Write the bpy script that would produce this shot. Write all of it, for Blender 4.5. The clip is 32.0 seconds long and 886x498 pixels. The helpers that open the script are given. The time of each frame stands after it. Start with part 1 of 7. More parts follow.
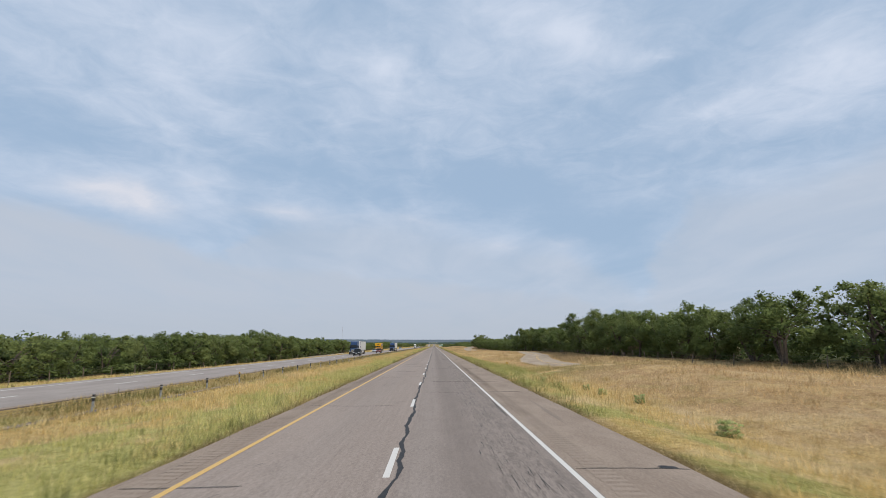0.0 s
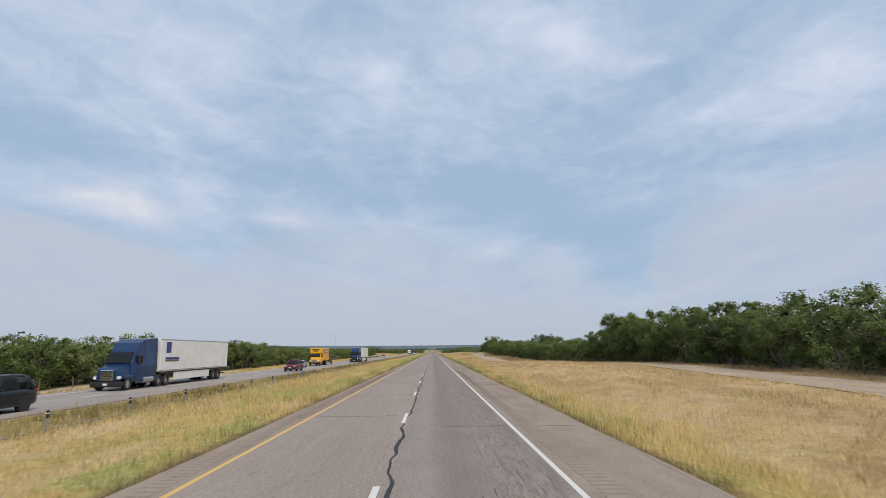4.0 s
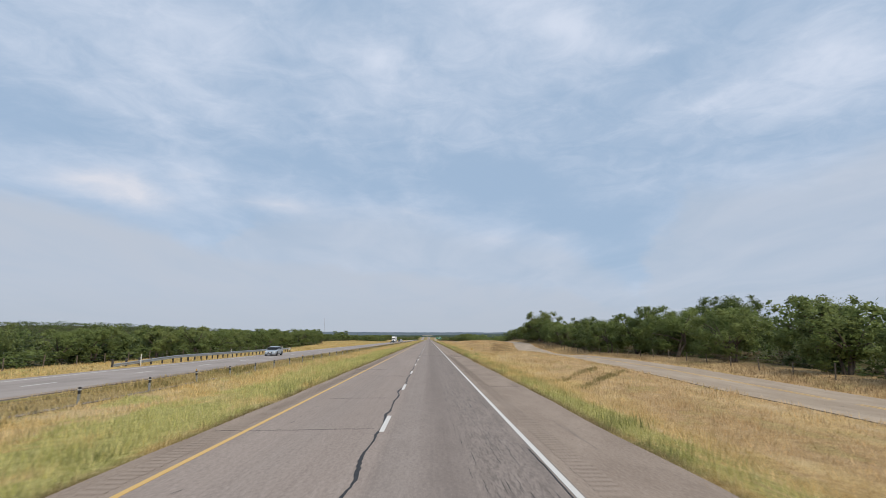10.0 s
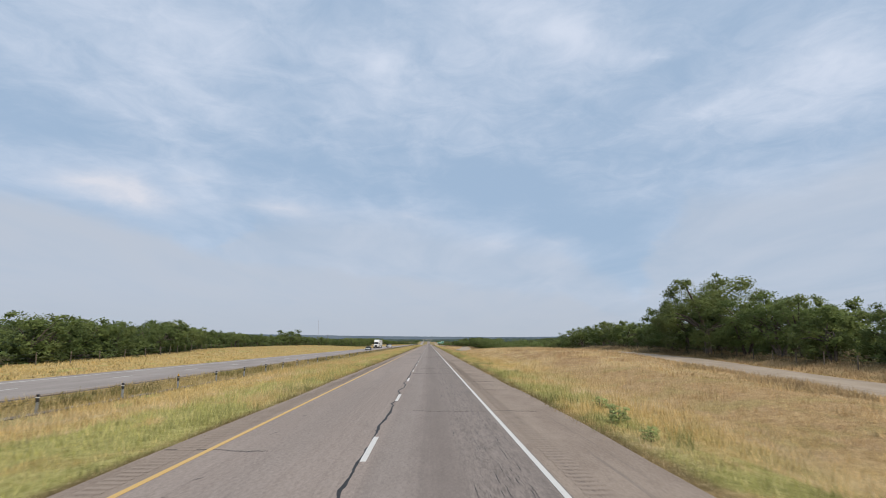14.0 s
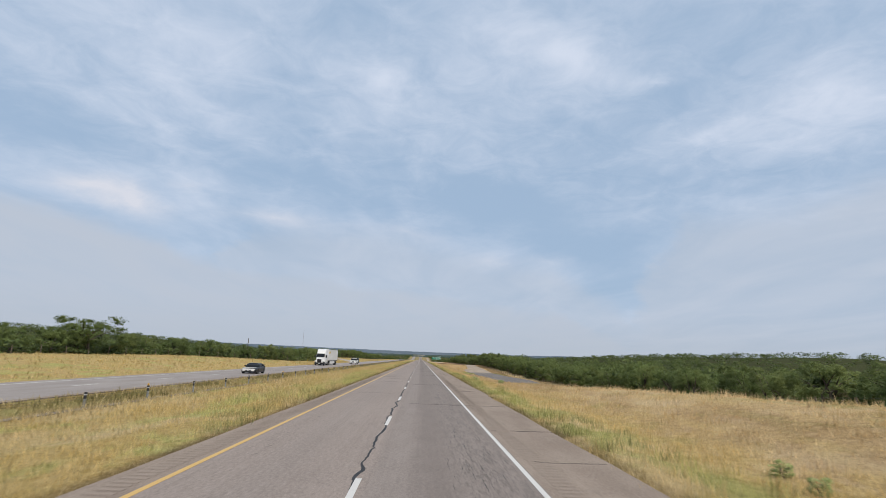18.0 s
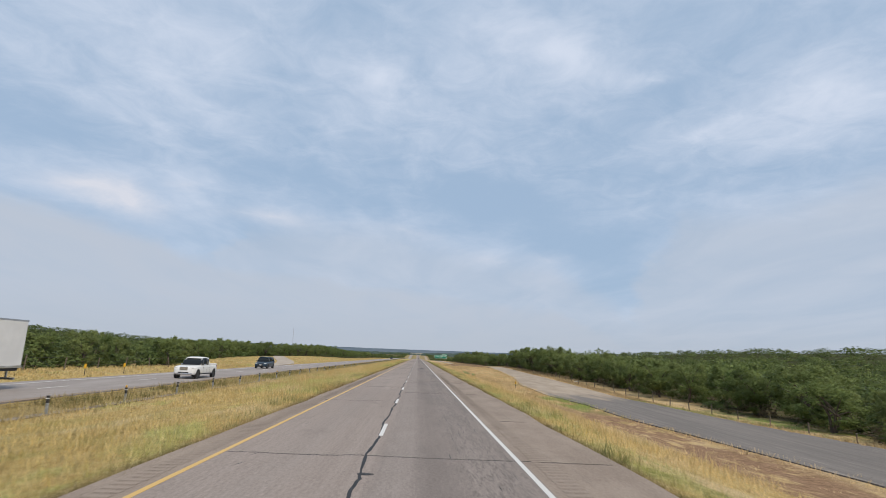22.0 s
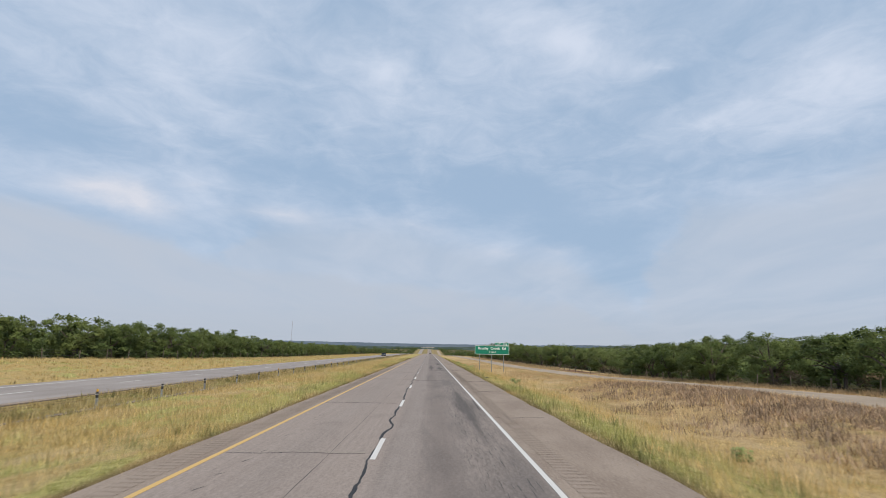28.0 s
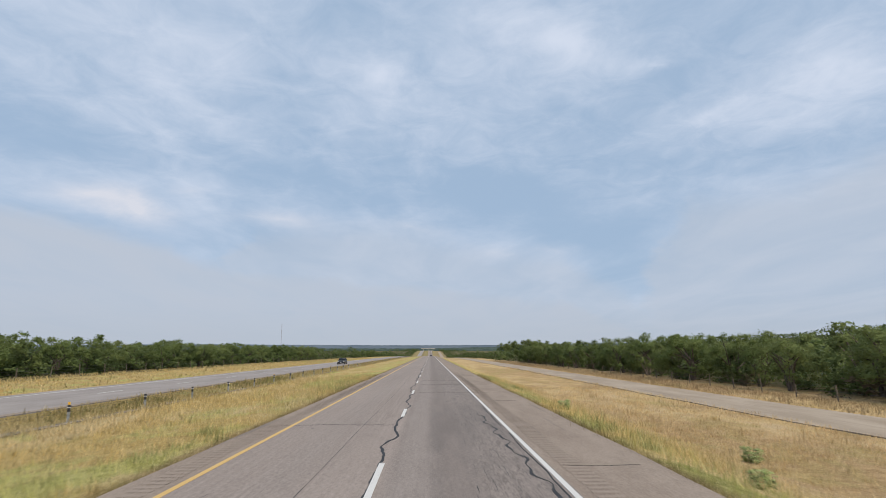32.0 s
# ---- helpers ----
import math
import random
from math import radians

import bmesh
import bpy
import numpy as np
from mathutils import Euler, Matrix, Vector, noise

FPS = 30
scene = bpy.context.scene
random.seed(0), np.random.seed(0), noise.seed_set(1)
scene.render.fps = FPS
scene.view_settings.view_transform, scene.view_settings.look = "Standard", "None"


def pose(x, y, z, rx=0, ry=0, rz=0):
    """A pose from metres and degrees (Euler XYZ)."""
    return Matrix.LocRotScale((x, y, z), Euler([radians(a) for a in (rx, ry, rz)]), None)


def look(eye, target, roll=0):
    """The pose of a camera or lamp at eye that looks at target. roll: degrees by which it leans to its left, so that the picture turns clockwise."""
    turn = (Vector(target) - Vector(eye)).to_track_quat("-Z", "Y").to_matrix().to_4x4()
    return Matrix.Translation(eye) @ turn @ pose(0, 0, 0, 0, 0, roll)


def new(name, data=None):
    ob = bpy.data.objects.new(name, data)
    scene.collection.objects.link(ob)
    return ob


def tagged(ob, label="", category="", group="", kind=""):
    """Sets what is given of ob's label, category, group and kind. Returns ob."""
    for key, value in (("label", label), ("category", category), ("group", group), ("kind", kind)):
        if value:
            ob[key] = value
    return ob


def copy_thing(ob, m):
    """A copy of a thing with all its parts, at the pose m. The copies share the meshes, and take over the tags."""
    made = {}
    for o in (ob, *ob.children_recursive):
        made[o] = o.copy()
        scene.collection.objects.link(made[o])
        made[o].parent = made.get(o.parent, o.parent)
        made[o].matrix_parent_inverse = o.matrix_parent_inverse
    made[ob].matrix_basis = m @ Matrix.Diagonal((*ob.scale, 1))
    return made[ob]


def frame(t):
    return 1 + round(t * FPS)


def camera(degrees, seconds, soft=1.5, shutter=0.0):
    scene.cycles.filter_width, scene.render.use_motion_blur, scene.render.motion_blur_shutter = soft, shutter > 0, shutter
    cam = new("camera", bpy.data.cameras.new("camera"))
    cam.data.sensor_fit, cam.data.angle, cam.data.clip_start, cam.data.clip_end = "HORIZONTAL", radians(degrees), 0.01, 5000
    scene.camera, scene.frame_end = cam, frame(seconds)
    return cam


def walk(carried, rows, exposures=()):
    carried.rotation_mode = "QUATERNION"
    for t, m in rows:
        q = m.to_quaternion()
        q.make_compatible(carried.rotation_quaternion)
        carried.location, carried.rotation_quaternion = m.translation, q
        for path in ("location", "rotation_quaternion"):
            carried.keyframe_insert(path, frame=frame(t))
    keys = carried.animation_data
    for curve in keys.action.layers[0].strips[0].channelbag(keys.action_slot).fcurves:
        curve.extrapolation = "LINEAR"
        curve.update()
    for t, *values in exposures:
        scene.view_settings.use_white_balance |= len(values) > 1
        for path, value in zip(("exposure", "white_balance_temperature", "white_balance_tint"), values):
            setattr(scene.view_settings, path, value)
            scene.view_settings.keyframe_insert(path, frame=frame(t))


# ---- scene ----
cam = camera(78.18, 32.0, soft=0.75, shutter=0.10)
PATH = [
    (0, pose(0.91, 0.00, 2.47, 100.03, 0.00, -0.91)),
    (0.5, pose(0.94, 15.63, 2.47, 100.01, -0.07, -1.10)),
    (1, pose(0.99, 31.27, 2.47, 100.18, -0.30, -1.29)),
    (1.5, pose(1.03, 46.91, 2.47, 100.56, -0.38, -1.49)),
    (2, pose(1.06, 62.54, 2.47, 100.67, 0.17, -1.37)),
    (2.5, pose(1.07, 78.17, 2.47, 100.72, 0.71, -1.17)),
    (4.5, pose(1.05, 140.72, 2.47, 100.60, 0.56, -1.03)),
    (5, pose(1.03, 156.35, 2.47, 100.70, 0.58, -1.00)),
    (5.5, pose(1.02, 171.98, 2.47, 100.92, 0.51, -1.01)),
    (6, pose(1.01, 187.62, 2.47, 100.88, 0.85, -1.02)),
    (6.5, pose(1.01, 203.25, 2.47, 100.77, 1.07, -1.07)),
    (7, pose(1.02, 218.89, 2.47, 100.54, 0.79, -1.13)),
    (7.5, pose(1.05, 234.53, 2.47, 100.33, 0.46, -1.21)),
    (8, pose(1.08, 250.16, 2.47, 100.18, 0.27, -1.28)),
    (8.5, pose(1.12, 265.80, 2.47, 99.76, 0.26, -1.26)),
    (9, pose(1.16, 281.43, 2.47, 99.44, 0.15, -1.30)),
    (9.5, pose(1.21, 297.06, 2.47, 99.38, 0.04, -1.34)),
    (10, pose(1.26, 312.70, 2.47, 99.32, -0.06, -1.46)),
    (10.5, pose(1.31, 328.33, 2.47, 99.23, -0.08, -1.42)),
    (11, pose(1.34, 343.97, 2.47, 99.07, -0.03, -1.36)),
    (11.5, pose(1.37, 359.61, 2.47, 98.92, 0.37, -1.31)),
    (12, pose(1.39, 375.24, 2.47, 99.27, 0.38, -1.26)),
    (12.5, pose(1.40, 390.88, 2.47, 99.35, 0.25, -1.28)),
    (13, pose(1.40, 406.51, 2.47, 99.49, -0.09, -1.37)),
    (13.5, pose(1.38, 422.14, 2.47, 99.58, -0.25, -1.45)),
    (14, pose(1.36, 437.78, 2.47, 99.78, -0.42, -1.47)),
    (14.5, pose(1.33, 453.42, 2.47, 100.09, -0.41, -1.43)),
    (15, pose(1.28, 469.05, 2.47, 100.81, -0.35, -1.41)),
    (15.5, pose(1.24, 484.69, 2.47, 101.40, -0.40, -1.44)),
    (17.5, pose(1.18, 547.23, 2.47, 101.45, -1.95, -2.02)),
    (18, pose(1.15, 562.86, 2.47, 101.43, -2.29, -2.32)),
    (18.5, pose(1.13, 578.50, 2.47, 101.92, -2.49, -2.54)),
    (19, pose(1.12, 594.13, 2.47, 102.16, -2.81, -2.70)),
    (19.5, pose(1.13, 609.76, 2.47, 102.43, -3.15, -2.81)),
    (20, pose(1.13, 625.40, 2.47, 102.42, -3.50, -2.94)),
    (20.5, pose(1.11, 641.03, 2.47, 102.27, -3.33, -3.01)),
    (21, pose(1.09, 656.67, 2.47, 102.01, -2.72, -2.95)),
    (21.5, pose(1.07, 672.30, 2.47, 101.51, -2.04, -2.61)),
    (22, pose(1.06, 687.94, 2.47, 101.26, -2.05, -2.57)),
    (22.5, pose(1.06, 703.58, 2.47, 101.49, -2.47, -2.89)),
    (23, pose(1.07, 719.21, 2.47, 101.42, -2.76, -2.99)),
    (23.5, pose(1.09, 734.85, 2.47, 101.23, -2.90, -2.98)),
    (24, pose(1.12, 750.48, 2.47, 101.25, -2.52, -2.92)),
    (24.5, pose(1.16, 766.12, 2.47, 100.58, -1.17, -2.46)),
    (25, pose(1.19, 781.75, 2.47, 100.01, -0.07, -1.96)),
    (25.5, pose(1.22, 797.38, 2.47, 100.38, -0.09, -1.83)),
    (27.5, pose(1.26, 859.92, 2.47, 100.47, -1.14, -1.52)),
    (28, pose(1.26, 875.56, 2.47, 100.61, -0.99, -1.38)),
    (28.5, pose(1.24, 891.19, 2.47, 100.77, -0.47, -1.22)),
    (29, pose(1.19, 906.83, 2.47, 101.05, -0.28, -1.14)),
    (29.5, pose(1.14, 922.47, 2.47, 100.87, 0.30, -0.92)),
    (30, pose(1.10, 938.10, 2.47, 100.20, 1.01, -0.44)),
    (30.5, pose(1.09, 953.74, 2.47, 99.84, 0.79, -0.50)),
    (31, pose(1.09, 969.37, 2.47, 99.80, 0.46, -0.63)),
    (31.5, pose(1.09, 985.00, 2.47, 100.28, 0.02, -0.98)),
    (32, pose(1.09, 1000.64, 2.47, 100.74, 0.15, -1.31)),
]
walk(cam, PATH)

# ---- world, sun ----
world = bpy.data.worlds.new("sky")
scene.world = world
world.use_nodes = True
scene.view_settings.exposure = 0.45
SUN_EL, SUN_ROT = radians(50), radians(148)


def build_sky():
    nt = world.node_tree
    N, L = nt.nodes, nt.links
    N.clear()
    out = N.new("ShaderNodeOutputWorld")
    bg = N.new("ShaderNodeBackground")
    bg.inputs["Strength"].default_value = 0.1
    L.new(bg.outputs[0], out.inputs[0])
    sky = N.new("ShaderNodeTexSky")
    sky.sky_type = "NISHITA"
    sky.sun_disc = False
    sky.sun_elevation, sky.sun_rotation = SUN_EL, SUN_ROT
    sky.air_density, sky.dust_density = 1.0, 2.0
    co = N.new("ShaderNodeTexCoord")
    sep = N.new("ShaderNodeSeparateXYZ")
    L.new(co.outputs["Generated"], sep.inputs[0])

    def m(op, a, b=None, clamp=False):
        n = N.new("ShaderNodeMath")
        n.operation, n.use_clamp = op, clamp
        for i, v in enumerate((a, b)):
            if v is None:
                continue
            if isinstance(v, (int, float)):
                n.inputs[i].default_value = v
            else:
                L.new(v, n.inputs[i])
        return n.outputs[0]

    def comb(x, y, z=0.0):
        n = N.new("ShaderNodeCombineXYZ")
        for i, v in enumerate((x, y, z)):
            if isinstance(v, (int, float)):
                n.inputs[i].default_value = v
            else:
                L.new(v, n.inputs[i])
        return n.outputs[0]

    def noise_tex(vec, scale, detail=6.0, rough=0.55, dist=0.0):
        n = N.new("ShaderNodeTexNoise")
        n.inputs["Scale"].default_value, n.inputs["Detail"].default_value = scale, detail
        n.inputs["Roughness"].default_value, n.inputs["Distortion"].default_value = rough, dist
        L.new(vec, n.inputs["Vector"])
        return n

    def ramp(v, lo, hi):
        n = N.new("ShaderNodeMapRange")
        n.interpolation_type = "SMOOTHSTEP"
        n.inputs["From Min"].default_value, n.inputs["From Max"].default_value = lo, hi
        L.new(v, n.inputs["Value"])
        return n.outputs["Result"]

    # cloud sheet seen in perspective: coordinates on a high plane
    zz = m("MAXIMUM", sep.outputs["Z"], 0.015)
    den = m("ADD", zz, 0.10)
    px, py = m("DIVIDE", sep.outputs["X"], den), m("DIVIDE", sep.outputs["Y"], den)
    plane = comb(px, py)
    # tangent coordinates ahead, for the single cloud banks
    yy = m("MAXIMUM", sep.outputs["Y"], 0.08)
    u, v = m("DIVIDE", sep.outputs["X"], yy), m("DIVIDE", sep.outputs["Z"], yy)
    warp = noise_tex(comb(m("MULTIPLY", u, 1.0), m("MULTIPLY", v, 1.8)), 5.5, 6.0, 0.62)
    wsep = N.new("ShaderNodeSeparateColor")
    L.new(warp.outputs["Color"], wsep.inputs[0])
    wu = m("ADD", u, m("MULTIPLY", m("SUBTRACT", wsep.outputs[0], 0.5), 0.16))
    wv = m("ADD", v, m("MULTIPLY", m("SUBTRACT", wsep.outputs[1], 0.5), 0.06))
    uv = comb(wu, wv)

    def banks(rows):
        """Soft oval banks: centre, half sizes, tilt, weight."""
        total = None
        for u0, v0, a, b, turn, w in rows:
            mp = N.new("ShaderNodeMapping")
            mp.vector_type = "TEXTURE"
            mp.inputs["Location"].default_value = (u0, v0, 0)
            mp.inputs["Rotation"].default_value = (0, 0, radians(turn))
            mp.inputs["Scale"].default_value = (a, b, 1)
            L.new(uv, mp.inputs["Vector"])
            g = N.new("ShaderNodeTexGradient")
            g.gradient_type = "QUADRATIC_SPHERE"
            L.new(mp.outputs[0], g.inputs[0])
            q = m("MULTIPLY", g.outputs["Fac"], w)
            total = q if total is None else m("ADD", total, q)
        return total

    def below(edge, lo, hi):
        """How far a place lies under a sheet's upper edge, which is given as rows of u, v."""
        n = N.new("ShaderNodeValToRGB")
        n.color_ramp.interpolation = "LINEAR"
        el = n.color_ramp.elements
        while len(el) < len(edge):
            el.new(0.5)
        for e, (eu, ev) in zip(el, edge):
            e.position = (eu + 1.0) / 2.0
            e.color = (ev, ev, ev, 1)
        L.new(m("MULTIPLY", m("ADD", wu, 1.0), 0.5), n.inputs[0])
        return ramp(m("SUBTRACT", n.outputs["Color"], wv), lo, hi)

    # fibrous veil over the whole sky, in streaks that run towards the horizon ahead, and in small puffs
    mp = N.new("ShaderNodeMapping")
    mp.inputs["Rotation"].default_value = (0, 0, radians(8))
    mp.inputs["Scale"].default_value = (1.0, 0.42, 1.0)
    L.new(plane, mp.inputs["Vector"])
    fib = noise_tex(mp.outputs[0], 1.9, 8.0, 0.54, 0.55)
    fine = noise_tex(plane, 5.5, 9.0, 0.64, 0.6)
    fine_up = m("ADD", 0.5, m("MULTIPLY", m("SUBTRACT", fine.outputs["Fac"], 0.5), ramp(sep.outputs["Z"], 0.12, 0.36)))
    veil = m("ADD", m("MULTIPLY", fib.outputs["Fac"], 0.80), m("MULTIPLY", fine_up, 0.66))
    high = ramp(m("ADD", veil, banks(BANKS)), 0.44, 1.24)
    puffs = m("MULTIPLY", banks(PUFFS), m("ADD", 0.75, m("MULTIPLY", fine.outputs["Fac"], 0.6)), True)
    streak = m("ADD", 0.66, m("MULTIPLY", fib.outputs["Fac"], 0.55))
    low = m("MULTIPLY", below(SHEET_LOW, -0.012, 0.035), 0.92)
    mid = m("MULTIPLY", below(SHEET_MID, -0.01, 0.045), 0.5)
    side = m("MULTIPLY", below(SHEET_SIDE, -0.03, 0.06), 0.62)
    lowc = m("MULTIPLY", m("MAXIMUM", m("MAXIMUM", low, mid), side), streak, True)
    # thin haze lifts the clear sky towards a soft blue
    def blend(fac, a, b):
        n = N.new("ShaderNodeMix")
        n.data_type = "RGBA"
        for i, v in ((0, fac), (6, a), (7, b)):
            if isinstance(v, (tuple, float)):
                n.inputs[i].default_value = v
            else:
                L.new(v, n.inputs[i])
        return n.outputs[2]

    clear = blend(0.92, sky.outputs[0], CLEAR)
    c = blend(high, clear, CLOUD_A)
    c = blend(lowc, c, CLOUD_B)
    c = blend(puffs, c, CLOUD_P)
    hz = ramp(sep.outputs["Z"], 0.10, -0.01)
    c = blend(m("MULTIPLY", hz, 0.8), c, HAZE)
    L.new(c, bg.inputs["Color"])


CLEAR = (2.62, 3.55, 4.82, 1)
CLOUD_A, CLOUD_B, HAZE = (4.75, 5.25, 6.2, 1), (3.66, 4.07, 4.76, 1), (3.42, 3.80, 4.38, 1)
CLOUD_P = (5.0, 5.2, 5.82, 1)
BANKS = [
    (0.24, 0.62, 0.28, 0.15, -20, 0.50),
    (-0.10, 0.54, 0.18, 0.11, -50, 0.36),
    (0.45, 0.575, 0.09, 0.04, 15, 0.26),
    (0.56, 0.46, 0.26, 0.06, 12, 0.26),
    (0.82, 0.56, 0.30, 0.16, 15, 0.34),
    (-0.50, 0.60, 0.34, 0.10, -20, 0.20),
    (-0.45, 0.46, 0.26, 0.07, -30, 0.16),
    (-0.20, 0.43, 0.08, 0.06, -40, 0.18),
    (-0.78, 0.41, 0.28, 0.08, -8, -0.20),
    (0.10, 0.30, 0.50, 0.11, -4, -0.40),
    (0.33, 0.21, 0.22, 0.10, 0, -0.45),
    (0.42, 0.36, 0.24, 0.08, 12, -0.16),
    (-0.33, 0.35, 0.30, 0.06, -12, -0.22),
    (-0.30, 0.20, 0.16, 0.05, -12, -0.25),
    (0.62, 0.37, 0.34, 0.05, 14, -0.16),
]
PUFFS = [
    (-0.64, 0.290, 0.15, 0.042, -8, 1.1),
    (-0.55, 0.268, 0.13, 0.045, -14, 1.1),
    (-0.459, 0.305, 0.05, 0.018, 0, 0.3),
    (-0.27, 0.247, 0.19, 0.030, -3, 0.65),
    (-0.04, 0.226, 0.18, 0.028, -7, 0.34),
    (0.114, 0.185, 0.10, 0.030, 0, 0.42),
    (0.22, 0.190, 0.09, 0.028, 0, 0.34),
]
SHEET_LOW = [(-0.95, 0.315), (-0.80, 0.284), (-0.69, 0.254), (-0.59, 0.236), (-0.50, 0.209), (-0.40, 0.167), (-0.32, 0.156), (-0.15, 0.141), (0.02, 0.127), (0.25, 0.104), (0.38, 0.05), (0.95, 0.03)]
SHEET_MID = [(-0.42, 0.05), (-0.34, 0.232), (-0.21, 0.250), (-0.13, 0.240), (-0.02, 0.226), (0.11, 0.196), (0.24, 0.186), (0.36, 0.125), (0.46, 0.05)]
SHEET_SIDE = [(0.36, 0.02), (0.42, 0.16), (0.465, 0.25), (0.50, 0.292), (0.58, 0.302), (0.70, 0.318), (0.90, 0.395), (1.0, 0.41)]
build_sky()
sun = new("sun", bpy.data.lights.new("sun", "SUN"))
sun.data.energy, sun.data.angle, sun.data.color = 2.2, radians(24), (1.0, 0.89, 0.74)
sun.matrix_world = look((0, 0, 0), (-math.sin(SUN_ROT) * math.cos(SUN_EL), -math.cos(SUN_ROT) * math.cos(SUN_EL), -math.sin(SUN_EL)))

# ---- materials ----


class Mat:
    """A node material with a few short ways to add noise, mixes and bump."""

    def __init__(self, name, rough=0.8, metal=0.0, spec=0.5):
        self.mat = bpy.data.materials.new(name)
        self.mat.use_nodes = True
        self.nt = self.mat.node_tree
        self.N, self.L = self.nt.nodes, self.nt.links
        self.bsdf = self.N["Principled BSDF"]
        self.bsdf.inputs["Roughness"].default_value = rough
        self.bsdf.inputs["Metallic"].default_value = metal
        self.bsdf.inputs["Specular IOR Level"].default_value = spec
        self.co = None

    def pos(self):
        if self.co is None:
            self.co = self.N.new("ShaderNodeNewGeometry")
        return self.co.outputs["Position"]

    def local(self):
        return self.N.new("ShaderNodeTexCoord").outputs["Object"]

    def axis(self, i, vec=None):
        n = self.N.new("ShaderNodeSeparateXYZ")
        self.L.new(vec or self.pos(), n.inputs[0])
        return n.outputs[i]

    def noise(self, scale, detail=4, rough=0.55, stretch=(1, 1, 1), vec=None, dist=0.0):
        mp = self.N.new("ShaderNodeMapping")
        mp.inputs["Scale"].default_value = stretch
        self.L.new(vec or self.pos(), mp.inputs[0])
        n = self.N.new("ShaderNodeTexNoise")
        n.inputs["Scale"].default_value, n.inputs["Detail"].default_value = scale, detail
        n.inputs["Roughness"].default_value, n.inputs["Distortion"].default_value = rough, dist
        self.L.new(mp.outputs[0], n.inputs["Vector"])
        return n.outputs["Fac"]

    def rnd(self, island=False):
        if island:
            self.pos()
            return self.co.outputs["Random Per Island"]
        return self.N.new("ShaderNodeObjectInfo").outputs["Random"]

    def step(self, v, lo, hi, a=0.0, b=1.0):
        n = self.N.new("ShaderNodeMapRange")
        n.interpolation_type = "SMOOTHSTEP"
        for k, x in (("From Min", lo), ("From Max", hi), ("To Min", a), ("To Max", b)):
            n.inputs[k].default_value = x
        self.L.new(v, n.inputs["Value"])
        return n.outputs["Result"]

    def math(self, op, a, b=0.0):
        n = self.N.new("ShaderNodeMath")
        n.operation = op
        for i, v in enumerate((a, b)):
            if isinstance(v, (int, float)):
                n.inputs[i].default_value = v
            else:
                self.L.new(v, n.inputs[i])
        return n.outputs[0]

    def mix(self, fac, a, b):
        n = self.N.new("ShaderNodeMix")
        n.data_type = "RGBA"
        for i, v in ((0, fac), (6, a), (7, b)):
            if isinstance(v, (int, float)):
                n.inputs[i].default_value = v
            elif isinstance(v, tuple):
                n.inputs[i].default_value = (*v, 1)
            else:
                self.L.new(v, n.inputs[i])
        return n.outputs[2]

    def color(self, c):
        if isinstance(c, tuple):
            self.bsdf.inputs["Base Color"].default_value = (*c, 1)
        else:
            self.L.new(c, self.bsdf.inputs["Base Color"])
        return self

    def rough(self, v):
        self.L.new(v, self.bsdf.inputs["Roughness"])
        return self

    def bump(self, h, strength=0.4, dist=0.02):
        n = self.N.new("ShaderNodeBump")
        n.inputs["Strength"].default_value, n.inputs["Distance"].default_value = strength, dist
        self.L.new(h, n.inputs["Height"])
        self.L.new(n.outputs[0], self.bsdf.inputs["Normal"])
        return self


def plain(name, c, rough=0.6, metal=0.0, grain=0.12, scale=6.0):
    """A paint or metal with slight stains and grain."""
    k = Mat(name, rough, metal)
    dark = tuple(x * (1 - grain * 2) for x in c)
    k.color(k.mix(k.step(k.noise(scale, 5), 0.35, 0.7), dark, c))
    k.bump(k.noise(scale * 12, 2), 0.08, 0.003)
    return k.mat


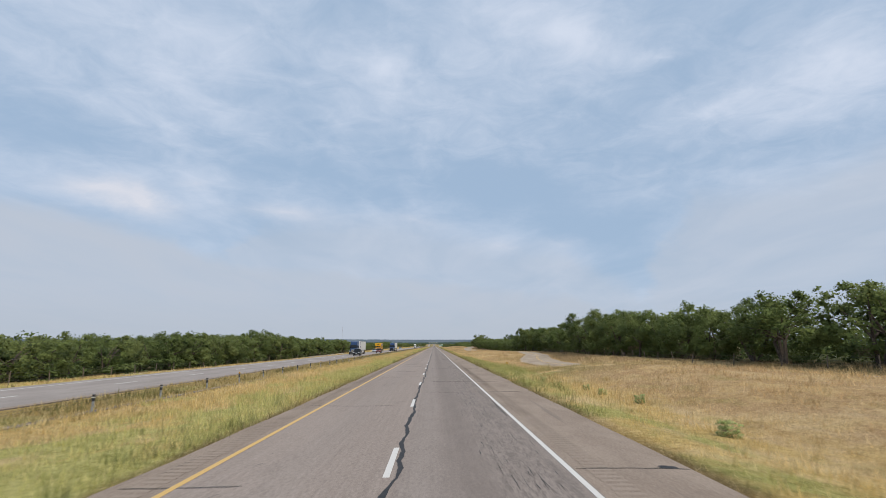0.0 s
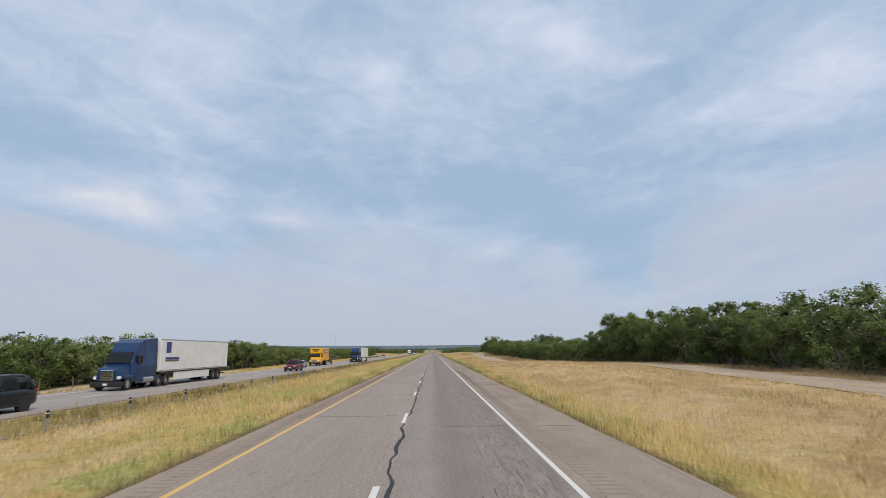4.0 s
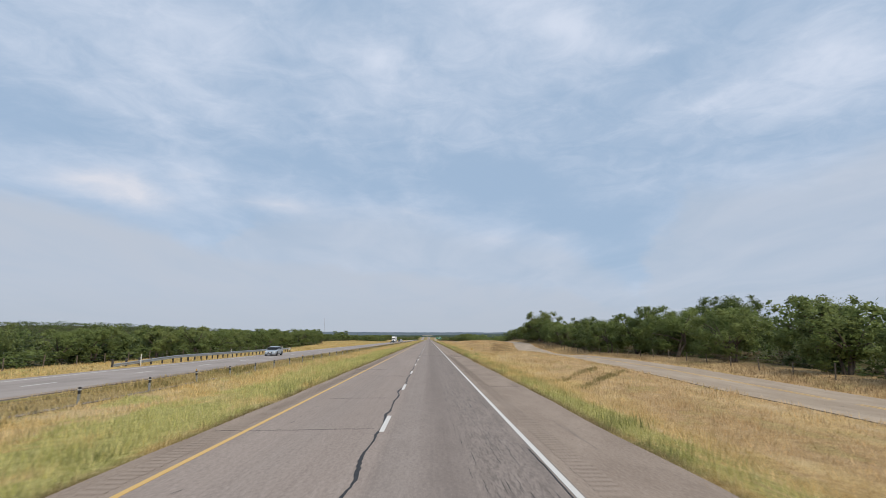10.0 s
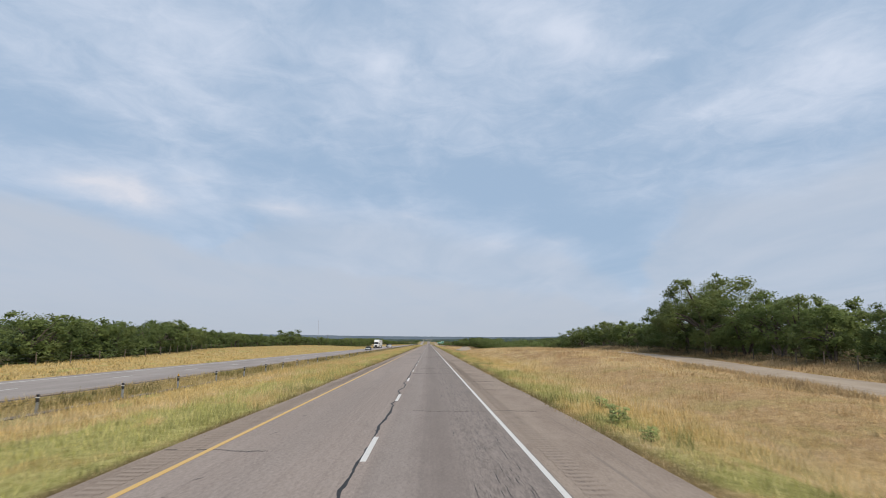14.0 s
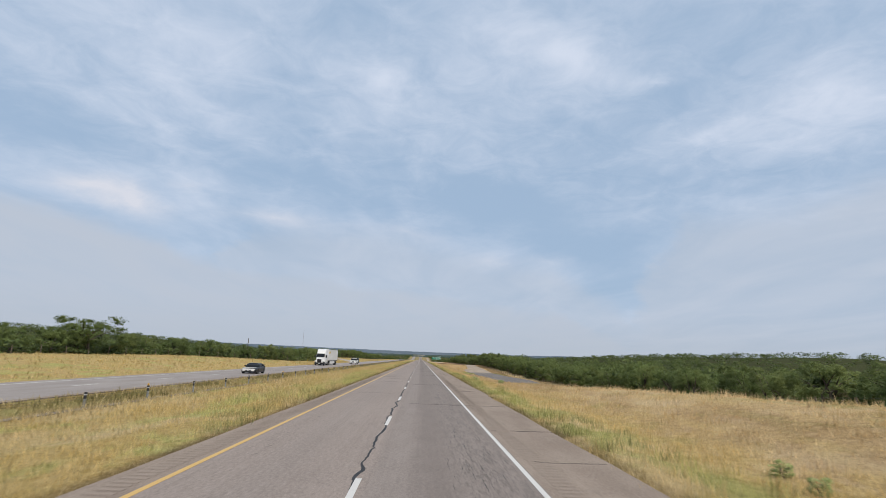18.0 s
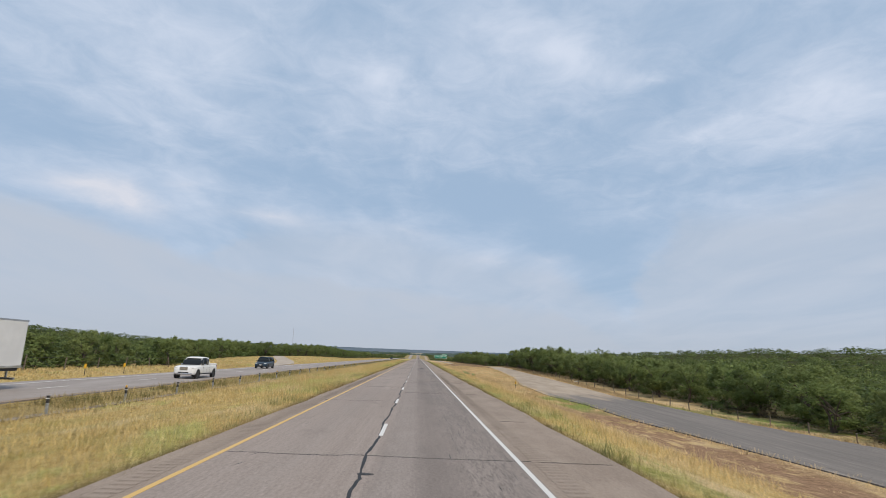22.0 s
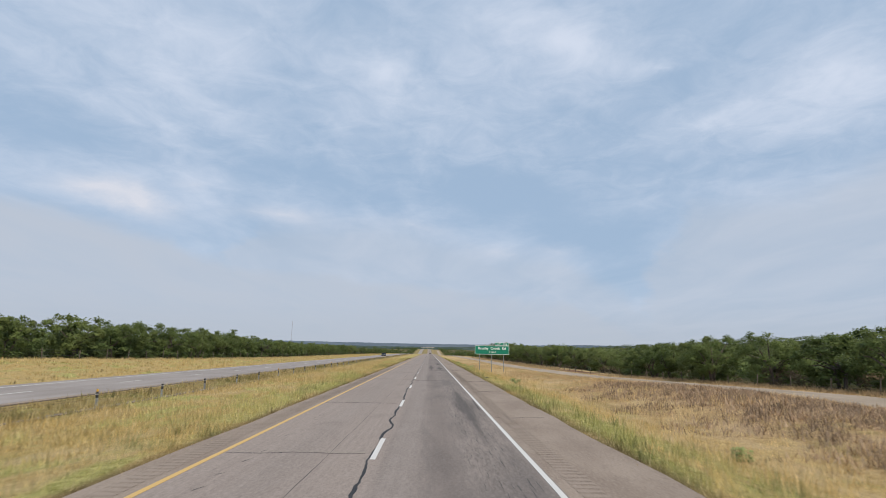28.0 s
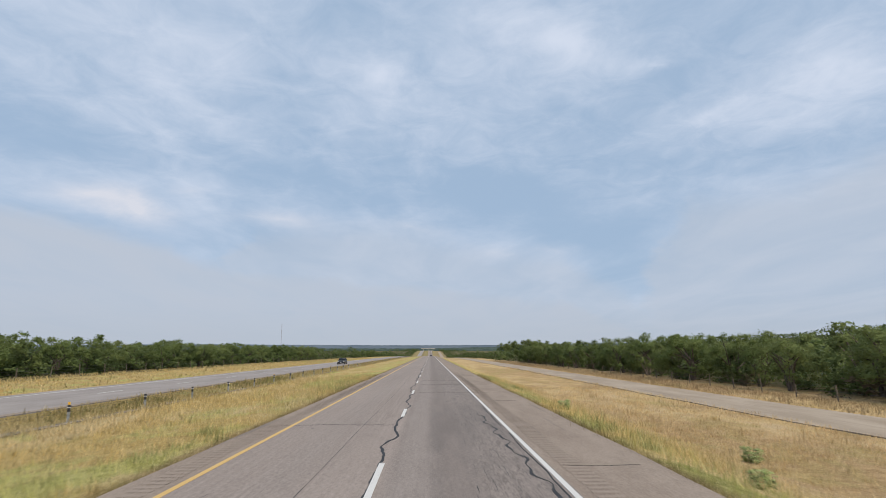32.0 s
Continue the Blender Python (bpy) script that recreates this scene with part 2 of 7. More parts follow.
def asphalt():
    k = Mat("asphalt", 0.9, spec=0.2)
    x = k.axis(0)
    grit = k.noise(55, 3, 0.7)
    patch = k.noise(0.35, 5, 0.6, (1.0, 0.12, 1))
    blot = k.noise(1.6, 5, 0.6, (1, 0.35, 1))
    base = k.mix(k.step(patch, 0.3, 0.7), (0.210, 0.170, 0.145), (0.268, 0.220, 0.189))
    # right lane: greyer, older, with coarse stone showing
    lane = k.step(x, 0.05, 0.35)
    off = k.step(x, 3.75, 3.9)
    lane = k.math("MULTIPLY", lane, k.math("SUBTRACT", 1.0, off))
    old = k.mix(k.step(blot, 0.3, 0.75), (0.195, 0.165, 0.146), (0.28, 0.241, 0.215))
    c = k.mix(k.math("MULTIPLY", lane, 0.85), base, old)
    # oil band along the middle of the lane
    wob = k.math("MULTIPLY", k.math("SUBTRACT", k.noise(0.05, 2, 0.5, (0, 1, 0)), 0.5), 0.35)
    dx = k.math("ABSOLUTE", k.math("SUBTRACT", k.math("ADD", x, wob), 1.62), 0)
    oil = k.math("MULTIPLY", k.step(dx, 0.75, 0.05), k.step(k.noise(0.25, 3, 0.6, (0.5, 0.2, 1)), 0.2, 0.75, 0.5, 0.85))
    dxl = k.math("ABSOLUTE", k.math("ADD", x, 1.9), 0)
    c = k.mix(k.math("MULTIPLY", k.step(dxl, 0.8, 0.1), 0.16), c, (0.15, 0.145, 0.14))
    # polished and stripped wheel path with fine lengthwise cracks
    dr = k.math("ABSOLUTE", k.math("SUBTRACT", x, 2.75), 0)
    path = k.step(dr, 0.95, 0.35)
    crack = k.step(k.noise(2.6, 5, 0.72, (3.6, 0.55, 1), dist=1.4), 0.52, 0.55)
    c = k.mix(k.math("MULTIPLY", k.math("MULTIPLY", path, crack), 0.85), c, (0.065, 0.056, 0.05))
    long = k.noise(2.2, 5, 0.65, (4.0, 0.03, 1))
    c = k.mix(k.step(long, 0.45, 0.75, 0, 0.35), c, (0.355, 0.305, 0.275))
    c = k.mix(k.step(long, 0.5, 0.25, 0, 0.4), c, (0.13, 0.108, 0.096))
    # faint stains and scuffs in the left lane
    stain = k.math("MULTIPLY", k.step(k.noise(0.55, 5, 0.62, (1.3, 0.5, 1), dist=0.5), 0.56, 0.70), k.step(x, 0.2, -0.2))
    c = k.mix(k.math("MULTIPLY", stain, 0.4), c, (0.12, 0.098, 0.086))
    # dark flushed patches further on
    y = k.axis(1)
    zone = k.math("MULTIPLY", k.step(y, 640, 800), k.step(y, 1040, 1010))
    flush = k.math("MULTIPLY", k.step(k.noise(0.22, 5, 0.66, (1.8, 0.3, 1)), 0.46, 0.62), k.math("MULTIPLY", lane, zone))
    flush = k.math("MULTIPLY", flush, k.math("MAXIMUM", k.step(k.math("ABSOLUTE", k.math("SUBTRACT", x, 2.85), 0), 0.95, 0.45), k.step(dx, 0.8, 0.3)))
    c = k.mix(k.math("MULTIPLY", flush, 0.85), c, (0.062, 0.06, 0.06))
    # pale left wheel path, ravelled seam beside the edge line, hairline cracks
    c = k.mix(k.math("MULTIPLY", k.step(k.math("ABSOLUTE", k.math("SUBTRACT", x, 0.72), 0), 0.5, 0.2), 0.22), c, (0.37, 0.325, 0.295))
    seam = k.math("MULTIPLY", k.step(k.math("ABSOLUTE", k.math("SUBTRACT", x, 3.44), 0), 0.2, 0.04), k.step(k.noise(1.3, 5, 0.7, (2, 0.25, 1)), 0.42, 0.62))
    c = k.mix(k.math("MULTIPLY", seam, 0.7), c, (0.07, 0.063, 0.058))
    hair = k.step(k.noise(6.5, 5, 0.7, (2.4, 0.28, 1), dist=0.7), 0.57, 0.61)
    c = k.mix(k.math("MULTIPLY", k.math("MULTIPLY", path, hair), 0.8), c, (0.07, 0.06, 0.054))
    mott = k.noise(3.4, 6, 0.72, (1, 0.45, 1))
    c = k.mix(k.step(mott, 0.5, 0.3, 0.0, 0.32), c, (0.13, 0.113, 0.10))
    c = k.mix(k.step(mott, 0.52, 0.72, 0.0, 0.25), c, (0.34, 0.30, 0.27))
    stone = k.noise(13, 4, 0.7)
    c = k.mix(k.step(stone, 0.45, 0.68, 0.0, 0.46), c, (0.42, 0.36, 0.32))
    c = k.mix(k.step(stone, 0.54, 0.32, 0.0, 0.48), c, (0.11, 0.092, 0.082))
    c = k.mix(k.step(grit, 0.40, 0.72, 0.0, 0.36), c, (0.40, 0.345, 0.31))
    c = k.mix(k.step(grit, 0.50, 0.28, 0.0, 0.42), c, (0.11, 0.093, 0.083))
    c = k.mix(k.math("MULTIPLY", oil, 0.52), c, k.mix(grit, (0.062, 0.05, 0.045), (0.15, 0.122, 0.108)))
    c = k.mix(0.14, c, (0.38, 0.325, 0.295))
    c = k.mix(k.math("MULTIPLY", lane, 0.20), c, (0.107, 0.09, 0.081))
    # tyre-blackened spots with ragged edges
    fray = k.math("MULTIPLY", k.math("SUBTRACT", k.noise(1.9, 6, 0.74, (2.6, 0.14, 1)), 0.5), 1.9)
    for px, py, rx, ry in ((2.0, 808.0, 0.75, 9.0), (2.85, 983.0, 0.55, 11.0), (2.75, 957.0, 0.5, 9.0), (1.55, 960.0, 0.45, 15.0), (2.9, 902.0, 0.5, 12.0)):
        d = k.math("ADD", k.math("ABSOLUTE", k.math("DIVIDE", k.math("SUBTRACT", x, px), rx), 0), k.math("ABSOLUTE", k.math("DIVIDE", k.math("SUBTRACT", y, py), ry), 0))
        c = k.mix(k.step(k.math("ADD", d, fray), 1.25, 0.35, 0, 0.66), c, (0.06, 0.056, 0.055))
    return k.color(c).bump(k.math("ADD", grit, k.math("MULTIPLY", k.noise(240, 2), 0.5)), 0.5, 0.006).mat


def shoulder_seal():
    """Warm, rough chip seal with tyre scuffs and stains."""
    k = Mat("chip_seal", 0.92, spec=0.15)
    blot = k.noise(0.8, 6, 0.62, (1, 0.3, 1))
    c = k.mix(k.step(blot, 0.3, 0.7), (0.228, 0.177, 0.140), (0.30, 0.24, 0.193))
    stone = k.noise(16, 4, 0.7)
    c = k.mix(k.step(stone, 0.42, 0.72, 0.0, 0.3), c, (0.46, 0.42, 0.38))
    c = k.mix(k.step(stone, 0.52, 0.28, 0.0, 0.4), c, (0.12, 0.105, 0.092))
    mott = k.noise(3.0, 6, 0.72, (1, 0.5, 1))
    c = k.mix(k.step(mott, 0.5, 0.3, 0.0, 0.4), c, (0.18, 0.142, 0.115))
    scuff = k.step(k.noise(1.1, 5, 0.65, (2.2, 0.06, 1)), 0.60, 0.68)
    c = k.mix(k.math("MULTIPLY", scuff, 0.35), c, (0.11, 0.10, 0.092))
    return k.color(c).bump(k.noise(70, 3, 0.7), 0.6, 0.007).mat


def old_pavement(name, a, b):
    k = Mat(name, 0.9, spec=0.2)
    c = k.mix(k.step(k.noise(0.5, 6, 0.65, (1, 0.3, 1)), 0.3, 0.7), a, b)
    c = k.mix(k.step(k.noise(40, 3, 0.7), 0.4, 0.75, 0, 0.3), c, (0.4, 0.38, 0.36))
    crack = k.step(k.noise(1.4, 6, 0.7, (1.6, 0.5, 1), dist=1.2), 0.64, 0.68)
    c = k.mix(k.math("MULTIPLY", crack, 0.5), c, (0.1, 0.095, 0.09))
    return k.color(c).bump(k.noise(60, 3), 0.4, 0.006).mat


def frontage_mat():
    """Worn frontage road: tyre streaks, and a stretch of newer dark surfacing with frayed ends."""
    k = Mat("frontage_pavement", 0.9, spec=0.15)
    y = k.axis(1)
    c = k.mix(k.step(k.noise(0.5, 6, 0.65, (1, 0.25, 1)), 0.3, 0.7), (0.285, 0.228, 0.172), (0.395, 0.325, 0.252))
    streak = k.noise(1.5, 6, 0.68, (1.7, 0.035, 1))
    c = k.mix(k.step(streak, 0.55, 0.68, 0, 0.42), c, (0.16, 0.138, 0.122))
    yy = k.math("ADD", y, k.math("MULTIPLY", k.math("SUBTRACT", k.noise(0.6, 5, 0.6, (1, 0.12, 1)), 0.5), 34.0))
    zone = k.math("MULTIPLY", k.step(yy, 678, 694), k.step(yy, 762, 750))
    dark = k.mix(k.step(streak, 0.40, 0.62), (0.125, 0.116, 0.11), (0.172, 0.157, 0.146))
    dark = k.mix(k.step(k.noise(2.6, 6, 0.7, (1.6, 0.06, 1)), 0.58, 0.68, 0, 0.6), dark, (0.30, 0.27, 0.245))
    c = k.mix(k.math("MULTIPLY", zone, 0.95), c, dark)
    c = k.mix(k.step(k.noise(30, 4, 0.75), 0.45, 0.75, 0, 0.35), c, (0.44, 0.385, 0.325))
    crack = k.step(k.noise(1.4, 6, 0.7, (1.6, 0.5, 1), dist=1.2), 0.64, 0.68)
    c = k.mix(k.math("MULTIPLY", crack, 0.5), c, (0.1, 0.09, 0.082))
    return k.color(c).bump(k.noise(60, 3), 0.4, 0.006).mat


def grass_tone(k):
    """Straw, dry brown and fresh green in drifts along the verge, by place."""
    x, y = k.axis(0), k.axis(1)
    big = k.noise(0.045, 4, 0.55, (1.6, 0.55, 1), dist=0.6)
    mid = k.noise(0.35, 5, 0.6, (1.2, 0.6, 1), dist=0.5)
    fine = k.noise(2.4, 4, 0.65)
    straw = k.mix(k.step(fine, 0.3, 0.72), (0.41, 0.285, 0.098), (0.62, 0.46, 0.195))
    pale = k.step(k.noise(0.16, 5, 0.62, (1.5, 0.7, 1), dist=0.8), 0.47, 0.66)
    straw = k.mix(k.math("MULTIPLY", pale, k.step(x, -24, -8, 0.35, 0.85)), straw, (0.61, 0.475, 0.27))
    straw = k.mix(k.math("MULTIPLY", k.step(x, 10, 15), 0.5), straw, (0.56, 0.405, 0.235))
    blush = k.step(k.noise(0.55, 5, 0.65, (1.3, 0.6, 1), dist=0.9), 0.46, 0.66)
    straw = k.mix(k.math("MULTIPLY", blush, k.step(x, 8, 12, 0.1, 0.6)), straw, (0.53, 0.395, 0.25))
    straw = k.mix(k.math("MULTIPLY", k.math("MULTIPLY", k.step(x, 0, -1), k.step(y, 480, 600)), 0.2), straw, (0.25, 0.20, 0.078))
    olive = k.step(k.noise(0.28, 4, 0.6, (1.4, 0.5, 1), dist=0.6), 0.54, 0.70)
    straw = k.mix(k.math("MULTIPLY", olive, 0.6), straw, (0.30, 0.265, 0.085))
    brown = k.mix(k.step(fine, 0.3, 0.7), (0.29, 0.175, 0.085), (0.47, 0.315, 0.175))
    green = k.mix(k.step(fine, 0.3, 0.7), (0.225, 0.228, 0.07), (0.405, 0.385, 0.135))
    green = k.mix(k.step(x, 0, -1), green, k.mix(k.step(fine, 0.3, 0.7), (0.285, 0.285, 0.085), (0.49, 0.46, 0.175)))
    # fresh green early on the left and in a ribbon by the kerbless edges
    early = k.math("ADD", k.math("MULTIPLY", k.step(y, 215, 265), k.step(y, 500, 440)), k.math("MULTIPLY", k.step(y, 130, 80), 0.7))
    fresh = k.math("ADD", k.math("MULTIPLY", k.step(y, 40, 54), k.step(y, 118, 96)), k.math("MULTIPLY", k.step(y, 978, 986), k.step(y, 1008, 998)))
    fresh = k.math("ADD", fresh, k.math("MULTIPLY", k.math("MULTIPLY", k.step(y, 225, 245), k.step(y, 330, 290)), 0.3))
    edge_l = k.math("MULTIPLY", k.step(x, -11.5, -8.0), k.step(x, 0, -1))
    edge_r = k.math("MULTIPLY", k.math("ADD", k.step(x, 10.5, 7.2), k.math("MULTIPLY", k.step(x, 15.0, 9.0), fresh)), k.step(x, 0, 1))
    wet = k.math("ADD", k.math("MULTIPLY", edge_l, k.math("ADD", k.math("MULTIPLY", early, 0.17), 0.085)), k.math("MULTIPLY", edge_r, k.math("ADD", k.math("MULTIPLY", fresh, 0.1), 0.13)))
    med = k.math("MULTIPLY", k.step(x, -13.0, -14.5), k.step(x, -19, -17))
    g = k.step(k.math("ADD", k.math("ADD", mid, wet), k.math("MULTIPLY", k.math("SUBTRACT", big, 0.5), 0.5)), 0.52, 0.70)
    b = k.step(k.math("ADD", k.math("MULTIPLY", mid, 0.45), k.math("MULTIPLY", big, 0.55)), 0.42, 0.56)
    right = k.step(x, 9, 14)
    g = k.math("MULTIPLY", g, k.math("SUBTRACT", 1.0, k.math("MULTIPLY", k.step(x, 8.0, 10.5), k.math("SUBTRACT", 0.65, k.math("MULTIPLY", k.math("MINIMUM", fresh, 1.0), 0.65)))))
    b = k.math("MULTIPLY", b, k.math("ADD", k.math("MULTIPLY", right, 0.55), 0.2))
    moss = k.math("MULTIPLY", k.math("MULTIPLY", k.step(y, 36, 48), k.step(y, 84, 68)), k.math("MULTIPLY", k.step(x, 7.5, 10.5), k.step(mid, 0.38, 0.56)))
    straw = k.mix(k.math("MULTIPLY", moss, 0.85), straw, (0.19, 0.165, 0.06))
    rust = k.math("MULTIPLY", k.math("MULTIPLY", k.step(y, 880, 905), k.step(y, 965, 935)), k.math("MULTIPLY", k.step(x, 12.5, 17), k.step(mid, 0.36, 0.55)))
    rust = k.math("MAXIMUM", rust, k.math("MULTIPLY", k.math("MULTIPLY", k.step(y, 56, 40), k.step(x, 10, 13.5)), k.step(mid, 0.38, 0.58, 0.25, 0.9)))
    rust = k.math("MAXIMUM", rust, k.math("MULTIPLY", k.math("MULTIPLY", k.step(y, 476, 488), k.step(y, 552, 536)), k.math("MULTIPLY", k.step(x, 11.5, 14.5), k.step(mid, 0.36, 0.56))))
    b = k.math("MAXIMUM", b, rust)
    c = k.mix(b, straw, brown)
    c = k.mix(g, c, green)
    lawn = k.math("MULTIPLY", k.math("MULTIPLY", k.step(y, 731, 738), k.step(y, 757, 750)), k.math("MULTIPLY", k.step(x, 14.2, 15.8), k.step(mid, 0.38, 0.56)))
    c = k.mix(k.math("MULTIPLY", lawn, 0.85), c, k.mix(fine, (0.12, 0.19, 0.035), (0.24, 0.32, 0.075)))
    # matted brown litter at the pavement's edge, with its shadow line in the colour
    litter_shade = k.math("ADD", k.math("MULTIPLY", k.step(x, 7.0, 6.3), k.step(x, 0, 1)), k.math("MULTIPLY", k.step(x, -5.4, -4.9), k.step(x, 0, -1)))
    c = k.mix(k.math("MULTIPLY", litter_shade, k.step(mid, 0.3, 0.6, 0.45, 0.9)), c, (0.13, 0.09, 0.048))
    return k.mix(k.math("MULTIPLY", med, 0.6), c, (0.185, 0.145, 0.058))


def ground_mat():
    k = Mat("dry_grassland", 1.0, spec=0.03)
    c = grass_tone(k)
    # leaf litter and brush soil under the woods, darkened in colour for crown shade
    x = k.axis(0)
    # matted stems: fine light and dark speckle
    speck = k.noise(11, 5, 0.75, (1, 0.6, 1), dist=0.8)
    c = k.mix(k.step(speck, 0.50, 0.32, 0.0, 0.55), c, (0.15, 0.105, 0.045))
    c = k.mix(k.step(speck, 0.52, 0.70, 0.0, 0.5), c, (0.66, 0.53, 0.31))
    c = k.mix(0.08, c, (0.22, 0.16, 0.085))
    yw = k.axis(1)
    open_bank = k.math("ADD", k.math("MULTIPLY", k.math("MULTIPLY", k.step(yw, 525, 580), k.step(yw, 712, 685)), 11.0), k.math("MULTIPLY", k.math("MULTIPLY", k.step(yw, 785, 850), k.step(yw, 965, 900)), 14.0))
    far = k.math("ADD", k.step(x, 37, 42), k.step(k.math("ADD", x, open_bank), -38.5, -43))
    # shade below the crowns is painted into this floor colour
    shaded_floor = k.mix(k.step(k.noise(0.7, 5, 0.6), 0.3, 0.7), (0.05, 0.047, 0.022), (0.115, 0.098, 0.052))
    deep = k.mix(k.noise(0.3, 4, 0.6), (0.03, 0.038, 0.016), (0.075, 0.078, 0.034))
    shaded_floor = k.mix(k.math("MAXIMUM", k.step(x, 48, 62), k.step(x, -50, -64)), shaded_floor, deep)
    c = k.mix(far, c, shaded_floor)
    yb = k.axis(1)
    bank = k.math("MULTIPLY", k.math("MULTIPLY", k.step(yb, 676, 700), k.step(yb, 744, 732)), k.math("MULTIPLY", k.step(x, 12.2, 14.0), k.step(x, 21, 18.5)))
    bank = k.math("MULTIPLY", bank, k.step(k.noise(0.8, 5, 0.65, (1, 0.5, 1)), 0.36, 0.5))
    c = k.mix(k.math("MULTIPLY", bank, 0.9), c, k.mix(k.step(k.noise(3, 5, 0.7), 0.3, 0.7), (0.16, 0.095, 0.06), (0.34, 0.215, 0.14)))
    c = k.mix(k.step(yb, 1250, 1700, 0, 0.65), c, k.mix(k.noise(0.03, 5, 0.7), (0.10, 0.10, 0.045), (0.28, 0.225, 0.13)))
    red = k.math("MULTIPLY", k.math("MULTIPLY", k.step(yb, 975, 990), k.step(yb, 1022, 1008)), k.math("MULTIPLY", k.step(x, 30, 31.5), k.step(x, 37, 35.5)))
    c = k.mix(k.math("MULTIPLY", red, 0.8), c, (0.15, 0.075, 0.055))
    soil = k.step(k.noise(0.9, 6, 0.7), 0.62, 0.75)
    c = k.mix(k.math("MULTIPLY", soil, 0.5), c, (0.22, 0.16, 0.10))
    return k.color(c).bump(k.noise(7, 6, 0.7), 0.9, 0.12).mat


def blade_mat(name="grass_blades", dry=False, olive=False, green=False):
    k = Mat(name, 0.9, spec=0.08)
    c = grass_tone(k)
    r = k.rnd(True)
    c = k.mix(k.step(r, 0.5, 1.0, 0, 0.42), c, (0.70, 0.575, 0.345))
    c = k.mix(k.step(r, 0.35, 0.0, 0, 0.18), c, (0.16, 0.14, 0.05))
    lit = k.N.new("ShaderNodeHueSaturation")
    lit.inputs["Value"].default_value, lit.inputs["Saturation"].default_value = 1.45, 1.0
    k.L.new(c, lit.inputs["Color"])
    c = lit.outputs[0]
    if dry:
        c = k.mix(0.6, c, k.mix(r, (0.24, 0.165, 0.095), (0.40, 0.30, 0.185)))
    if olive:
        c = k.mix(0.75, c, k.mix(r, (0.12, 0.12, 0.04), (0.23, 0.215, 0.075)))
    if green:
        c = k.mix(0.7, c, k.mix(r, (0.155, 0.185, 0.062), (0.30, 0.325, 0.125)))
    k.color(c)
    soft_normal(k, 0.7)
    return thin(k, c, 0.45)


def soft_normal(k, up):
    """Blades and leaves in a mass take the light like the mass: normals leaning upwards."""
    k.pos()
    a, b = k.N.new("ShaderNodeVectorMath"), k.N.new("ShaderNodeVectorMath")
    a.operation, b.operation = "SCALE", "ADD"
    a.inputs["Scale"].default_value = 1 - up
    k.L.new(k.co.outputs["Normal"], a.inputs[0])
    k.L.new(a.outputs[0], b.inputs[0])
    b.inputs[1].default_value = (0, 0, up)
    n = k.N.new("ShaderNodeVectorMath")
    n.operation = "NORMALIZE"
    k.L.new(b.outputs[0], n.inputs[0])
    k.L.new(n.outputs[0], k.bsdf.inputs["Normal"])


def lump_normal(k, share):
    """Leaves of a crown take the light like the clump they sit in: normals from the mesh's own clump directions."""
    k.pos()
    at = k.N.new("ShaderNodeAttribute")
    at.attribute_name = "shade"
    vt = k.N.new("ShaderNodeVectorTransform")
    vt.vector_type, vt.convert_from, vt.convert_to = "NORMAL", "OBJECT", "WORLD"
    k.L.new(at.outputs["Vector"], vt.inputs[0])
    a, b, d, n = (k.N.new("ShaderNodeVectorMath") for _ in range(4))
    a.operation, b.operation, d.operation, n.operation = "SCALE", "SCALE", "ADD", "NORMALIZE"
    a.inputs["Scale"].default_value, b.inputs["Scale"].default_value = 1 - share, share
    k.L.new(k.co.outputs["Normal"], a.inputs[0])
    k.L.new(vt.outputs[0], b.inputs[0])
    k.L.new(a.outputs[0], d.inputs[0])
    k.L.new(b.outputs[0], d.inputs[1])
    k.L.new(d.outputs[0], n.inputs[0])
    k.L.new(n.outputs[0], k.bsdf.inputs["Normal"])


def thin(k, c, share):
    """Blades and leaves let some light through."""
    tr = k.N.new("ShaderNodeBsdfTranslucent")
    k.L.new(c, tr.inputs["Color"])
    ms = k.N.new("ShaderNodeMixShader")
    ms.inputs[0].default_value = share
    k.L.new(k.bsdf.outputs[0], ms.inputs[1])
    k.L.new(tr.outputs[0], ms.inputs[2])
    k.L.new(ms.outputs[0], k.N["Material Output"].inputs["Surface"])
    return k.mat


def leaf_mat(name, a, b, c3, vary=1.0):
    k = Mat(name, 0.55)
    r = k.rnd(True)
    c = k.mix(r, a, b)
    c = k.mix(k.step(k.noise(0.22, 3), 0.42, 0.68, 0, 0.6), c, c3)
    one = k.rnd()
    c = k.mix(k.step(one, 0.45, 0.0, 0, 0.45 * vary), c, (0.075, 0.11, 0.035))
    c = k.mix(k.step(one, 0.6, 1.0, 0, 0.5 * vary), c, (0.225, 0.262, 0.092))
    k.color(c)
    k.bsdf.inputs["Specular IOR Level"].default_value = 0.12
    lump_normal(k, 0.72)
    return thin(k, c, 0.36)


def bark_mat():
    k = Mat("bark", 0.95)
    c = k.mix(k.step(k.noise(6, 5, 0.6, (1, 1, 0.3)), 0.3, 0.7), (0.045, 0.035, 0.028), (0.15, 0.12, 0.095))
    return k.color(c).bump(k.noise(20, 4, 0.6, (1, 1, 0.25)), 0.8, 0.03).mat


def road_paint(name, c):
    k = Mat(name, 0.6)
    worn = k.step(k.noise(9, 5, 0.7), 0.56, 0.72)
    k.color(k.mix(k.math("MULTIPLY", worn, 0.5), c, (0.26, 0.25, 0.24)))
    return k.bump(k.noise(60, 2), 0.3, 0.003).mat


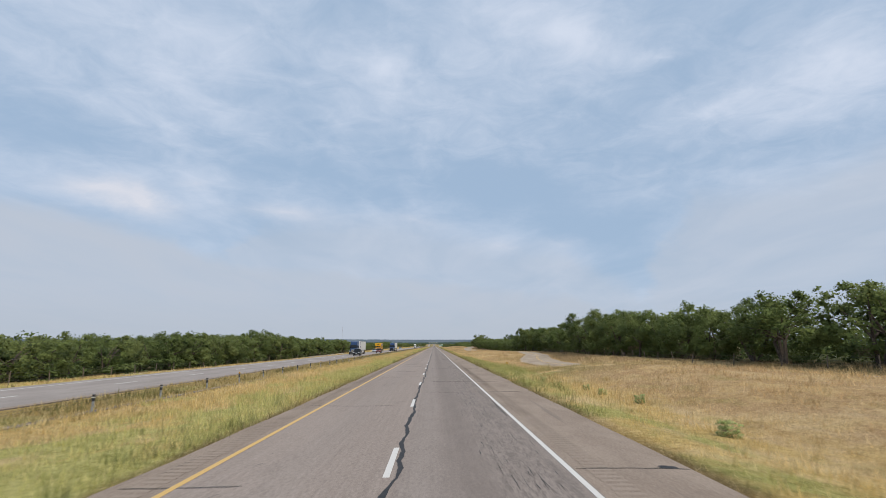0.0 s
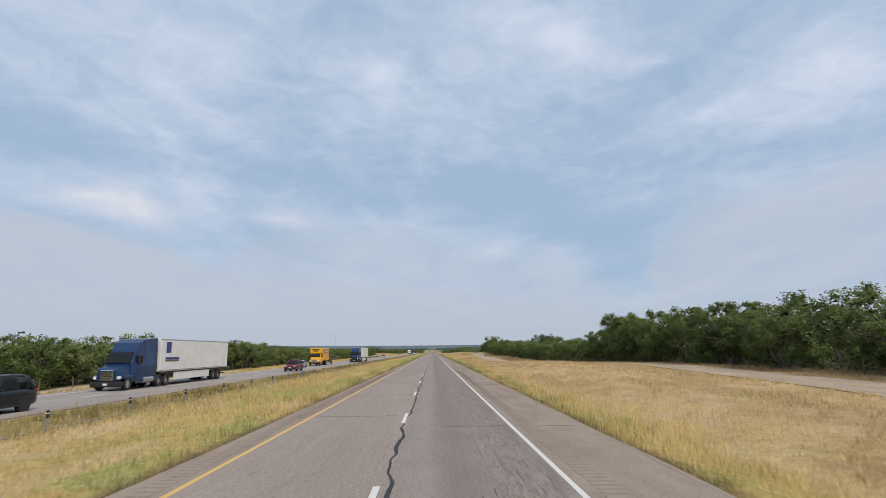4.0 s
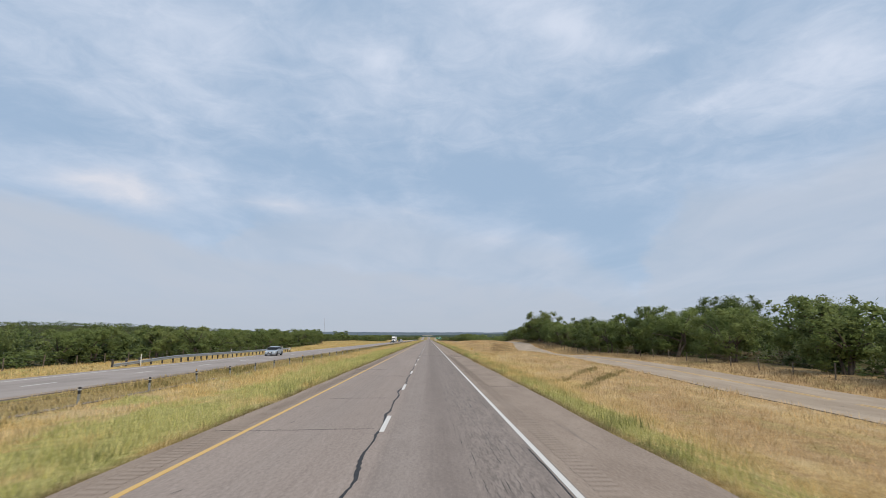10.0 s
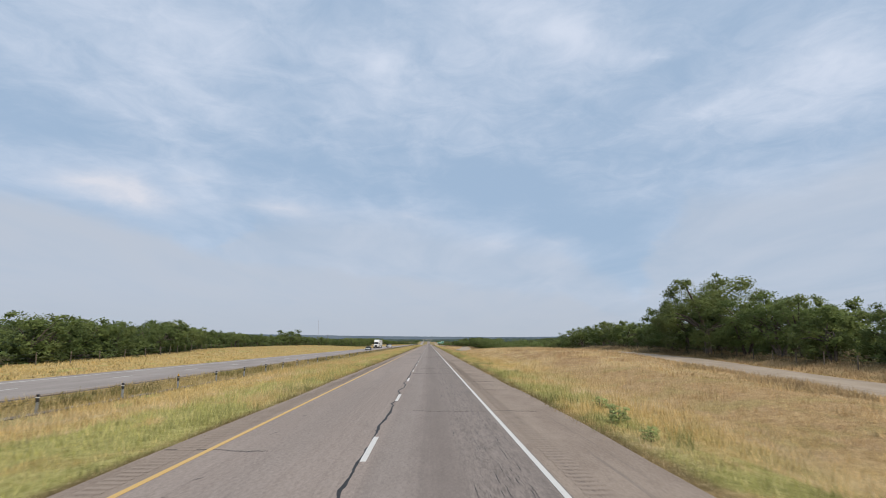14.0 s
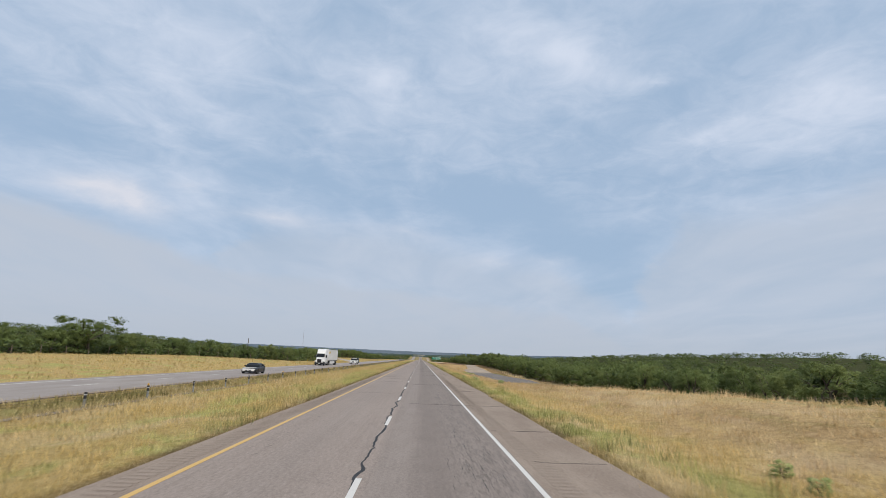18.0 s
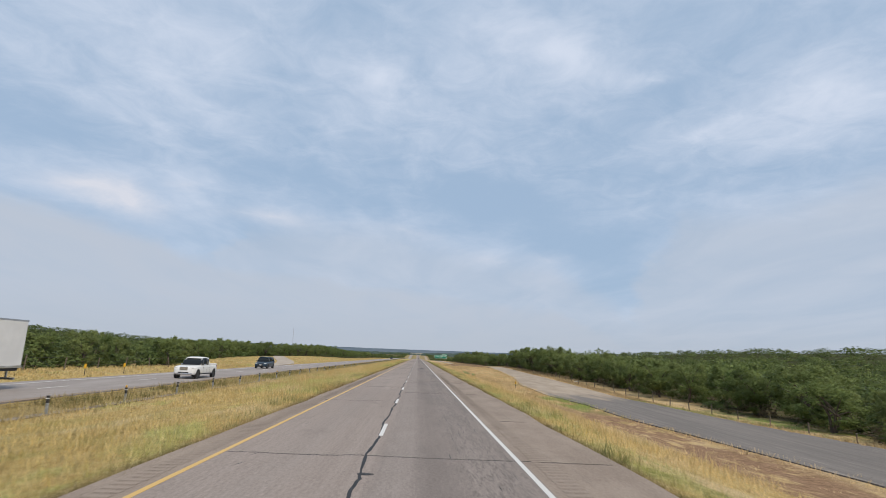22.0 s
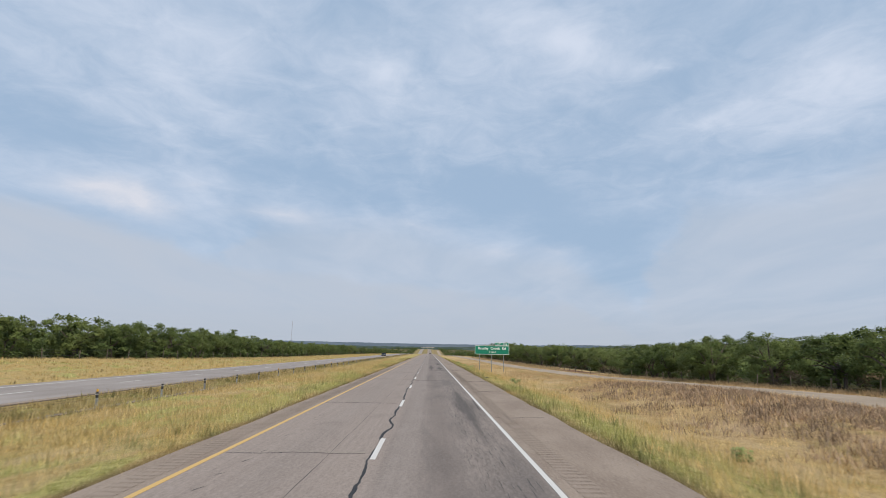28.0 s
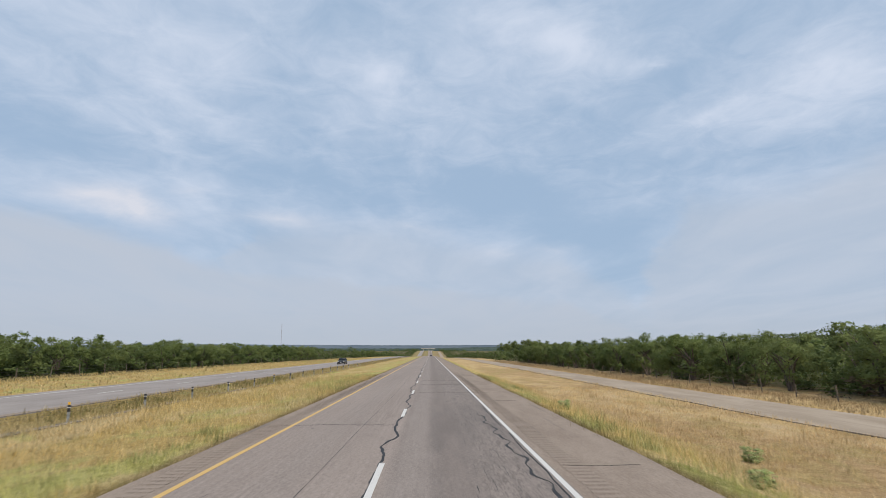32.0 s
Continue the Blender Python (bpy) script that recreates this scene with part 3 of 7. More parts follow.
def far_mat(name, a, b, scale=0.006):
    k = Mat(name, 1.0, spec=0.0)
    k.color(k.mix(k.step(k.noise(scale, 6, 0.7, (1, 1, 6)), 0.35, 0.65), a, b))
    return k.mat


M_ASPHALT = asphalt()
M_SHOULDER = shoulder_seal()
M_OPP = old_pavement("grey_pavement", (0.235, 0.206, 0.190), (0.312, 0.278, 0.258))
M_FRONT = frontage_mat()
M_GROUND, M_BLADE, M_BLADE_DRY = ground_mat(), blade_mat(), blade_mat("dry_brown_blades", True)
M_BLADE_OLIVE = blade_mat("olive_weed_blades", olive=True)
M_WHITE = road_paint("white_line_paint", (0.60, 0.585, 0.555))
M_YELLOW = road_paint("yellow_line_paint", (0.58, 0.37, 0.11))
M_TAR = plain("crack_sealant", (0.028, 0.027, 0.027), 0.7, 0, 0.3, 8)
M_RUMBLE = plain("milled_asphalt", (0.30, 0.24, 0.193), 0.95, 0, 0.08, 20)
M_LEAF = leaf_mat("mesquite_leaves", (0.118, 0.164, 0.05), (0.195, 0.247, 0.08), (0.228, 0.266, 0.094))
M_LEAF_DARK = leaf_mat("oak_leaves", (0.085, 0.12, 0.038), (0.155, 0.195, 0.06), (0.175, 0.205, 0.068))
M_BARK = bark_mat()
M_POST = plain("weathered_steel_post", (0.11, 0.105, 0.10), 0.7, 0.4, 0.3, 9)
M_REFLECT = plain("reflective_band", (0.7, 0.7, 0.68), 0.35)
M_WOOD_POST = plain("weathered_wood_post", (0.19, 0.155, 0.12), 0.9, 0, 0.3, 9)
M_GALV = plain("galvanised_steel", (0.50, 0.52, 0.54), 0.4, 0.75, 0.15, 7)
M_YPLASTIC = plain("yellow_plastic", (0.80, 0.45, 0.03), 0.5)
# air haze is put into both base colours: bluer and paler further off
M_FAR = far_mat("hazy_far_ridge", (0.15, 0.20, 0.265), (0.19, 0.24, 0.305))
M_FAR2 = far_mat("hazy_wooded_rise", (0.075, 0.11, 0.105), (0.13, 0.17, 0.155), 0.03)

# ---- helpers for meshes ----


def mesh_object(name, verts, faces, mat, parent=None, smooth=False, shade=None):
    me = bpy.data.meshes.new(name)
    verts = np.asarray(verts, np.float32)
    faces = np.asarray(faces, np.int32)
    n, k = faces.shape
    me.vertices.add(len(verts))
    me.vertices.foreach_set("co", verts.ravel())
    me.loops.add(n * k)
    me.loops.foreach_set("vertex_index", faces.ravel())
    me.polygons.add(n)
    me.polygons.foreach_set("loop_start", np.arange(0, n * k, k, dtype=np.int32))
    me.polygons.foreach_set("loop_total", np.full(n, k, np.int32))
    me.polygons.foreach_set("use_smooth", np.full(n, smooth))
    me.update(calc_edges=True)
    if shade is not None:
        me.attributes.new("shade", "FLOAT_VECTOR", "POINT").data.foreach_set("vector", np.asarray(shade, np.float32).ravel())
    me.materials.append(mat)
    ob = new(name, me)
    if parent:
        ob.parent = parent
    return ob


def part(name, bm, material, parent=None, label="", smooth=False):
    me = bpy.data.meshes.new(name)
    bm.to_mesh(me)
    bm.free()
    if smooth:
        for p in me.polygons:
            p.use_smooth = True
    me.materials.append(material)
    ob = new(name, me)
    if parent:
        ob.parent = parent
    if label:
        tagged(ob, label)
    return ob


def box(bm, cx, cy, cz, sx, sy, sz, bevel=0.0, segs=1):
    r = bmesh.ops.create_cube(bm, size=1, matrix=Matrix.Translation((cx, cy, cz)) @ Matrix.Diagonal((sx, sy, sz, 1)))
    if bevel:
        es = list({e for v in r["verts"] for e in v.link_edges})
        bmesh.ops.bevel(bm, geom=es, offset=bevel, segments=segs, affect="EDGES", profile=0.6)
    return bm


def rod(bm, p, q, r1, r2=None, n=8):
    p, q = Vector(p), Vector(q)
    d = q - p
    m = Matrix.Translation((p + q) / 2) @ d.to_track_quat("Z", "Y").to_matrix().to_4x4()
    bmesh.ops.create_cone(bm, cap_ends=True, segments=n, radius1=r1, radius2=r1 if r2 is None else r2, depth=d.length, matrix=m)
    return bm


def smoothstep(v):
    v = np.clip(v, 0, 1)
    return v * v * (3 - 2 * v)


# ---- the lie of the land ----
# frontage road beside the lanes: distance along, inner edge, outer edge; then its height
FRONT = np.array([
    (-60, 36, 44), (40, 33, 41), (60, 27, 36), (80, 16.5, 26), (105, 17, 25.5), (130, 21, 28.5), (160, 27, 34), (205, 31, 37.5), (250, 28, 34.5),
    (285, 24, 30.5), (310, 20.5, 27.5), (345, 22, 29.5), (390, 22, 29.5), (435, 22, 30), (480, 27, 33.5), (515, 32, 39), (560, 32, 38.5),
    (600, 30.5, 37), (630, 29.5, 36), (660, 28, 34.5), (690, 23, 31), (712, 20.5, 31), (733, 18.4, 27.6), (745, 18.3, 26.6), (757, 17.2, 26.2), (778, 17.7, 27.6), (810, 22, 30), (850, 25, 32),
    (920, 30, 36.5), (970, 25.5, 31.5), (1030, 22, 28.5), (1400, 22, 28.5), (5200, 22, 28.5)])
FRONT_Z = np.array([
    (-60, 0.2), (40, 0), (60, -0.3), (80, -0.5), (105, -0.6), (130, -0.5), (160, -0.2), (205, 0.2), (235, 0.0), (255, -0.8), (285, -1.5), (310, -1.5),
    (345, -1.25), (372, -0.6), (392, -0.4), (410, -0.45), (425, -0.8), (438, -0.9), (450, -0.6), (480, 0.0), (515, 0.7), (545, 1.15), (565, 1.15), (585, 0.6), (600, -0.2), (615, -1.0), (630, -1.8), (660, -2.6), (690, -2.6), (712, -2.1), (733, -1.85),
    (745, -1.65), (757, -1.6), (778, -1.4), (810, -1.2), (850, -0.9), (920, -0.5), (970, -1.3), (1030, -1.5), (1400, -1.5), (5200, -1.5)])
# swell of the ground between the lanes and the frontage road
SWELL = np.array([(-60, 0.3), (10, 0.55), (32, 0.85), (46, 1.05), (54, 0.95), (62, 0.45), (70, 0.0), (80, -0.15), (100, -0.1), (150, -0.2), (205, 0.25), (240, 0.35), (275, 0.5), (295, 0.1), (312, -0.3), (350, 0.0), (366, 0.1), (380, 0.55), (395, 0.9), (408, 0.85), (420, 0.45),
                  (432, 0.1), (450, 0.5), (475, 1.0), (498, 1.25), (518, 1.25), (545, 0.8), (577, 0.85), (600, 1.0), (621, 0.9), (640, 0.6), (660, 0.1), (700, -0.3), (800, -0.2), (870, 0.2), (920, 0.35), (970, -0.2), (1100, -0.3), (5200, -0.3)])
# height of the ground at the foot of the woods
RIGHT_GROUND = np.array([(-60, 0.5), (64, 0.5), (150, 0.3), (250, -0.3), (300, -1.2), (345, -1.0), (385, -0.2), (410, -0.3), (435, -0.6), (455, 0.2), (520, 1.4), (555, 2.0), (578, 1.9), (600, 0.5), (630, -1.9), (660, -2.9), (690, -3.3), (720, -3.2),
                         (790, -2.2), (840, -1.0), (920, -0.5), (980, -1.5), (1300, -1.5), (5200, -1.5)])
LEFT_GROUND = np.array([(-60, -1.1), (58, -1.2), (120, -1.6), (215, -1.0), (340, -0.6), (465, -0.5), (527, 0.4), (620, 1.0), (685, 1.0), (722, 0.2), (765, -0.1), (840, 0.2),
                        (930, 0.9), (1000, 0.1), (1060, -0.2), (1300, -0.3), (5200, -0.3)])
LEFT_TREES_X = np.array([(-60, -41), (520, -41), (580, -54), (685, -53), (712, -42), (732, -36), (775, -35), (797, -44), (850, -55), (890, -58), (950, -46), (5200, -42)])
ROAD_L, ROAD_R = -4.75, 6.2
OPP_L, OPP_R, OPP_Z = -26.8, -17.7, -0.25


def tab(t, y, col=1):
    return np.interp(y, t[:, 0], t[:, col])


def grade(y):
    """Long rise and dip of the whole corridor far ahead."""
    y = np.asarray(y, float)
    return -7.0 * np.exp(-(((y - 2000) / 330.0) ** 2)) + 9.0 * smoothstep((y - 2050) / 900.0)


def land(x, y):
    x, y = np.asarray(x, float), np.asarray(y, float)
    n, f, fz = tab(FRONT, y, 1), tab(FRONT, y, 2), tab(FRONT_Z, y)
    s = np.clip((x - ROAD_R) / (n - ROAD_R), 0, 1)
    skew = smoothstep((y - 160) / 50) * smoothstep((330 - y) / 30)
    swell = (1 - skew) * 4 * s * (1 - s) + skew * 6.75 * s * s * (1 - s)
    fill = smoothstep((y - 640) / 40) * smoothstep((830 - y) / 40)
    z_verge = -0.07 + (fz + 0.03) * smoothstep(s) + tab(SWELL, y) * swell - (0.7 - 0.6 * fill) * np.exp(-(((x - 11.6) / 3.4) ** 2)) * smoothstep((x - 6.0) / 2.6) * smoothstep((n - x) / 4.0)
    rt = tab(RIGHT_GROUND, y)
    q = np.clip((x - f) / 6.0, 0, 1)
    z_right = np.where(x < n, z_verge, np.where(x < f, fz - 0.06, fz - 0.06 + (rt - fz + 0.06) * smoothstep(q)))
    m = np.clip((x - ROAD_L) / (OPP_R - ROAD_L), 0, 1)
    z_med = -0.07 + (OPP_Z - 0.0) * smoothstep(m) - 0.22 * np.sin(np.pi * m) ** 2
    lt, lx = tab(LEFT_GROUND, y), tab(LEFT_TREES_X, y) + 4
    w = np.clip((x - OPP_L) / (lx - OPP_L), 0, 1)
    z_left = OPP_Z - 0.06 + (lt - OPP_Z + 0.06) * smoothstep(w)
    z = np.where(x > ROAD_R, z_right, np.where(x > ROAD_L, -0.08, np.where(x > OPP_R, z_med, np.where(x > OPP_L, OPP_Z - 0.06, z_left))))
    # low wooded hills to both sides
    away = smoothstep((np.abs(x) - 62) / 120)
    z = z + away * 16.5 * np.exp(-(((x - 280) / 120) ** 2)) * smoothstep((y - 620) / 320) * smoothstep((2100 - y) / 500)
    z = z + away * 12 * np.exp(-(((x + 330) / 130) ** 2)) * smoothstep((y - 560) / 260) * smoothstep((1500 - y) / 400)
    z = z + away * 5 * np.exp(-(((x + 300) / 160) ** 2)) * smoothstep((1500 - y) / 300) * 0.6
    out = np.clip((np.abs(x) - 60) / 200, 0, 1)
    z = z + out * (1.2 * np.sin(x * 0.013 + 1.0) * np.sin(y * 0.009 + 0.5) - 1.5)
    return z + grade(y)


xs_near = [-120, -95, -80, -70, -62, -56, -51, -47, -44, -41, -38, -35.5, -33, -31, -29, -27.8, -26.8, -26.3, -18.2, -17.7, -16.6, -15.4, -14.6, -14.1, -13.6, -12.6, -11, -9.4,
           -7.8, -6.4, -5.4, -4.75, -4.3, 5.8, 6.2, 6.9, 7.7, 8.6, 9.7, 11, 12.5, 14, 15.5, 17, 18.5, 20, 21.5, 23, 24.5, 26, 27.5, 29, 30.5, 32, 33.5, 35, 36.5, 38,
           39.5, 41.5, 44, 47, 51, 56, 64, 75, 95, 120]
far_cols = [135, 150, 168, 188, 208, 228, 248, 268, 288, 308, 330, 355, 385, 415, 450, 560, 720, 950, 1300, 1800, 2500, 3400, 4800]
XS = np.array([-v for v in reversed(far_cols)] + xs_near + far_cols, float)
YS = np.concatenate([np.arange(-60, 1120, 4.0), np.arange(1120, 1600, 12.0), np.arange(1600, 3000, 40.0), np.linspace(3000, 4950, 30)])
GX, GY = np.meshgrid(XS, YS)
GZ = land(GX, GY)
rough_mask = ((GX < -5.5) & (GX > -17) & ((GX < -14.8) | (GX > -13.4))) | (GX < -27.5) | ((GX > 7.2) & (GX < tab(FRONT, GY, 1) - 0.8)) | (GX > tab(FRONT, GY, 2) + 0.8)
GZ = GZ + np.where(rough_mask, np.random.RandomState(3).uniform(-0.05, 0.05, GZ.shape), 0)
nx, ny = len(XS), len(YS)
idx = np.arange(nx * ny).reshape(ny, nx)
quads = np.stack([idx[:-1, :-1], idx[:-1, 1:], idx[1:, 1:], idx[1:, :-1]], -1).reshape(-1, 4)
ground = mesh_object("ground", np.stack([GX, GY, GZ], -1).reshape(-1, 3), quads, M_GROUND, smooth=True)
tagged(ground, "rolling dry grassland with straw and green drifts", "ground", kind="structure")


def ribbon(name, ys, left, right, top, depth, mat, parent=None, crown=0.0):
    """A paved strip with thickness: left and right edge and height along ys."""
    v = []
    for y, a, b, z in zip(ys, left, right, top):
        mid = (a + b) / 2
        v += [(a, y, z - depth), (a, y, z), (mid, y, z + crown), (b, y, z), (b, y, z - depth)]
    fs = []
    for i in range(len(ys) - 1):
        for j in range(4):
            p = i * 5 + j
            fs.append((p, p + 1, p + 6, p + 5))
    return mesh_object(name, v, np.array(fs)[:, ::-1], mat, parent)


def edge_wobble(ys, seed, amp):
    r = np.random.RandomState(seed).uniform(-1, 1, len(ys))
    return amp * (r + np.roll(r, 1)) / 2


ys_road = np.concatenate([np.arange(-60, 1200, 2.5), np.arange(1200, 4300, 40.0)])
flat = np.zeros(len(ys_road))
main_road = ribbon("road", ys_road, flat - 3.76, flat + 3.76, grade(ys_road), 0.3, M_ASPHALT)
ribbon("shoulder", ys_road, ROAD_L + edge_wobble(ys_road, 1, 0.09), flat - 3.76, grade(ys_road) - 0.002, 0.3, M_SHOULDER, main_road)
ribbon("shoulder", ys_road, flat + 3.76, ROAD_R + edge_wobble(ys_road, 2, 0.12), grade(ys_road) - 0.002, 0.3, M_SHOULDER, main_road)
tagged(main_road, "worn grey two-lane carriageway with sealed cracks and chip-seal shoulders", "road", kind="structure")
opp_road = ribbon("opposite_road", ys_road, OPP_L + edge_wobble(ys_road, 3, 0.08), OPP_R + edge_wobble(ys_road, 4, 0.06), grade(ys_road) + OPP_Z, 0.3, M_OPP)
tagged(opp_road, "grey opposite carriageway beyond the grass median", "road", kind="structure")
ys_fr = np.concatenate([np.arange(-60, 1200, 4.0), np.arange(1200, 2600, 30.0)])
front_road = ribbon("frontage_road", ys_fr, tab(FRONT, ys_fr, 1) + edge_wobble(ys_fr, 5, 0.25), tab(FRONT, ys_fr, 2) + edge_wobble(ys_fr, 6, 0.2),
                    tab(FRONT_Z, ys_fr) + grade(ys_fr), 0.3, M_FRONT)
tagged(front_road, "pale cracked frontage road winding below the highway", "road", kind="structure")


# ---- lines and dashes ----
def line(name, x, w, mat, parent, z0=0.0, y0=-60, y1=2840):
    ys = np.concatenate([np.arange(y0, min(y1, 1200), 5.0), np.arange(1200, y1, 40.0)]) if y1 > 1200 else np.arange(y0, y1, 5.0)
    ob = ribbon(name, ys, np.full(len(ys), x - w / 2), np.full(len(ys), x + w / 2), grade(ys) + z0 + 0.006, 0.008, mat, parent)
    return ob


line("yellow_edge_line", -3.67, 0.13, M_YELLOW, main_road)
line("white_edge_line", 3.66, 0.12, M_WHITE, main_road)
ribbon("inner_shoulder", ys_road, flat - 18.25, flat - 17.72 + edge_wobble(ys_road, 14, 0.08), grade(ys_road) + OPP_Z + 0.006, 0.05, M_SHOULDER, opp_road)
line("white_edge_line", -25.5, 0.13, M_WHITE, opp_road, OPP_Z)


def dash_mesh():
    bm = bmesh.new()
    box(bm, 0, 1.525, 0.003, 0.13, 3.05, 0.008)
    me = bpy.data.meshes.new("lane_dash")
    bm.to_mesh(me)
    bm.free()
    me.materials.append(M_WHITE)
    return me


DASH_FAR = 14.0
me_dash = dash_mesh()
for k in range(-4, 190):
    y = DASH_FAR - 3.05 + 12.192 * k
    d = new("lane_dash", me_dash)
    d.parent = main_road
    d.location = (0, y, float(grade(y + 1.5)))
    if k < 160:
        d = new("lane_dash", me_dash)
        d.parent = opp_road
        d.location = (-21.9, y + 5.0, float(grade(y + 6.5)) + OPP_Z)

# ---- woods ----
RIGHT_TOP = np.array([(-60, 9.6), (52, 9.8), (66, 9.4), (82, 8.5), (100, 9.2), (110, 10.2), (124, 11.0), (135, 10.8), (146, 9.4), (160, 9.7), (173, 8.8), (197, 9.4), (212, 10.4), (228, 10.1), (248, 10.5), (257, 7.4), (263, 6.6), (300, 6.3), (350, 6.4), (390, 8.0), (412, 8.3), (440, 7.0), (470, 7.1), (485, 7.6), (500, 8.9), (510, 9.4),
                      (527, 9.6), (535, 9.0), (550, 8.4), (585, 8.0), (600, 7.6), (609, 6.2), (620, 4.2), (650, 3.9), (690, 4.6), (720, 3.6), (780, 4.0), (810, 5.0), (830, 6.0), (850, 7.5), (880, 7.0), (905, 8.0), (930, 6.0),
                      (970, 4.8), (985, 4.0), (1005, 3.9), (1030, 4.8), (1060, 6.0), (5000, 5.5)])
LEFT_TOP = np.array([(-60, 4.0), (60, 4.0), (85, 4.6), (98, 5.8), (108, 4.7), (126, 4.6), (136, 6.0), (145, 6.6), (153, 6.2), (161, 5.0), (215, 5.3), (275, 5.2), (300, 4.2), (350, 3.6), (420, 4.7), (470, 5.1), (540, 6.1), (600, 5.2), (680, 5.0), (712, 4.8), (750, 4.0), (780, 4.2), (815, 4.8),
                     (860, 6.0), (945, 6.1), (970, 6.8), (1008, 6.8), (1030, 6.0), (1060, 5.3), (1120, 4.9), (5000, 5.0)])
rng = np.random.RandomState(11)


def unit(v):
    return v / np.maximum(np.linalg.norm(v, axis=1, keepdims=True), 1e-6)


def leaves(centres, radii, count, size, r, inner=0.0, big=2.2):
    """Many small pointed leaves scattered in clumps, with larger ones filling the shade inside; returns verts, faces and clump directions."""
    centres, radii = np.asarray(centres, float), np.asarray(radii, float)
    mid = centres.mean(0) * (1, 1, 0.75)
    out = unit(centres - mid)
    fill = int(count * inner)
    count += fill
    pick = r.choice(len(centres), count, p=radii ** 2 / np.sum(radii ** 2))
    d = unit(r.normal(size=(count, 3)))
    # more leaves on the outer side of each clump
    back = (d * out[pick]).sum(1) < -0.3
    d[back] *= -1
    rad = radii[pick] * r.triangular(0.5, 0.92, 1.32, count)
    rad[:fill] = radii[pick[:fill]] * r.uniform(0.1, 0.72, fill)
    c = centres[pick] + d * rad[:, None] * np.array([1, 1, 0.85])
    nrm = unit(r.normal(size=(count, 3)) + 0.35 * d)
    a = unit(np.cross(nrm, r.normal(size=(count, 3))))
    b = np.cross(nrm, a)
    s = size * r.uniform(0.6, 1.35, count)[:, None]
    s[:fill] *= big
    v = np.stack([c - a * s, c + a * s * 0.7 - b * s * 0.62, c + a * s * 0.7 + b * s * 0.62], 1).reshape(-1, 3)
    sh = np.repeat(unit(d * 0.8 + out[pick] * 0.5 + (0, 0, 0.25)), 3, 0)
    return v, np.arange(count * 3).reshape(-1, 3), sh


def tree_parts(seed, height, spread, count, size, dark=False, lo=0.13):
    """Forked trunk with limbs, and a full uneven crown of leaf clumps."""
    r = np.random.RandomState(seed)
    bm = bmesh.new()
    cs, rs = [], []
    n = 24
    for i in range(n):
        t = (i + 0.5) / n
        a = i * 2.4 + r.uniform(-0.5, 0.5)
        z = lo + (0.80 - lo) * t ** 0.85
        wide = math.sqrt(max(0.05, 1 - ((z - 0.40) / 0.58) ** 2)) if z > 0.40 else 0.72 + 0.28 * (z - lo) / (0.40 - lo)
        rr = spread * 0.80 * wide * r.uniform(0.65, 1.12)
        cs.append((math.cos(a) * rr, math.sin(a) * rr, height * (z + r.uniform(-0.05, 0.05))))
        rs.append(spread * r.uniform(0.20, 0.34) * (1 - 0.25 * t))
    for i in range(4):
        cs.append((r.uniform(-0.25, 0.25) * spread, r.uniform(-0.25, 0.25) * spread, height * r.uniform(0.32, 0.68)))
        rs.append(spread * 0.42)
    # loose twigs give an uneven outline
    for i in range(18):
        q, a = r.randint(0, 24), r.uniform(0, 6.28)
        rr = rs[q] * r.uniform(0.7, 1.1)
        cs.append((cs[q][0] * 1.06 + math.cos(a) * rr * 0.6, cs[q][1] * 1.06 + math.sin(a) * rr * 0.6, cs[q][2] + rr * r.uniform(0.2, 0.9)))
        rs.append(spread * r.uniform(0.09, 0.16))
    cs, rs = np.array(cs), np.array(rs)
    cs[:, 2] *= height / (cs[:, 2] + rs * 0.85).max()
    stems = 1 if dark else r.randint(2, 4)
    for i in range(stems):
        ang = r.uniform(0, 6.28)
        lean = r.uniform(0.1, 0.45) if stems > 1 else 0.06
        p0 = Vector((0.12 * math.cos(ang), 0.12 * math.sin(ang), -0.25))
        p1 = Vector((math.cos(ang) * lean * height * 0.35, math.sin(ang) * lean * height * 0.35, height * r.uniform(0.24, 0.34)))
        w = height * 0.024 * (1.5 if stems == 1 else 1.0)
        rod(bm, p0, p1, w, w * 0.72, 7)
        for j in range(5 if stems == 1 else 3):
            p3 = Vector(cs[r.randint(6, 24)])
            p2 = p1.lerp(p3, 0.5) + Vector((0, 0, height * 0.05))
            rod(bm, p1, p2, w * 0.6, w * 0.4, 5)
            rod(bm, p2, p3, w * 0.4, w * 0.14, 5)
    v, f, sh = leaves(cs, rs, count, size, r, 0.22)
    v[:, 2] = np.maximum(v[:, 2], 0.03 * height)
    return bm, v, f, sh


VARIANTS = []
for i in range(14):
    H = [6.0, 6.6, 5.4, 7.2, 6.2, 5.0, 11.5, 11.0, 6.4, 6.0, 5.5, 6.6, 6.2, 5.8][i]
    dark = i in (6, 7)
    t = new("mesquite_tree" if not dark else "oak_tree")
    bm, v, f, sh = tree_parts(40 + i, H, H * (0.52 if not dark else 0.55), (5600 if i < 9 else 3200) if not dark else 12000, (0.088 if i < 9 else 0.118) if not dark else 0.125, dark, 0.145 if i < 9 else 0.06)
    part("trunk", bm, M_BARK, t)
    mesh_object("crown", v, f, M_LEAF_DARK if dark else M_LEAF, t, shade=sh)
    tagged(t, "feathery green mesquite with forked dark trunk" if not dark else "dense dark-green oak with a broad rounded crown", "tree", "trees along the highway")
    VARIANTS.append((t, H))
proto_used = set()


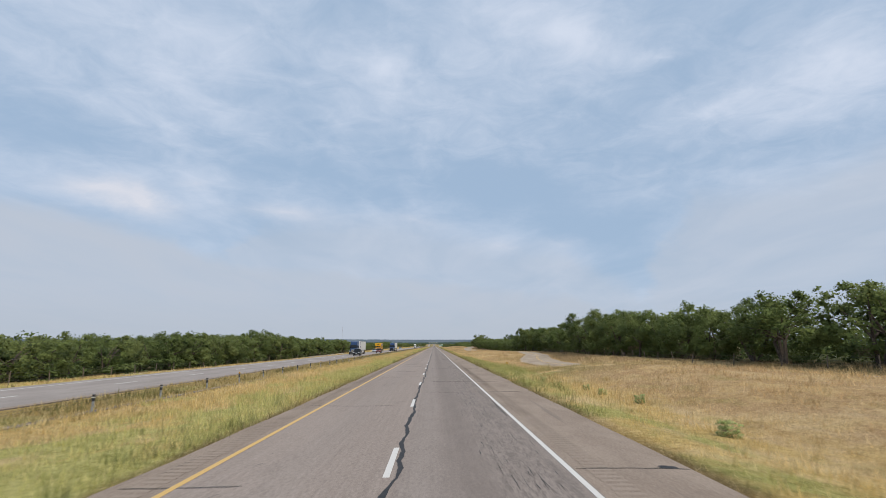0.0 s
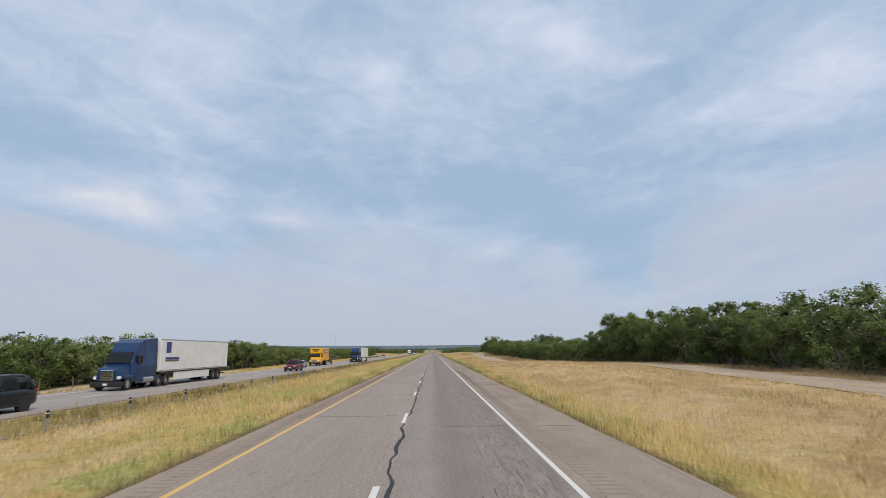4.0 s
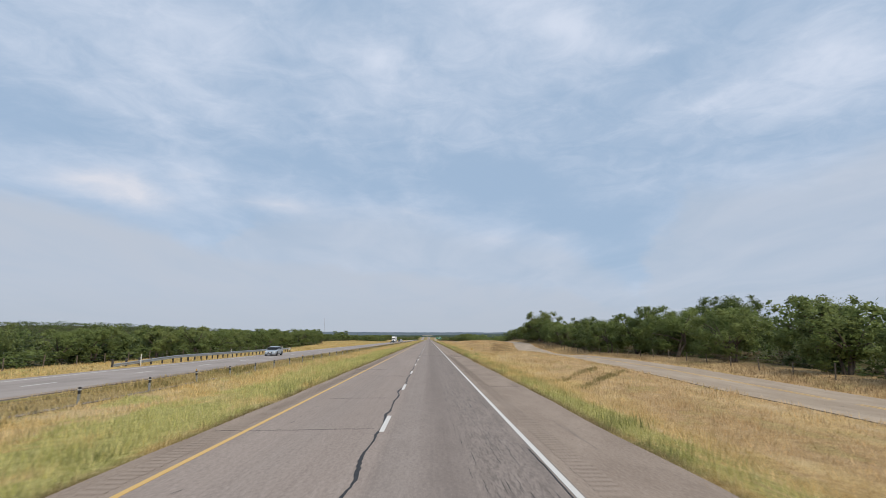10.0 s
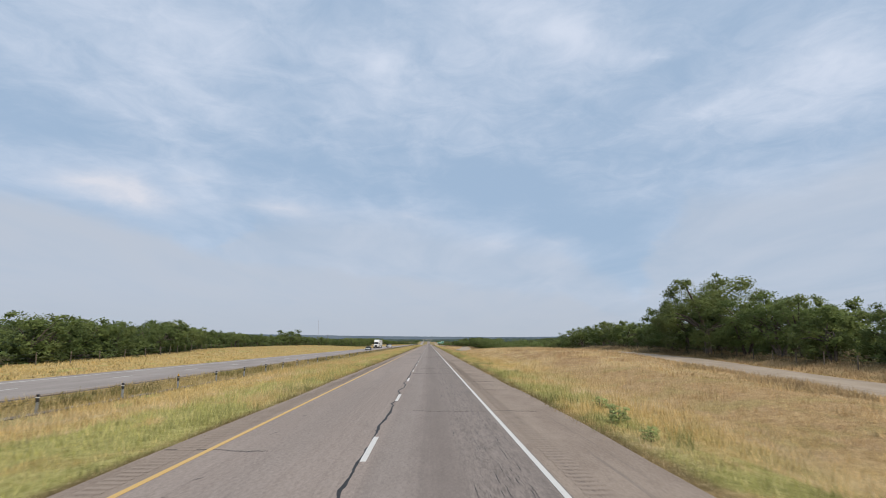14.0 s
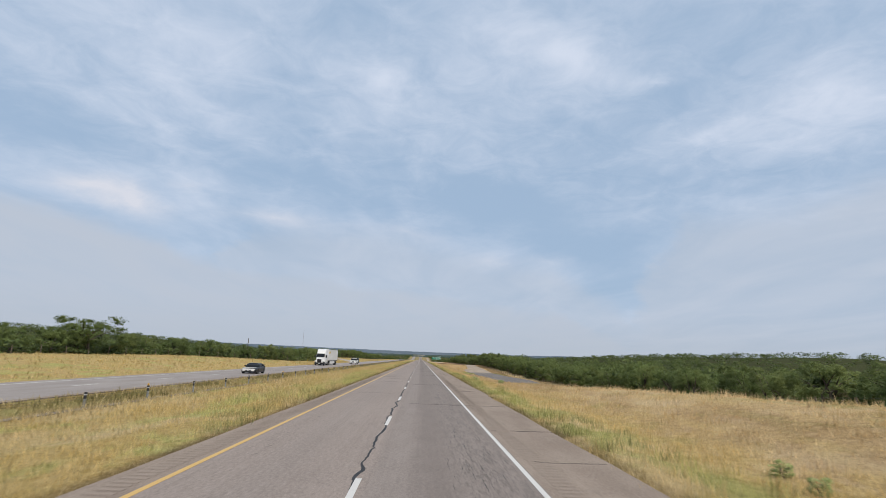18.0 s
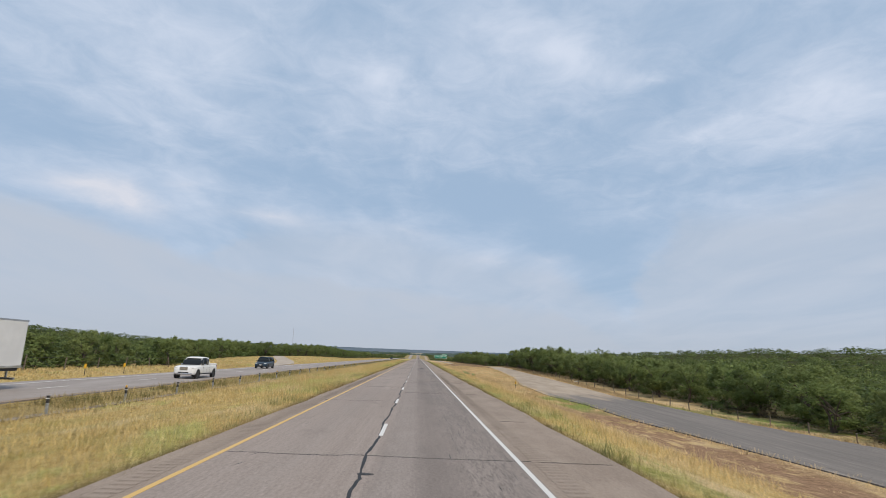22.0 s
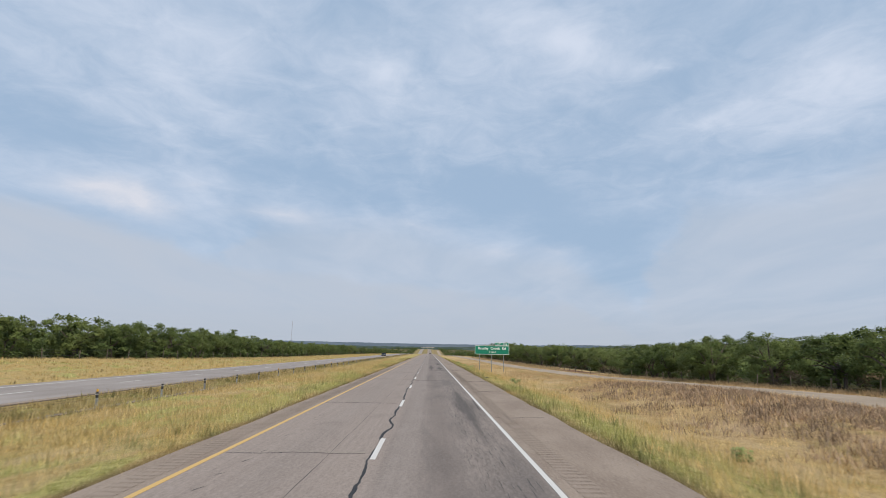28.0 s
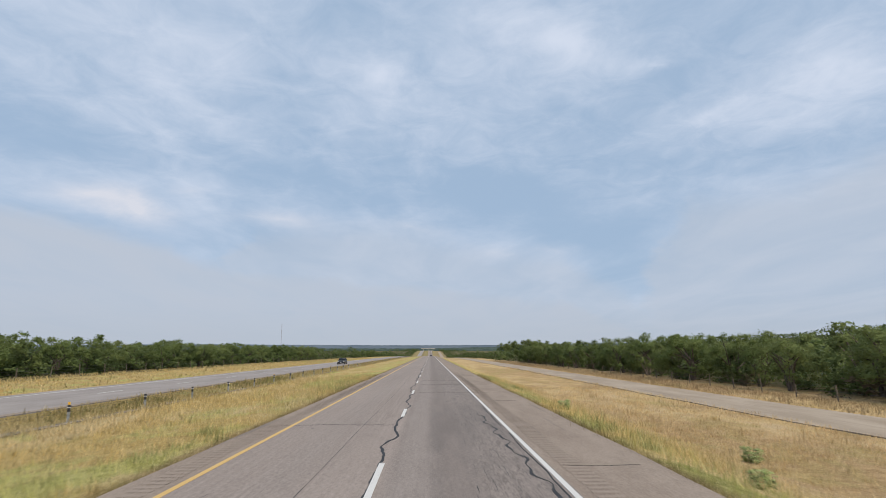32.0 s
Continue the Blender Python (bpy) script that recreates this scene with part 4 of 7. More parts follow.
def plant(i, x, y, top, wide=None):
    """Tree variant i, its crown reaching the height top."""
    t, H = VARIANTS[i]
    z = float(land(x, y))
    s = max(0.45, (top - z) / H)
    w = s * (wide or rng.uniform(*((1.05, 1.4) if H < 9 else (0.8, 0.95))))
    m = Matrix.LocRotScale((x, y, z), Euler((0, 0, rng.uniform(0, 6.28))), (w, w, s))
    if i not in proto_used:
        proto_used.add(i)
        t.matrix_basis = m
        return t
    c = copy_thing(t, Matrix.Identity(4))
    c.matrix_basis = m
    return c


MESQ = [0, 1, 2, 3, 4, 5, 8]
y = 8.0
while y < 1230:
    xf = float(tab(FRONT, y, 2))
    x = max(37.5, xf + 5 + 3.5 * float(np.interp(y, [600, 640, 800, 830], [0, 1, 1, 0]))) + rng.uniform(0, 4.5)
    z0 = float(land(x, y))
    top = z0 + (float(tab(RIGHT_TOP, y)) - z0) * rng.uniform(0.60 if 615 < y < 800 else 0.82, 1.01)
    big = y < 60 or 225 < y < 250
    plant(6 + rng.randint(2) if big and rng.rand() < 0.5 else MESQ[rng.randint(7)], x, y, top)
    y += rng.uniform(5.2, 9.4)
plant(6, 43.0, 519.0, 12.9, 1.25)
plant(7, 45.0, 530.0, 10.6, 1.0)
plant(6, 61.0, 420.0, 11.2, 1.1)
plant(7, 66.0, 428.0, 10.4, 1.1)
plant(7, 47.0, 471.0, 8.9, 1.1)
for x, y, top in ((62, 1446, 10.2), (72, 1452, 12.2), (82, 1446, 13.0), (92, 1453, 12.0), (101, 1447, 10.4)):
    plant(6 + (x > 75), x, y, top, 1.2)
y = 10.0
while y < 1230:
    x = float(tab(LEFT_TREES_X, y)) - rng.uniform(0, 4.5)
    plant(9 + rng.randint(5), x, y, float(land(x, y)) + (float(tab(LEFT_TOP, y)) - float(land(x, y))) * rng.uniform(0.86, 1.07))
    y += rng.uniform(4.2, 7.2)


def woods(name, spots, count, size, mat, label):
    """A joined stretch of far trees: only crowns, each of loose leaves."""
    V, F, S, base = [], [], [], 0
    protos = []
    lumps = 16 if count > 180 else 9
    for k in range(6):
        r = np.random.RandomState(90 + k)
        cs = np.stack([r.uniform(-0.42, 0.42, lumps), r.uniform(-0.42, 0.42, lumps), r.uniform(0.06, 0.84, lumps)], 1)
        cs[:, :2] *= (1.05 - 0.55 * cs[:, 2:])
        protos.append(leaves(cs, r.uniform(0.15, 0.26, lumps) * (1 if lumps > 9 else 1.25), count, size, r, 0.25 if count > 100 else 0, 1.4))
    for n, (x, y, z, h, w) in enumerate(spots):
        v, f, sh = protos[n % 6]
        a = rng.uniform(0, 6.28)
        R = np.array([[math.cos(a), -math.sin(a), 0], [math.sin(a), math.cos(a), 0], [0, 0, 1]])
        V.append((v @ R.T) * (w, w, h) + (x, y, z))
        F.append(f + base)
        S.append(sh @ R.T)
        base += len(v)
    ob = mesh_object(name, np.concatenate(V), np.concatenate(F), mat, shade=np.concatenate(S))
    return tagged(ob, label, "woods", kind="stuff")


def spots_between(x0, x1, y0, y1, step, hfun, side, fat=1.0):
    out = []
    y = y0
    while y < y1:
        k = x0
        while k < x1:
            x = side * (k + rng.uniform(-0.45, 0.45) * step)
            yy = y + rng.uniform(-0.45, 0.45) * step
            if side < 0:
                x += float(tab(LEFT_TREES_X, yy)) + 41
            else:
                x += max(0.0, float(tab(FRONT, yy, 2)) - 33)
            z = float(land(x, yy))
            h = hfun(yy, z) * rng.uniform(0.72, 1.08)
            out.append((x, yy, z - (0.3 if fat < 1.5 else 0.8), h, max(h, 4) * fat * rng.uniform(0.9, 1.3)))
            k += step
        y += step
    return out


sp = spots_between(46, 62, 15, 1200, 8.5, lambda y, z: max(2.6, (float(tab(RIGHT_TOP, y)) - z) * 0.97), 1)
sp += spots_between(72, 130, 15, 1250, 19, lambda y, z: max(3.5, float(tab(RIGHT_TOP, y)) - z) * 0.95, 1)
woods("right_woods", sp, 300, 0.042, M_LEAF, "deep mesquite woods behind the fence line")
sp = spots_between(49, 64, 15, 1200, 8.5, lambda y, z: max(2.4, (float(tab(LEFT_TOP, y)) - z) * 0.97), -1)
sp += spots_between(72, 130, 15, 1250, 19, lambda y, z: max(3.2, float(tab(LEFT_TOP, y)) - z) * 0.95, -1)
woods("left_woods", sp, 300, 0.042, M_LEAF, "deep mesquite woods beyond the opposite carriageway")
sp = []
for side in (1, -1):
    sp += spots_between(38, 52, 1235, 2950, 9.5, lambda y, z: 5.5, side)
    sp += spots_between(60, 120, 1260, 3000, 22, lambda y, z: 6.0, side)
    for y0, y1, gap in ((0, 480, 27), (480, 1450, 17), (1450, 2150, 25)):
        sp += spots_between(145, 430, y0, y1, gap, lambda y, z: 5.0, side, 1.9)
woods("distant_woods", sp, 96, 0.072, M_LEAF_DARK, "distant scrub woods on the low hills")


sp = spots_between(60, 170, 560, 1010, 13, lambda y, z: 4.6, 1, 1.9) + spots_between(62, 150, 540, 960, 13, lambda y, z: 4.6, -1, 1.9)
woods("hill_woods", sp, 460, 0.036, M_LEAF, "low scrub woods covering the hillsides")


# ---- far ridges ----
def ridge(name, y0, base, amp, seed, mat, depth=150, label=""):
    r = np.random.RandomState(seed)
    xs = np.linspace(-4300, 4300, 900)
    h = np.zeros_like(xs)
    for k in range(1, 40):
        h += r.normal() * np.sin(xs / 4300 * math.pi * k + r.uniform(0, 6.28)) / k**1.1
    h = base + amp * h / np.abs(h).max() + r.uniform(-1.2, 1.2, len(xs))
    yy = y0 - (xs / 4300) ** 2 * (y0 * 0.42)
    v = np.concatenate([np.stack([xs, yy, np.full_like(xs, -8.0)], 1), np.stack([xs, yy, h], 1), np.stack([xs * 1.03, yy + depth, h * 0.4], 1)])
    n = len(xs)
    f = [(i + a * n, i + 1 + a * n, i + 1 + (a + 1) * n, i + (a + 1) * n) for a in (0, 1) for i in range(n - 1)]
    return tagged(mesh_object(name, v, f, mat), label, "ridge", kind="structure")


ridge("backdrop", 4780, 52, 9, 5, M_FAR, label="far wooded ridge at the horizon, tinted blue-grey with haze")
ridge("backdrop_near", 3650, 25, 7, 8, M_FAR2, label="green wooded rise before the far ridge, lightly tinted with haze")

# ---- side roads on the far side ----
M_RAMP = old_pavement("pale_pavement", (0.33, 0.275, 0.22), (0.44, 0.375, 0.31))
RAMP = np.array([(786, -26.75, -26.95), (805, -27.0, -30.5), (822, -28.3, -34.5), (845, -33.5, -40.0), (862, -38.5, -45.0), (885, -45.0, -51.5), (910, -52, -58)])
ys_ramp = np.arange(786, 911, 4.0)
r_in, r_out = tab(RAMP, ys_ramp, 1), tab(RAMP, ys_ramp, 1) * 0.3 + tab(RAMP, ys_ramp, 2) * 0.7
zr = np.maximum(land(r_in, ys_ramp), land(r_out, ys_ramp)) + 0.07
tagged(ribbon("exit_ramp", ys_ramp, r_out, r_in, zr, 0.5, M_RAMP), "pale exit ramp leaving the opposite carriageway through grass", "road", kind="structure")
ys_t = np.arange(70, 240, 5.0)
xt = -35.0 - 2.0 * np.sin((ys_t - 70) / 54.0)
zt = np.maximum(land(xt, ys_t), land(xt - 3.4, ys_t)) + 0.05
tagged(ribbon("farm_track", ys_t, xt - 3.4, xt, zt, 0.5, M_RAMP), "pale narrow track along the foot of the woods", "road", kind="structure")
# twin yellow lines of the frontage road
for dx in (-0.16, 0.16):
    ys_y = np.arange(60, 450, 3.0)
    c = (tab(FRONT, ys_y, 1) + tab(FRONT, ys_y, 2)) / 2 + dx + 0.3
    ribbon("yellow_centre_line", ys_y, c - 0.06, c + 0.06, tab(FRONT_Z, ys_y) + 0.006, 0.01, M_YELLOW, front_road)


# ---- crack sealant and rumble strips ----
def drift(x, y, s=0.11):
    return 0.5 + 0.25 * (np.sin(x * s * 3.1 + y * s * 0.9) + np.sin(y * s * 1.7 - x * s * 1.3 + 2.0))


def tar_line(name, pts, widths, parent, z=0.005):
    """A flat bead of sealant along the points."""
    pts = np.array(pts)
    d = np.gradient(pts, axis=0)
    n = np.stack([-d[:, 1], d[:, 0]], 1) / np.linalg.norm(d, axis=1, keepdims=True)
    w = np.array(widths)[:, None] / 2
    a, b = pts + n * w, pts - n * w
    zz = grade(pts[:, 1])[:, None]
    v = np.concatenate([np.hstack([a, zz + z - 0.006]), np.hstack([a, zz + z]), np.hstack([b, zz + z]), np.hstack([b, zz + z - 0.006])])
    m = len(pts)
    f = [(i + k * m, i + 1 + k * m, i + 1 + (k + 1) * m, i + (k + 1) * m) for k in range(3) for i in range(m - 1)]
    return mesh_object(name, v, np.array(f), M_TAR, parent)


r = np.random.RandomState(21)
ys_c = np.arange(-8, 1150, 0.22)
wild = np.interp(ys_c, [0, 840, 900, 1150], [0.05, 0.05, 0.10, 0.10])
slow = np.interp(ys_c, np.arange(-10, 1160, 1.9), r.normal(0, 1.0, len(np.arange(-10, 1160, 1.9)))) * wild
mid = np.interp(ys_c, np.arange(-10, 1160, 0.75), r.normal(0, 0.036, len(np.arange(-10, 1160, 0.75))))
cx = np.clip(np.interp(ys_c, [0, 215, 300, 1150], [0.12, 0.11, -0.07, -0.05]) + slow + mid + r.normal(0, 0.011, len(ys_c)), -0.3, 0.4)
wd = np.interp(ys_c, np.arange(-10, 1160, 0.7), r.uniform(0.03, 0.095, len(np.arange(-10, 1160, 0.7))))
wd *= np.interp(ys_c, [0, 200, 260, 1150], [1.4, 1.35, 1.0, 1.05])
tar_line("sealed_joint", np.stack([cx, ys_c], 1), wd, main_road)


def cross_crack(y, x0, x1, w0=0.022, w1=0.06):
    n = max(6, int((x1 - x0) / 0.18))
    xs = np.linspace(x0, x1, n)
    yy = y + np.cumsum(r.normal(0, 0.035, n)) + (xs - x0) * r.uniform(-0.06, 0.06)
    w = np.interp(xs, np.linspace(x0, x1, 5), r.uniform(w0, w1, 5))
    w[0] = w[-1] = 0.008
    tar_line("sealed_crack", np.stack([xs, yy], 1), w, main_road)


CRACKS = [(11.7, 3.8, 6.1), (10.2, -4.6, -2.5), (171.4, -3.4, -0.1), (166.5, 2.2, 6.1), (232.9, -3.4, -0.1), (237.8, 0.1, 6.0), (267.2, -3.6, -0.2), (265.0, 2.1, 6.1),
          (357.7, -4.6, -2.1), (355.7, 3.8, 6.1), (389.9, 1.3, 6.1), (451.1, -4.7, -2.3), (483.5, 0.0, 6.1), (583.4, 3.8, 6.1), (671.5, -0.1, 6.1), (702.4, -3.6, 6.0),
          (733.3, -3.4, -0.4), (791.9, -4.6, -3.1), (812.1, -4.6, 6.1), (872.0, 2.0, 6.1), (924.3, -4.6, -0.1), (923.0, 0.0, 6.1), (948.5, -0.1, 6.1), (955.6, -4.5, -0.5), (981.3, -0.1, 6.1)]
for y, a, b in CRACKS:
    cross_crack(y, a, b)
for y in np.arange(16, 1060, 7.4):
    y += r.uniform(-2.5, 2.5)
    if min(abs(y - c[0]) for c in CRACKS) < 4:
        continue
    kind = r.randint(4)
    a, b = [(-3.6, -0.2), (0.2, 6.0), (3.8, 6.1), (-4.6, 0.1)][kind]
    cross_crack(y, a + r.uniform(0, 0.8), b - r.uniform(0, 0.8), 0.010, 0.034)
def tar_lines(name, rows, parent, z):
    """Many short thin beads that nobody could count, in one mesh."""
    V, F, base = [], [], 0
    for pts, widths in rows:
        pts = np.array(pts)
        d = np.gradient(pts, axis=0)
        n = np.stack([-d[:, 1], d[:, 0]], 1) / np.linalg.norm(d, axis=1, keepdims=True)
        w = np.array(widths)[:, None] / 2
        zz = grade(pts[:, 1])[:, None] + z
        V += [np.hstack([pts + n * w, zz]), np.hstack([pts - n * w, zz])]
        m = len(pts)
        F += [(base + q, base + q + m, base + q + 1 + m, base + q + 1) for q in range(m - 1)]
        base += 2 * m
    ob = mesh_object(name, np.concatenate(V), F, M_TAR, parent)
    return tagged(ob, kind="stuff")


# fine lengthwise cracks in the worn wheel paths
rows = []
for y in np.arange(0, 1060, 1.0):
    for x0 in (2.0, 2.2, 2.36, 2.5, 2.64, 2.78, 2.9, 3.02, 3.14, 3.26, 3.4):
        if r.rand() < 0.40 * (0.3 + 1.2 * drift(x0 * 3, y, 0.2)):
            ln = r.uniform(0.3, 1.5)
            ys = np.arange(y, y + ln, 0.13)
            xs = x0 + r.uniform(-0.08, 0.08) + np.cumsum(r.normal(0, 0.004, len(ys))) + r.normal(0, 0.006, len(ys))
            rows.append((np.stack([xs, ys], 1), np.interp(ys, [y, y + ln / 2, y + ln], [0.003, r.uniform(0.006, 0.021), 0.003])))
tar_lines("wheel_path_cracks", rows, main_road, 0.0035)
# seal between lane and right shoulder, thin and broken
for y in list(np.arange(20, 900, 60.0)) + list(np.arange(900, 1060, 12.0)):
    if r.rand() < 0.7:
        ys = np.arange(y, y + r.uniform(4, 11), 0.4)
        xs = 3.5 + np.cumsum(r.normal(0, 0.02, len(ys))) * 0.5
        tar_line("edge_joint", np.stack([xs, ys], 1), np.full(len(ys), r.uniform(0.02, 0.05)), main_road, 0.0045)


ys = np.arange(1009.0, 1024.0, 0.22)
tar_line("edge_joint", np.stack([3.36 - (ys - 1009) * 0.018 + 0.09 * np.sin(ys * 2.3) + 0.05 * np.sin(ys * 5.1), ys], 1), 0.05 + 0.03 * np.sin(ys * 3.7), main_road, 0.0045)
for x, y, w in ((3.42, 422.2, 0.34), (5.72, 11.75, 0.30), (-0.06, 385.4, 0.30), (0.05, 700.2, 0.22)):
    tar_line("sealant_blob", np.array([(x - 0.17, y), (x - 0.08, y + 0.02), (x + 0.08, y - 0.01), (x + 0.18, y + 0.01)]), (w * 0.5, w, w * 0.85, w * 0.4), main_road, 0.0065)
# curved tyre skids on the right shoulder
for off in (0.0, 0.13):
    ys = np.arange(196.0, 218.0, 0.5)
    q = (ys - 196.0) / 22.0
    tar_line("skid_mark", np.stack([5.36 + off - 0.45 * ((ys - 204.5) / 8.5) ** 2, ys], 1), np.interp(q, [0, 0.2, 0.8, 1], [0.02, 0.045, 0.04, 0.006]), main_road, 0.0035)


# short slanted saw marks in the left lane
rows = []
for y in np.arange(2, 1060, 1.25):
    if r.rand() < 0.55 and drift(0, y, 0.3) > 0.35:
        x0, ln = -2.85 + r.normal(0, 0.05), r.uniform(0.2, 0.5)
        rows.append((np.array([(x0, y), (x0 + 0.05, y + ln / 2), (x0 + 0.13, y + ln)]), (0.006, r.uniform(0.015, 0.035), 0.006)))
tar_lines("saw_marks", rows, main_road, 0.0035)
# thin lengthwise crack in the left lane
ys = np.arange(770, 1060, 0.6)
tar_lines("lane_crack", [(np.stack([-1.15 + 0.25 * np.sin(ys * 0.043) + np.cumsum(r.normal(0, 0.012, len(ys))) * 0.4, ys], 1), r.uniform(0.006, 0.018, len(ys)))], main_road, 0.0035)


def rumble(x0, x1, seed):
    """Milled grooves: a sawtooth strip let into the shoulder."""
    rr = np.random.RandomState(seed)
    V, F = [], []
    for k, y in enumerate(np.arange(0, 1080, 0.31)):
        y = y + rr.uniform(-0.015, 0.015)
        b = len(V)
        a0, a1 = x0 + rr.uniform(-0.02, 0.02), x1 + rr.uniform(-0.02, 0.02)
        for yy, z in ((y, 0.0035), (y + 0.03, 0.0065), (y + 0.13, 0.0065), (y + 0.17, 0.0035)):
            V += [(a0, yy, z), (a1, yy, z)]
        F += [(b, b + 1, b + 3, b + 2), (b + 2, b + 3, b + 5, b + 4), (b + 4, b + 5, b + 7, b + 6)]
    ob = mesh_object("rumble_strip", V, F, M_RUMBLE, main_road)
    tagged(ob, kind="stuff")


rumble(-4.42, -3.95, 1)
rumble(4.0, 4.5, 2)


# ---- grass ----
def tufts(name, n, xfun, y0, y1, hfun, wide, seed, mat, blades=6, label="", keep=None, loose=0.16):
    """Many tufts of bent blades on the ground."""
    rr = np.random.RandomState(seed)
    y = rr.uniform(y0, y1, n)
    x = xfun(rr, y)
    if keep is not None:
        k = keep(x, y, rr)
        x, y = x[k], y[k]
    n = len(x)
    z = land(x, y) - 0.03
    h = hfun(rr, x, y)
    X, Y, Z, Hh = (np.repeat(q, blades) for q in (x, y, z, h))
    m = n * blades
    X, Y = X + rr.normal(0, loose, m), Y + rr.normal(0, loose, m)
    Hh = Hh * rr.uniform(0.5, 1.15, m)
    a = rr.uniform(0, 6.28, m)
    lean = rr.uniform(0.1, 0.85, m) * Hh
    wdt = wide * rr.uniform(0.6, 1.4, m) * (0.55 + 0.085 * np.minimum(np.abs(X - 0.7), 30))
    dx, dy = np.cos(a), np.sin(a)
    p0 = np.stack([X - dy * wdt, Y + dx * wdt, Z], 1)
    p1 = np.stack([X + dy * wdt, Y - dx * wdt, Z], 1)
    p2 = np.stack([X + dx * lean, Y + dy * lean, Z + Hh], 1)
    v = np.stack([p0, p1, p2], 1).reshape(-1, 3)
    ob = mesh_object(name, v, np.arange(m * 3).reshape(-1, 3), mat)
    return tagged(ob, label, "grass", kind="stuff")


tufts("median_grass", 66000, lambda q, y: ROAD_L - 0.03 - 9.2 * q.uniform(0, 1, len(y)) ** 1.45, -4, 1065,
      lambda q, x, y: (0.22 + 0.30 * drift(x, y)) * q.uniform(0.7, 1.2, len(x)) * np.clip(0.45 + (ROAD_L - x) * 1.1, 0.45, 1), 0.0075, 5, M_BLADE, 8, "tall straw and green grass on the median verge")
tufts("median_far_grass", 20000, lambda q, y: q.uniform(OPP_R + 0.3, -13.2, len(y)), -4, 1300,
      lambda q, x, y: q.uniform(0.16, 0.42, len(x)), 0.012, 6, M_BLADE, 6, "short brown grass between barrier and carriageway")
tufts("right_verge_grass", 70000, lambda q, y: ROAD_R + 0.05 + (tab(FRONT, y, 1) - ROAD_R - 0.4) * q.uniform(0, 1, len(y)) ** 2.1, -4, 1065,
      lambda q, x, y: (0.18 + 0.32 * drift(x, y, 0.13)) * q.uniform(0.7, 1.25, len(x)) * np.clip(0.4 + (x - ROAD_R) * 0.8, 0.4, 1) * (1 - 0.6 * smoothstep((x - 9) / 7)), 0.0075, 7, M_BLADE, 8, "dry straw-coloured grass on the roadside slope",
      keep=lambda x, y, q: ~((y > 690) & (y < 738) & (x > 13.2) & (x < 19) & (q.rand(len(x)) < 0.85)))
tufts("slope_grass", 42000, lambda q, y: 9.0 + (tab(FRONT, y, 1) - 9.6) * q.uniform(0, 1, len(y)) ** 1.25, -4, 1065,
      lambda q, x, y: (0.14 + 0.38 * drift(x * 1.6, y * 1.3, 0.31)) * q.uniform(0.6, 1.3, len(x)), 0.0075, 41, M_BLADE, 7, "pale fluffy seed grass on the slope towards the frontage road",
      keep=lambda x, y, q: (drift(x, y, 0.19) + 0.5 * q.rand(len(x)) > 0.45) & ~((y > 690) & (y < 738) & (x > 13.2)), loose=0.2)
tufts("fence_grass", 30000, lambda q, y: tab(FRONT, y, 2) + 0.4 + 6.0 * q.uniform(0, 1, len(y)), 0, 1250,
      lambda q, x, y: q.uniform(0.25, 0.55, len(x)), 0.009, 8, M_BLADE_DRY, 5, "tall dry grass along the fence",
      keep=lambda x, y, q: ~((y > 978) & (y < 1016) & (x > 31.5)))
tufts("left_bank_grass", 30000, lambda q, y: OPP_L - 0.3 - (OPP_L - tab(LEFT_TREES_X, y) - 1.0) * q.uniform(0, 1, len(y)), 0, 1300,
      lambda q, x, y: q.uniform(0.15, 0.38, len(x)), 0.012, 9, M_BLADE, 5, "golden grass on the bank below the woods",
      keep=lambda x, y, q: ~((y > 786) & (x < tab(RAMP, y, 1) + 0.3) & (x > tab(RAMP, y, 2) - 0.3)) & ~((y > 70) & (y < 240) & (x < -34) & (x > -40.5)))


tufts("barrier_weeds", 9000, lambda q, y: q.uniform(-16.6, -14.3, len(y)), -4, 1065,
      lambda q, x, y: q.uniform(0.22, 0.55, len(x)), 0.011, 16, M_BLADE_OLIVE, 7, "olive-green weeds behind the cable barrier",
      keep=lambda x, y, q: drift(x * 0.4, y, 0.21) > 0.5)
tufts("tall_green_grass", 7000, lambda q, y: 6.7 + 7.0 * q.uniform(0, 1, len(y)) ** 1.2, 56, 112,
      lambda q, x, y: q.uniform(0.45, 0.85, len(x)), 0.0075, 12, M_BLADE, 9, "tall fresh green grass beside the shoulder",
      keep=lambda x, y, q: drift(x * 2.2, y * 1.9, 0.16) > 0.42)


# bushy tussocks that lean over the edges of the shoulders
M_BLADE_GREEN = blade_mat("fresh_green_blades", green=True)
tufts("edge_tussocks", 1500, lambda q, y: np.where(q.rand(len(y)) < 0.5, ROAD_L - 0.35 - 1.6 * q.uniform(0, 1, len(y)) ** 1.5, ROAD_R + 0.35 + 2.6 * q.uniform(0, 1, len(y)) ** 1.5), -4, 1065,
      lambda q, x, y: q.uniform(0.28, 0.58, len(x)), 0.009, 31, M_BLADE_GREEN, 44, "bushy green tussocks along the shoulder's edge",
      keep=lambda x, y, q: drift(x * 0.5, y, 0.17) + 0.25 * q.rand(len(x)) > 0.52, loose=0.24)
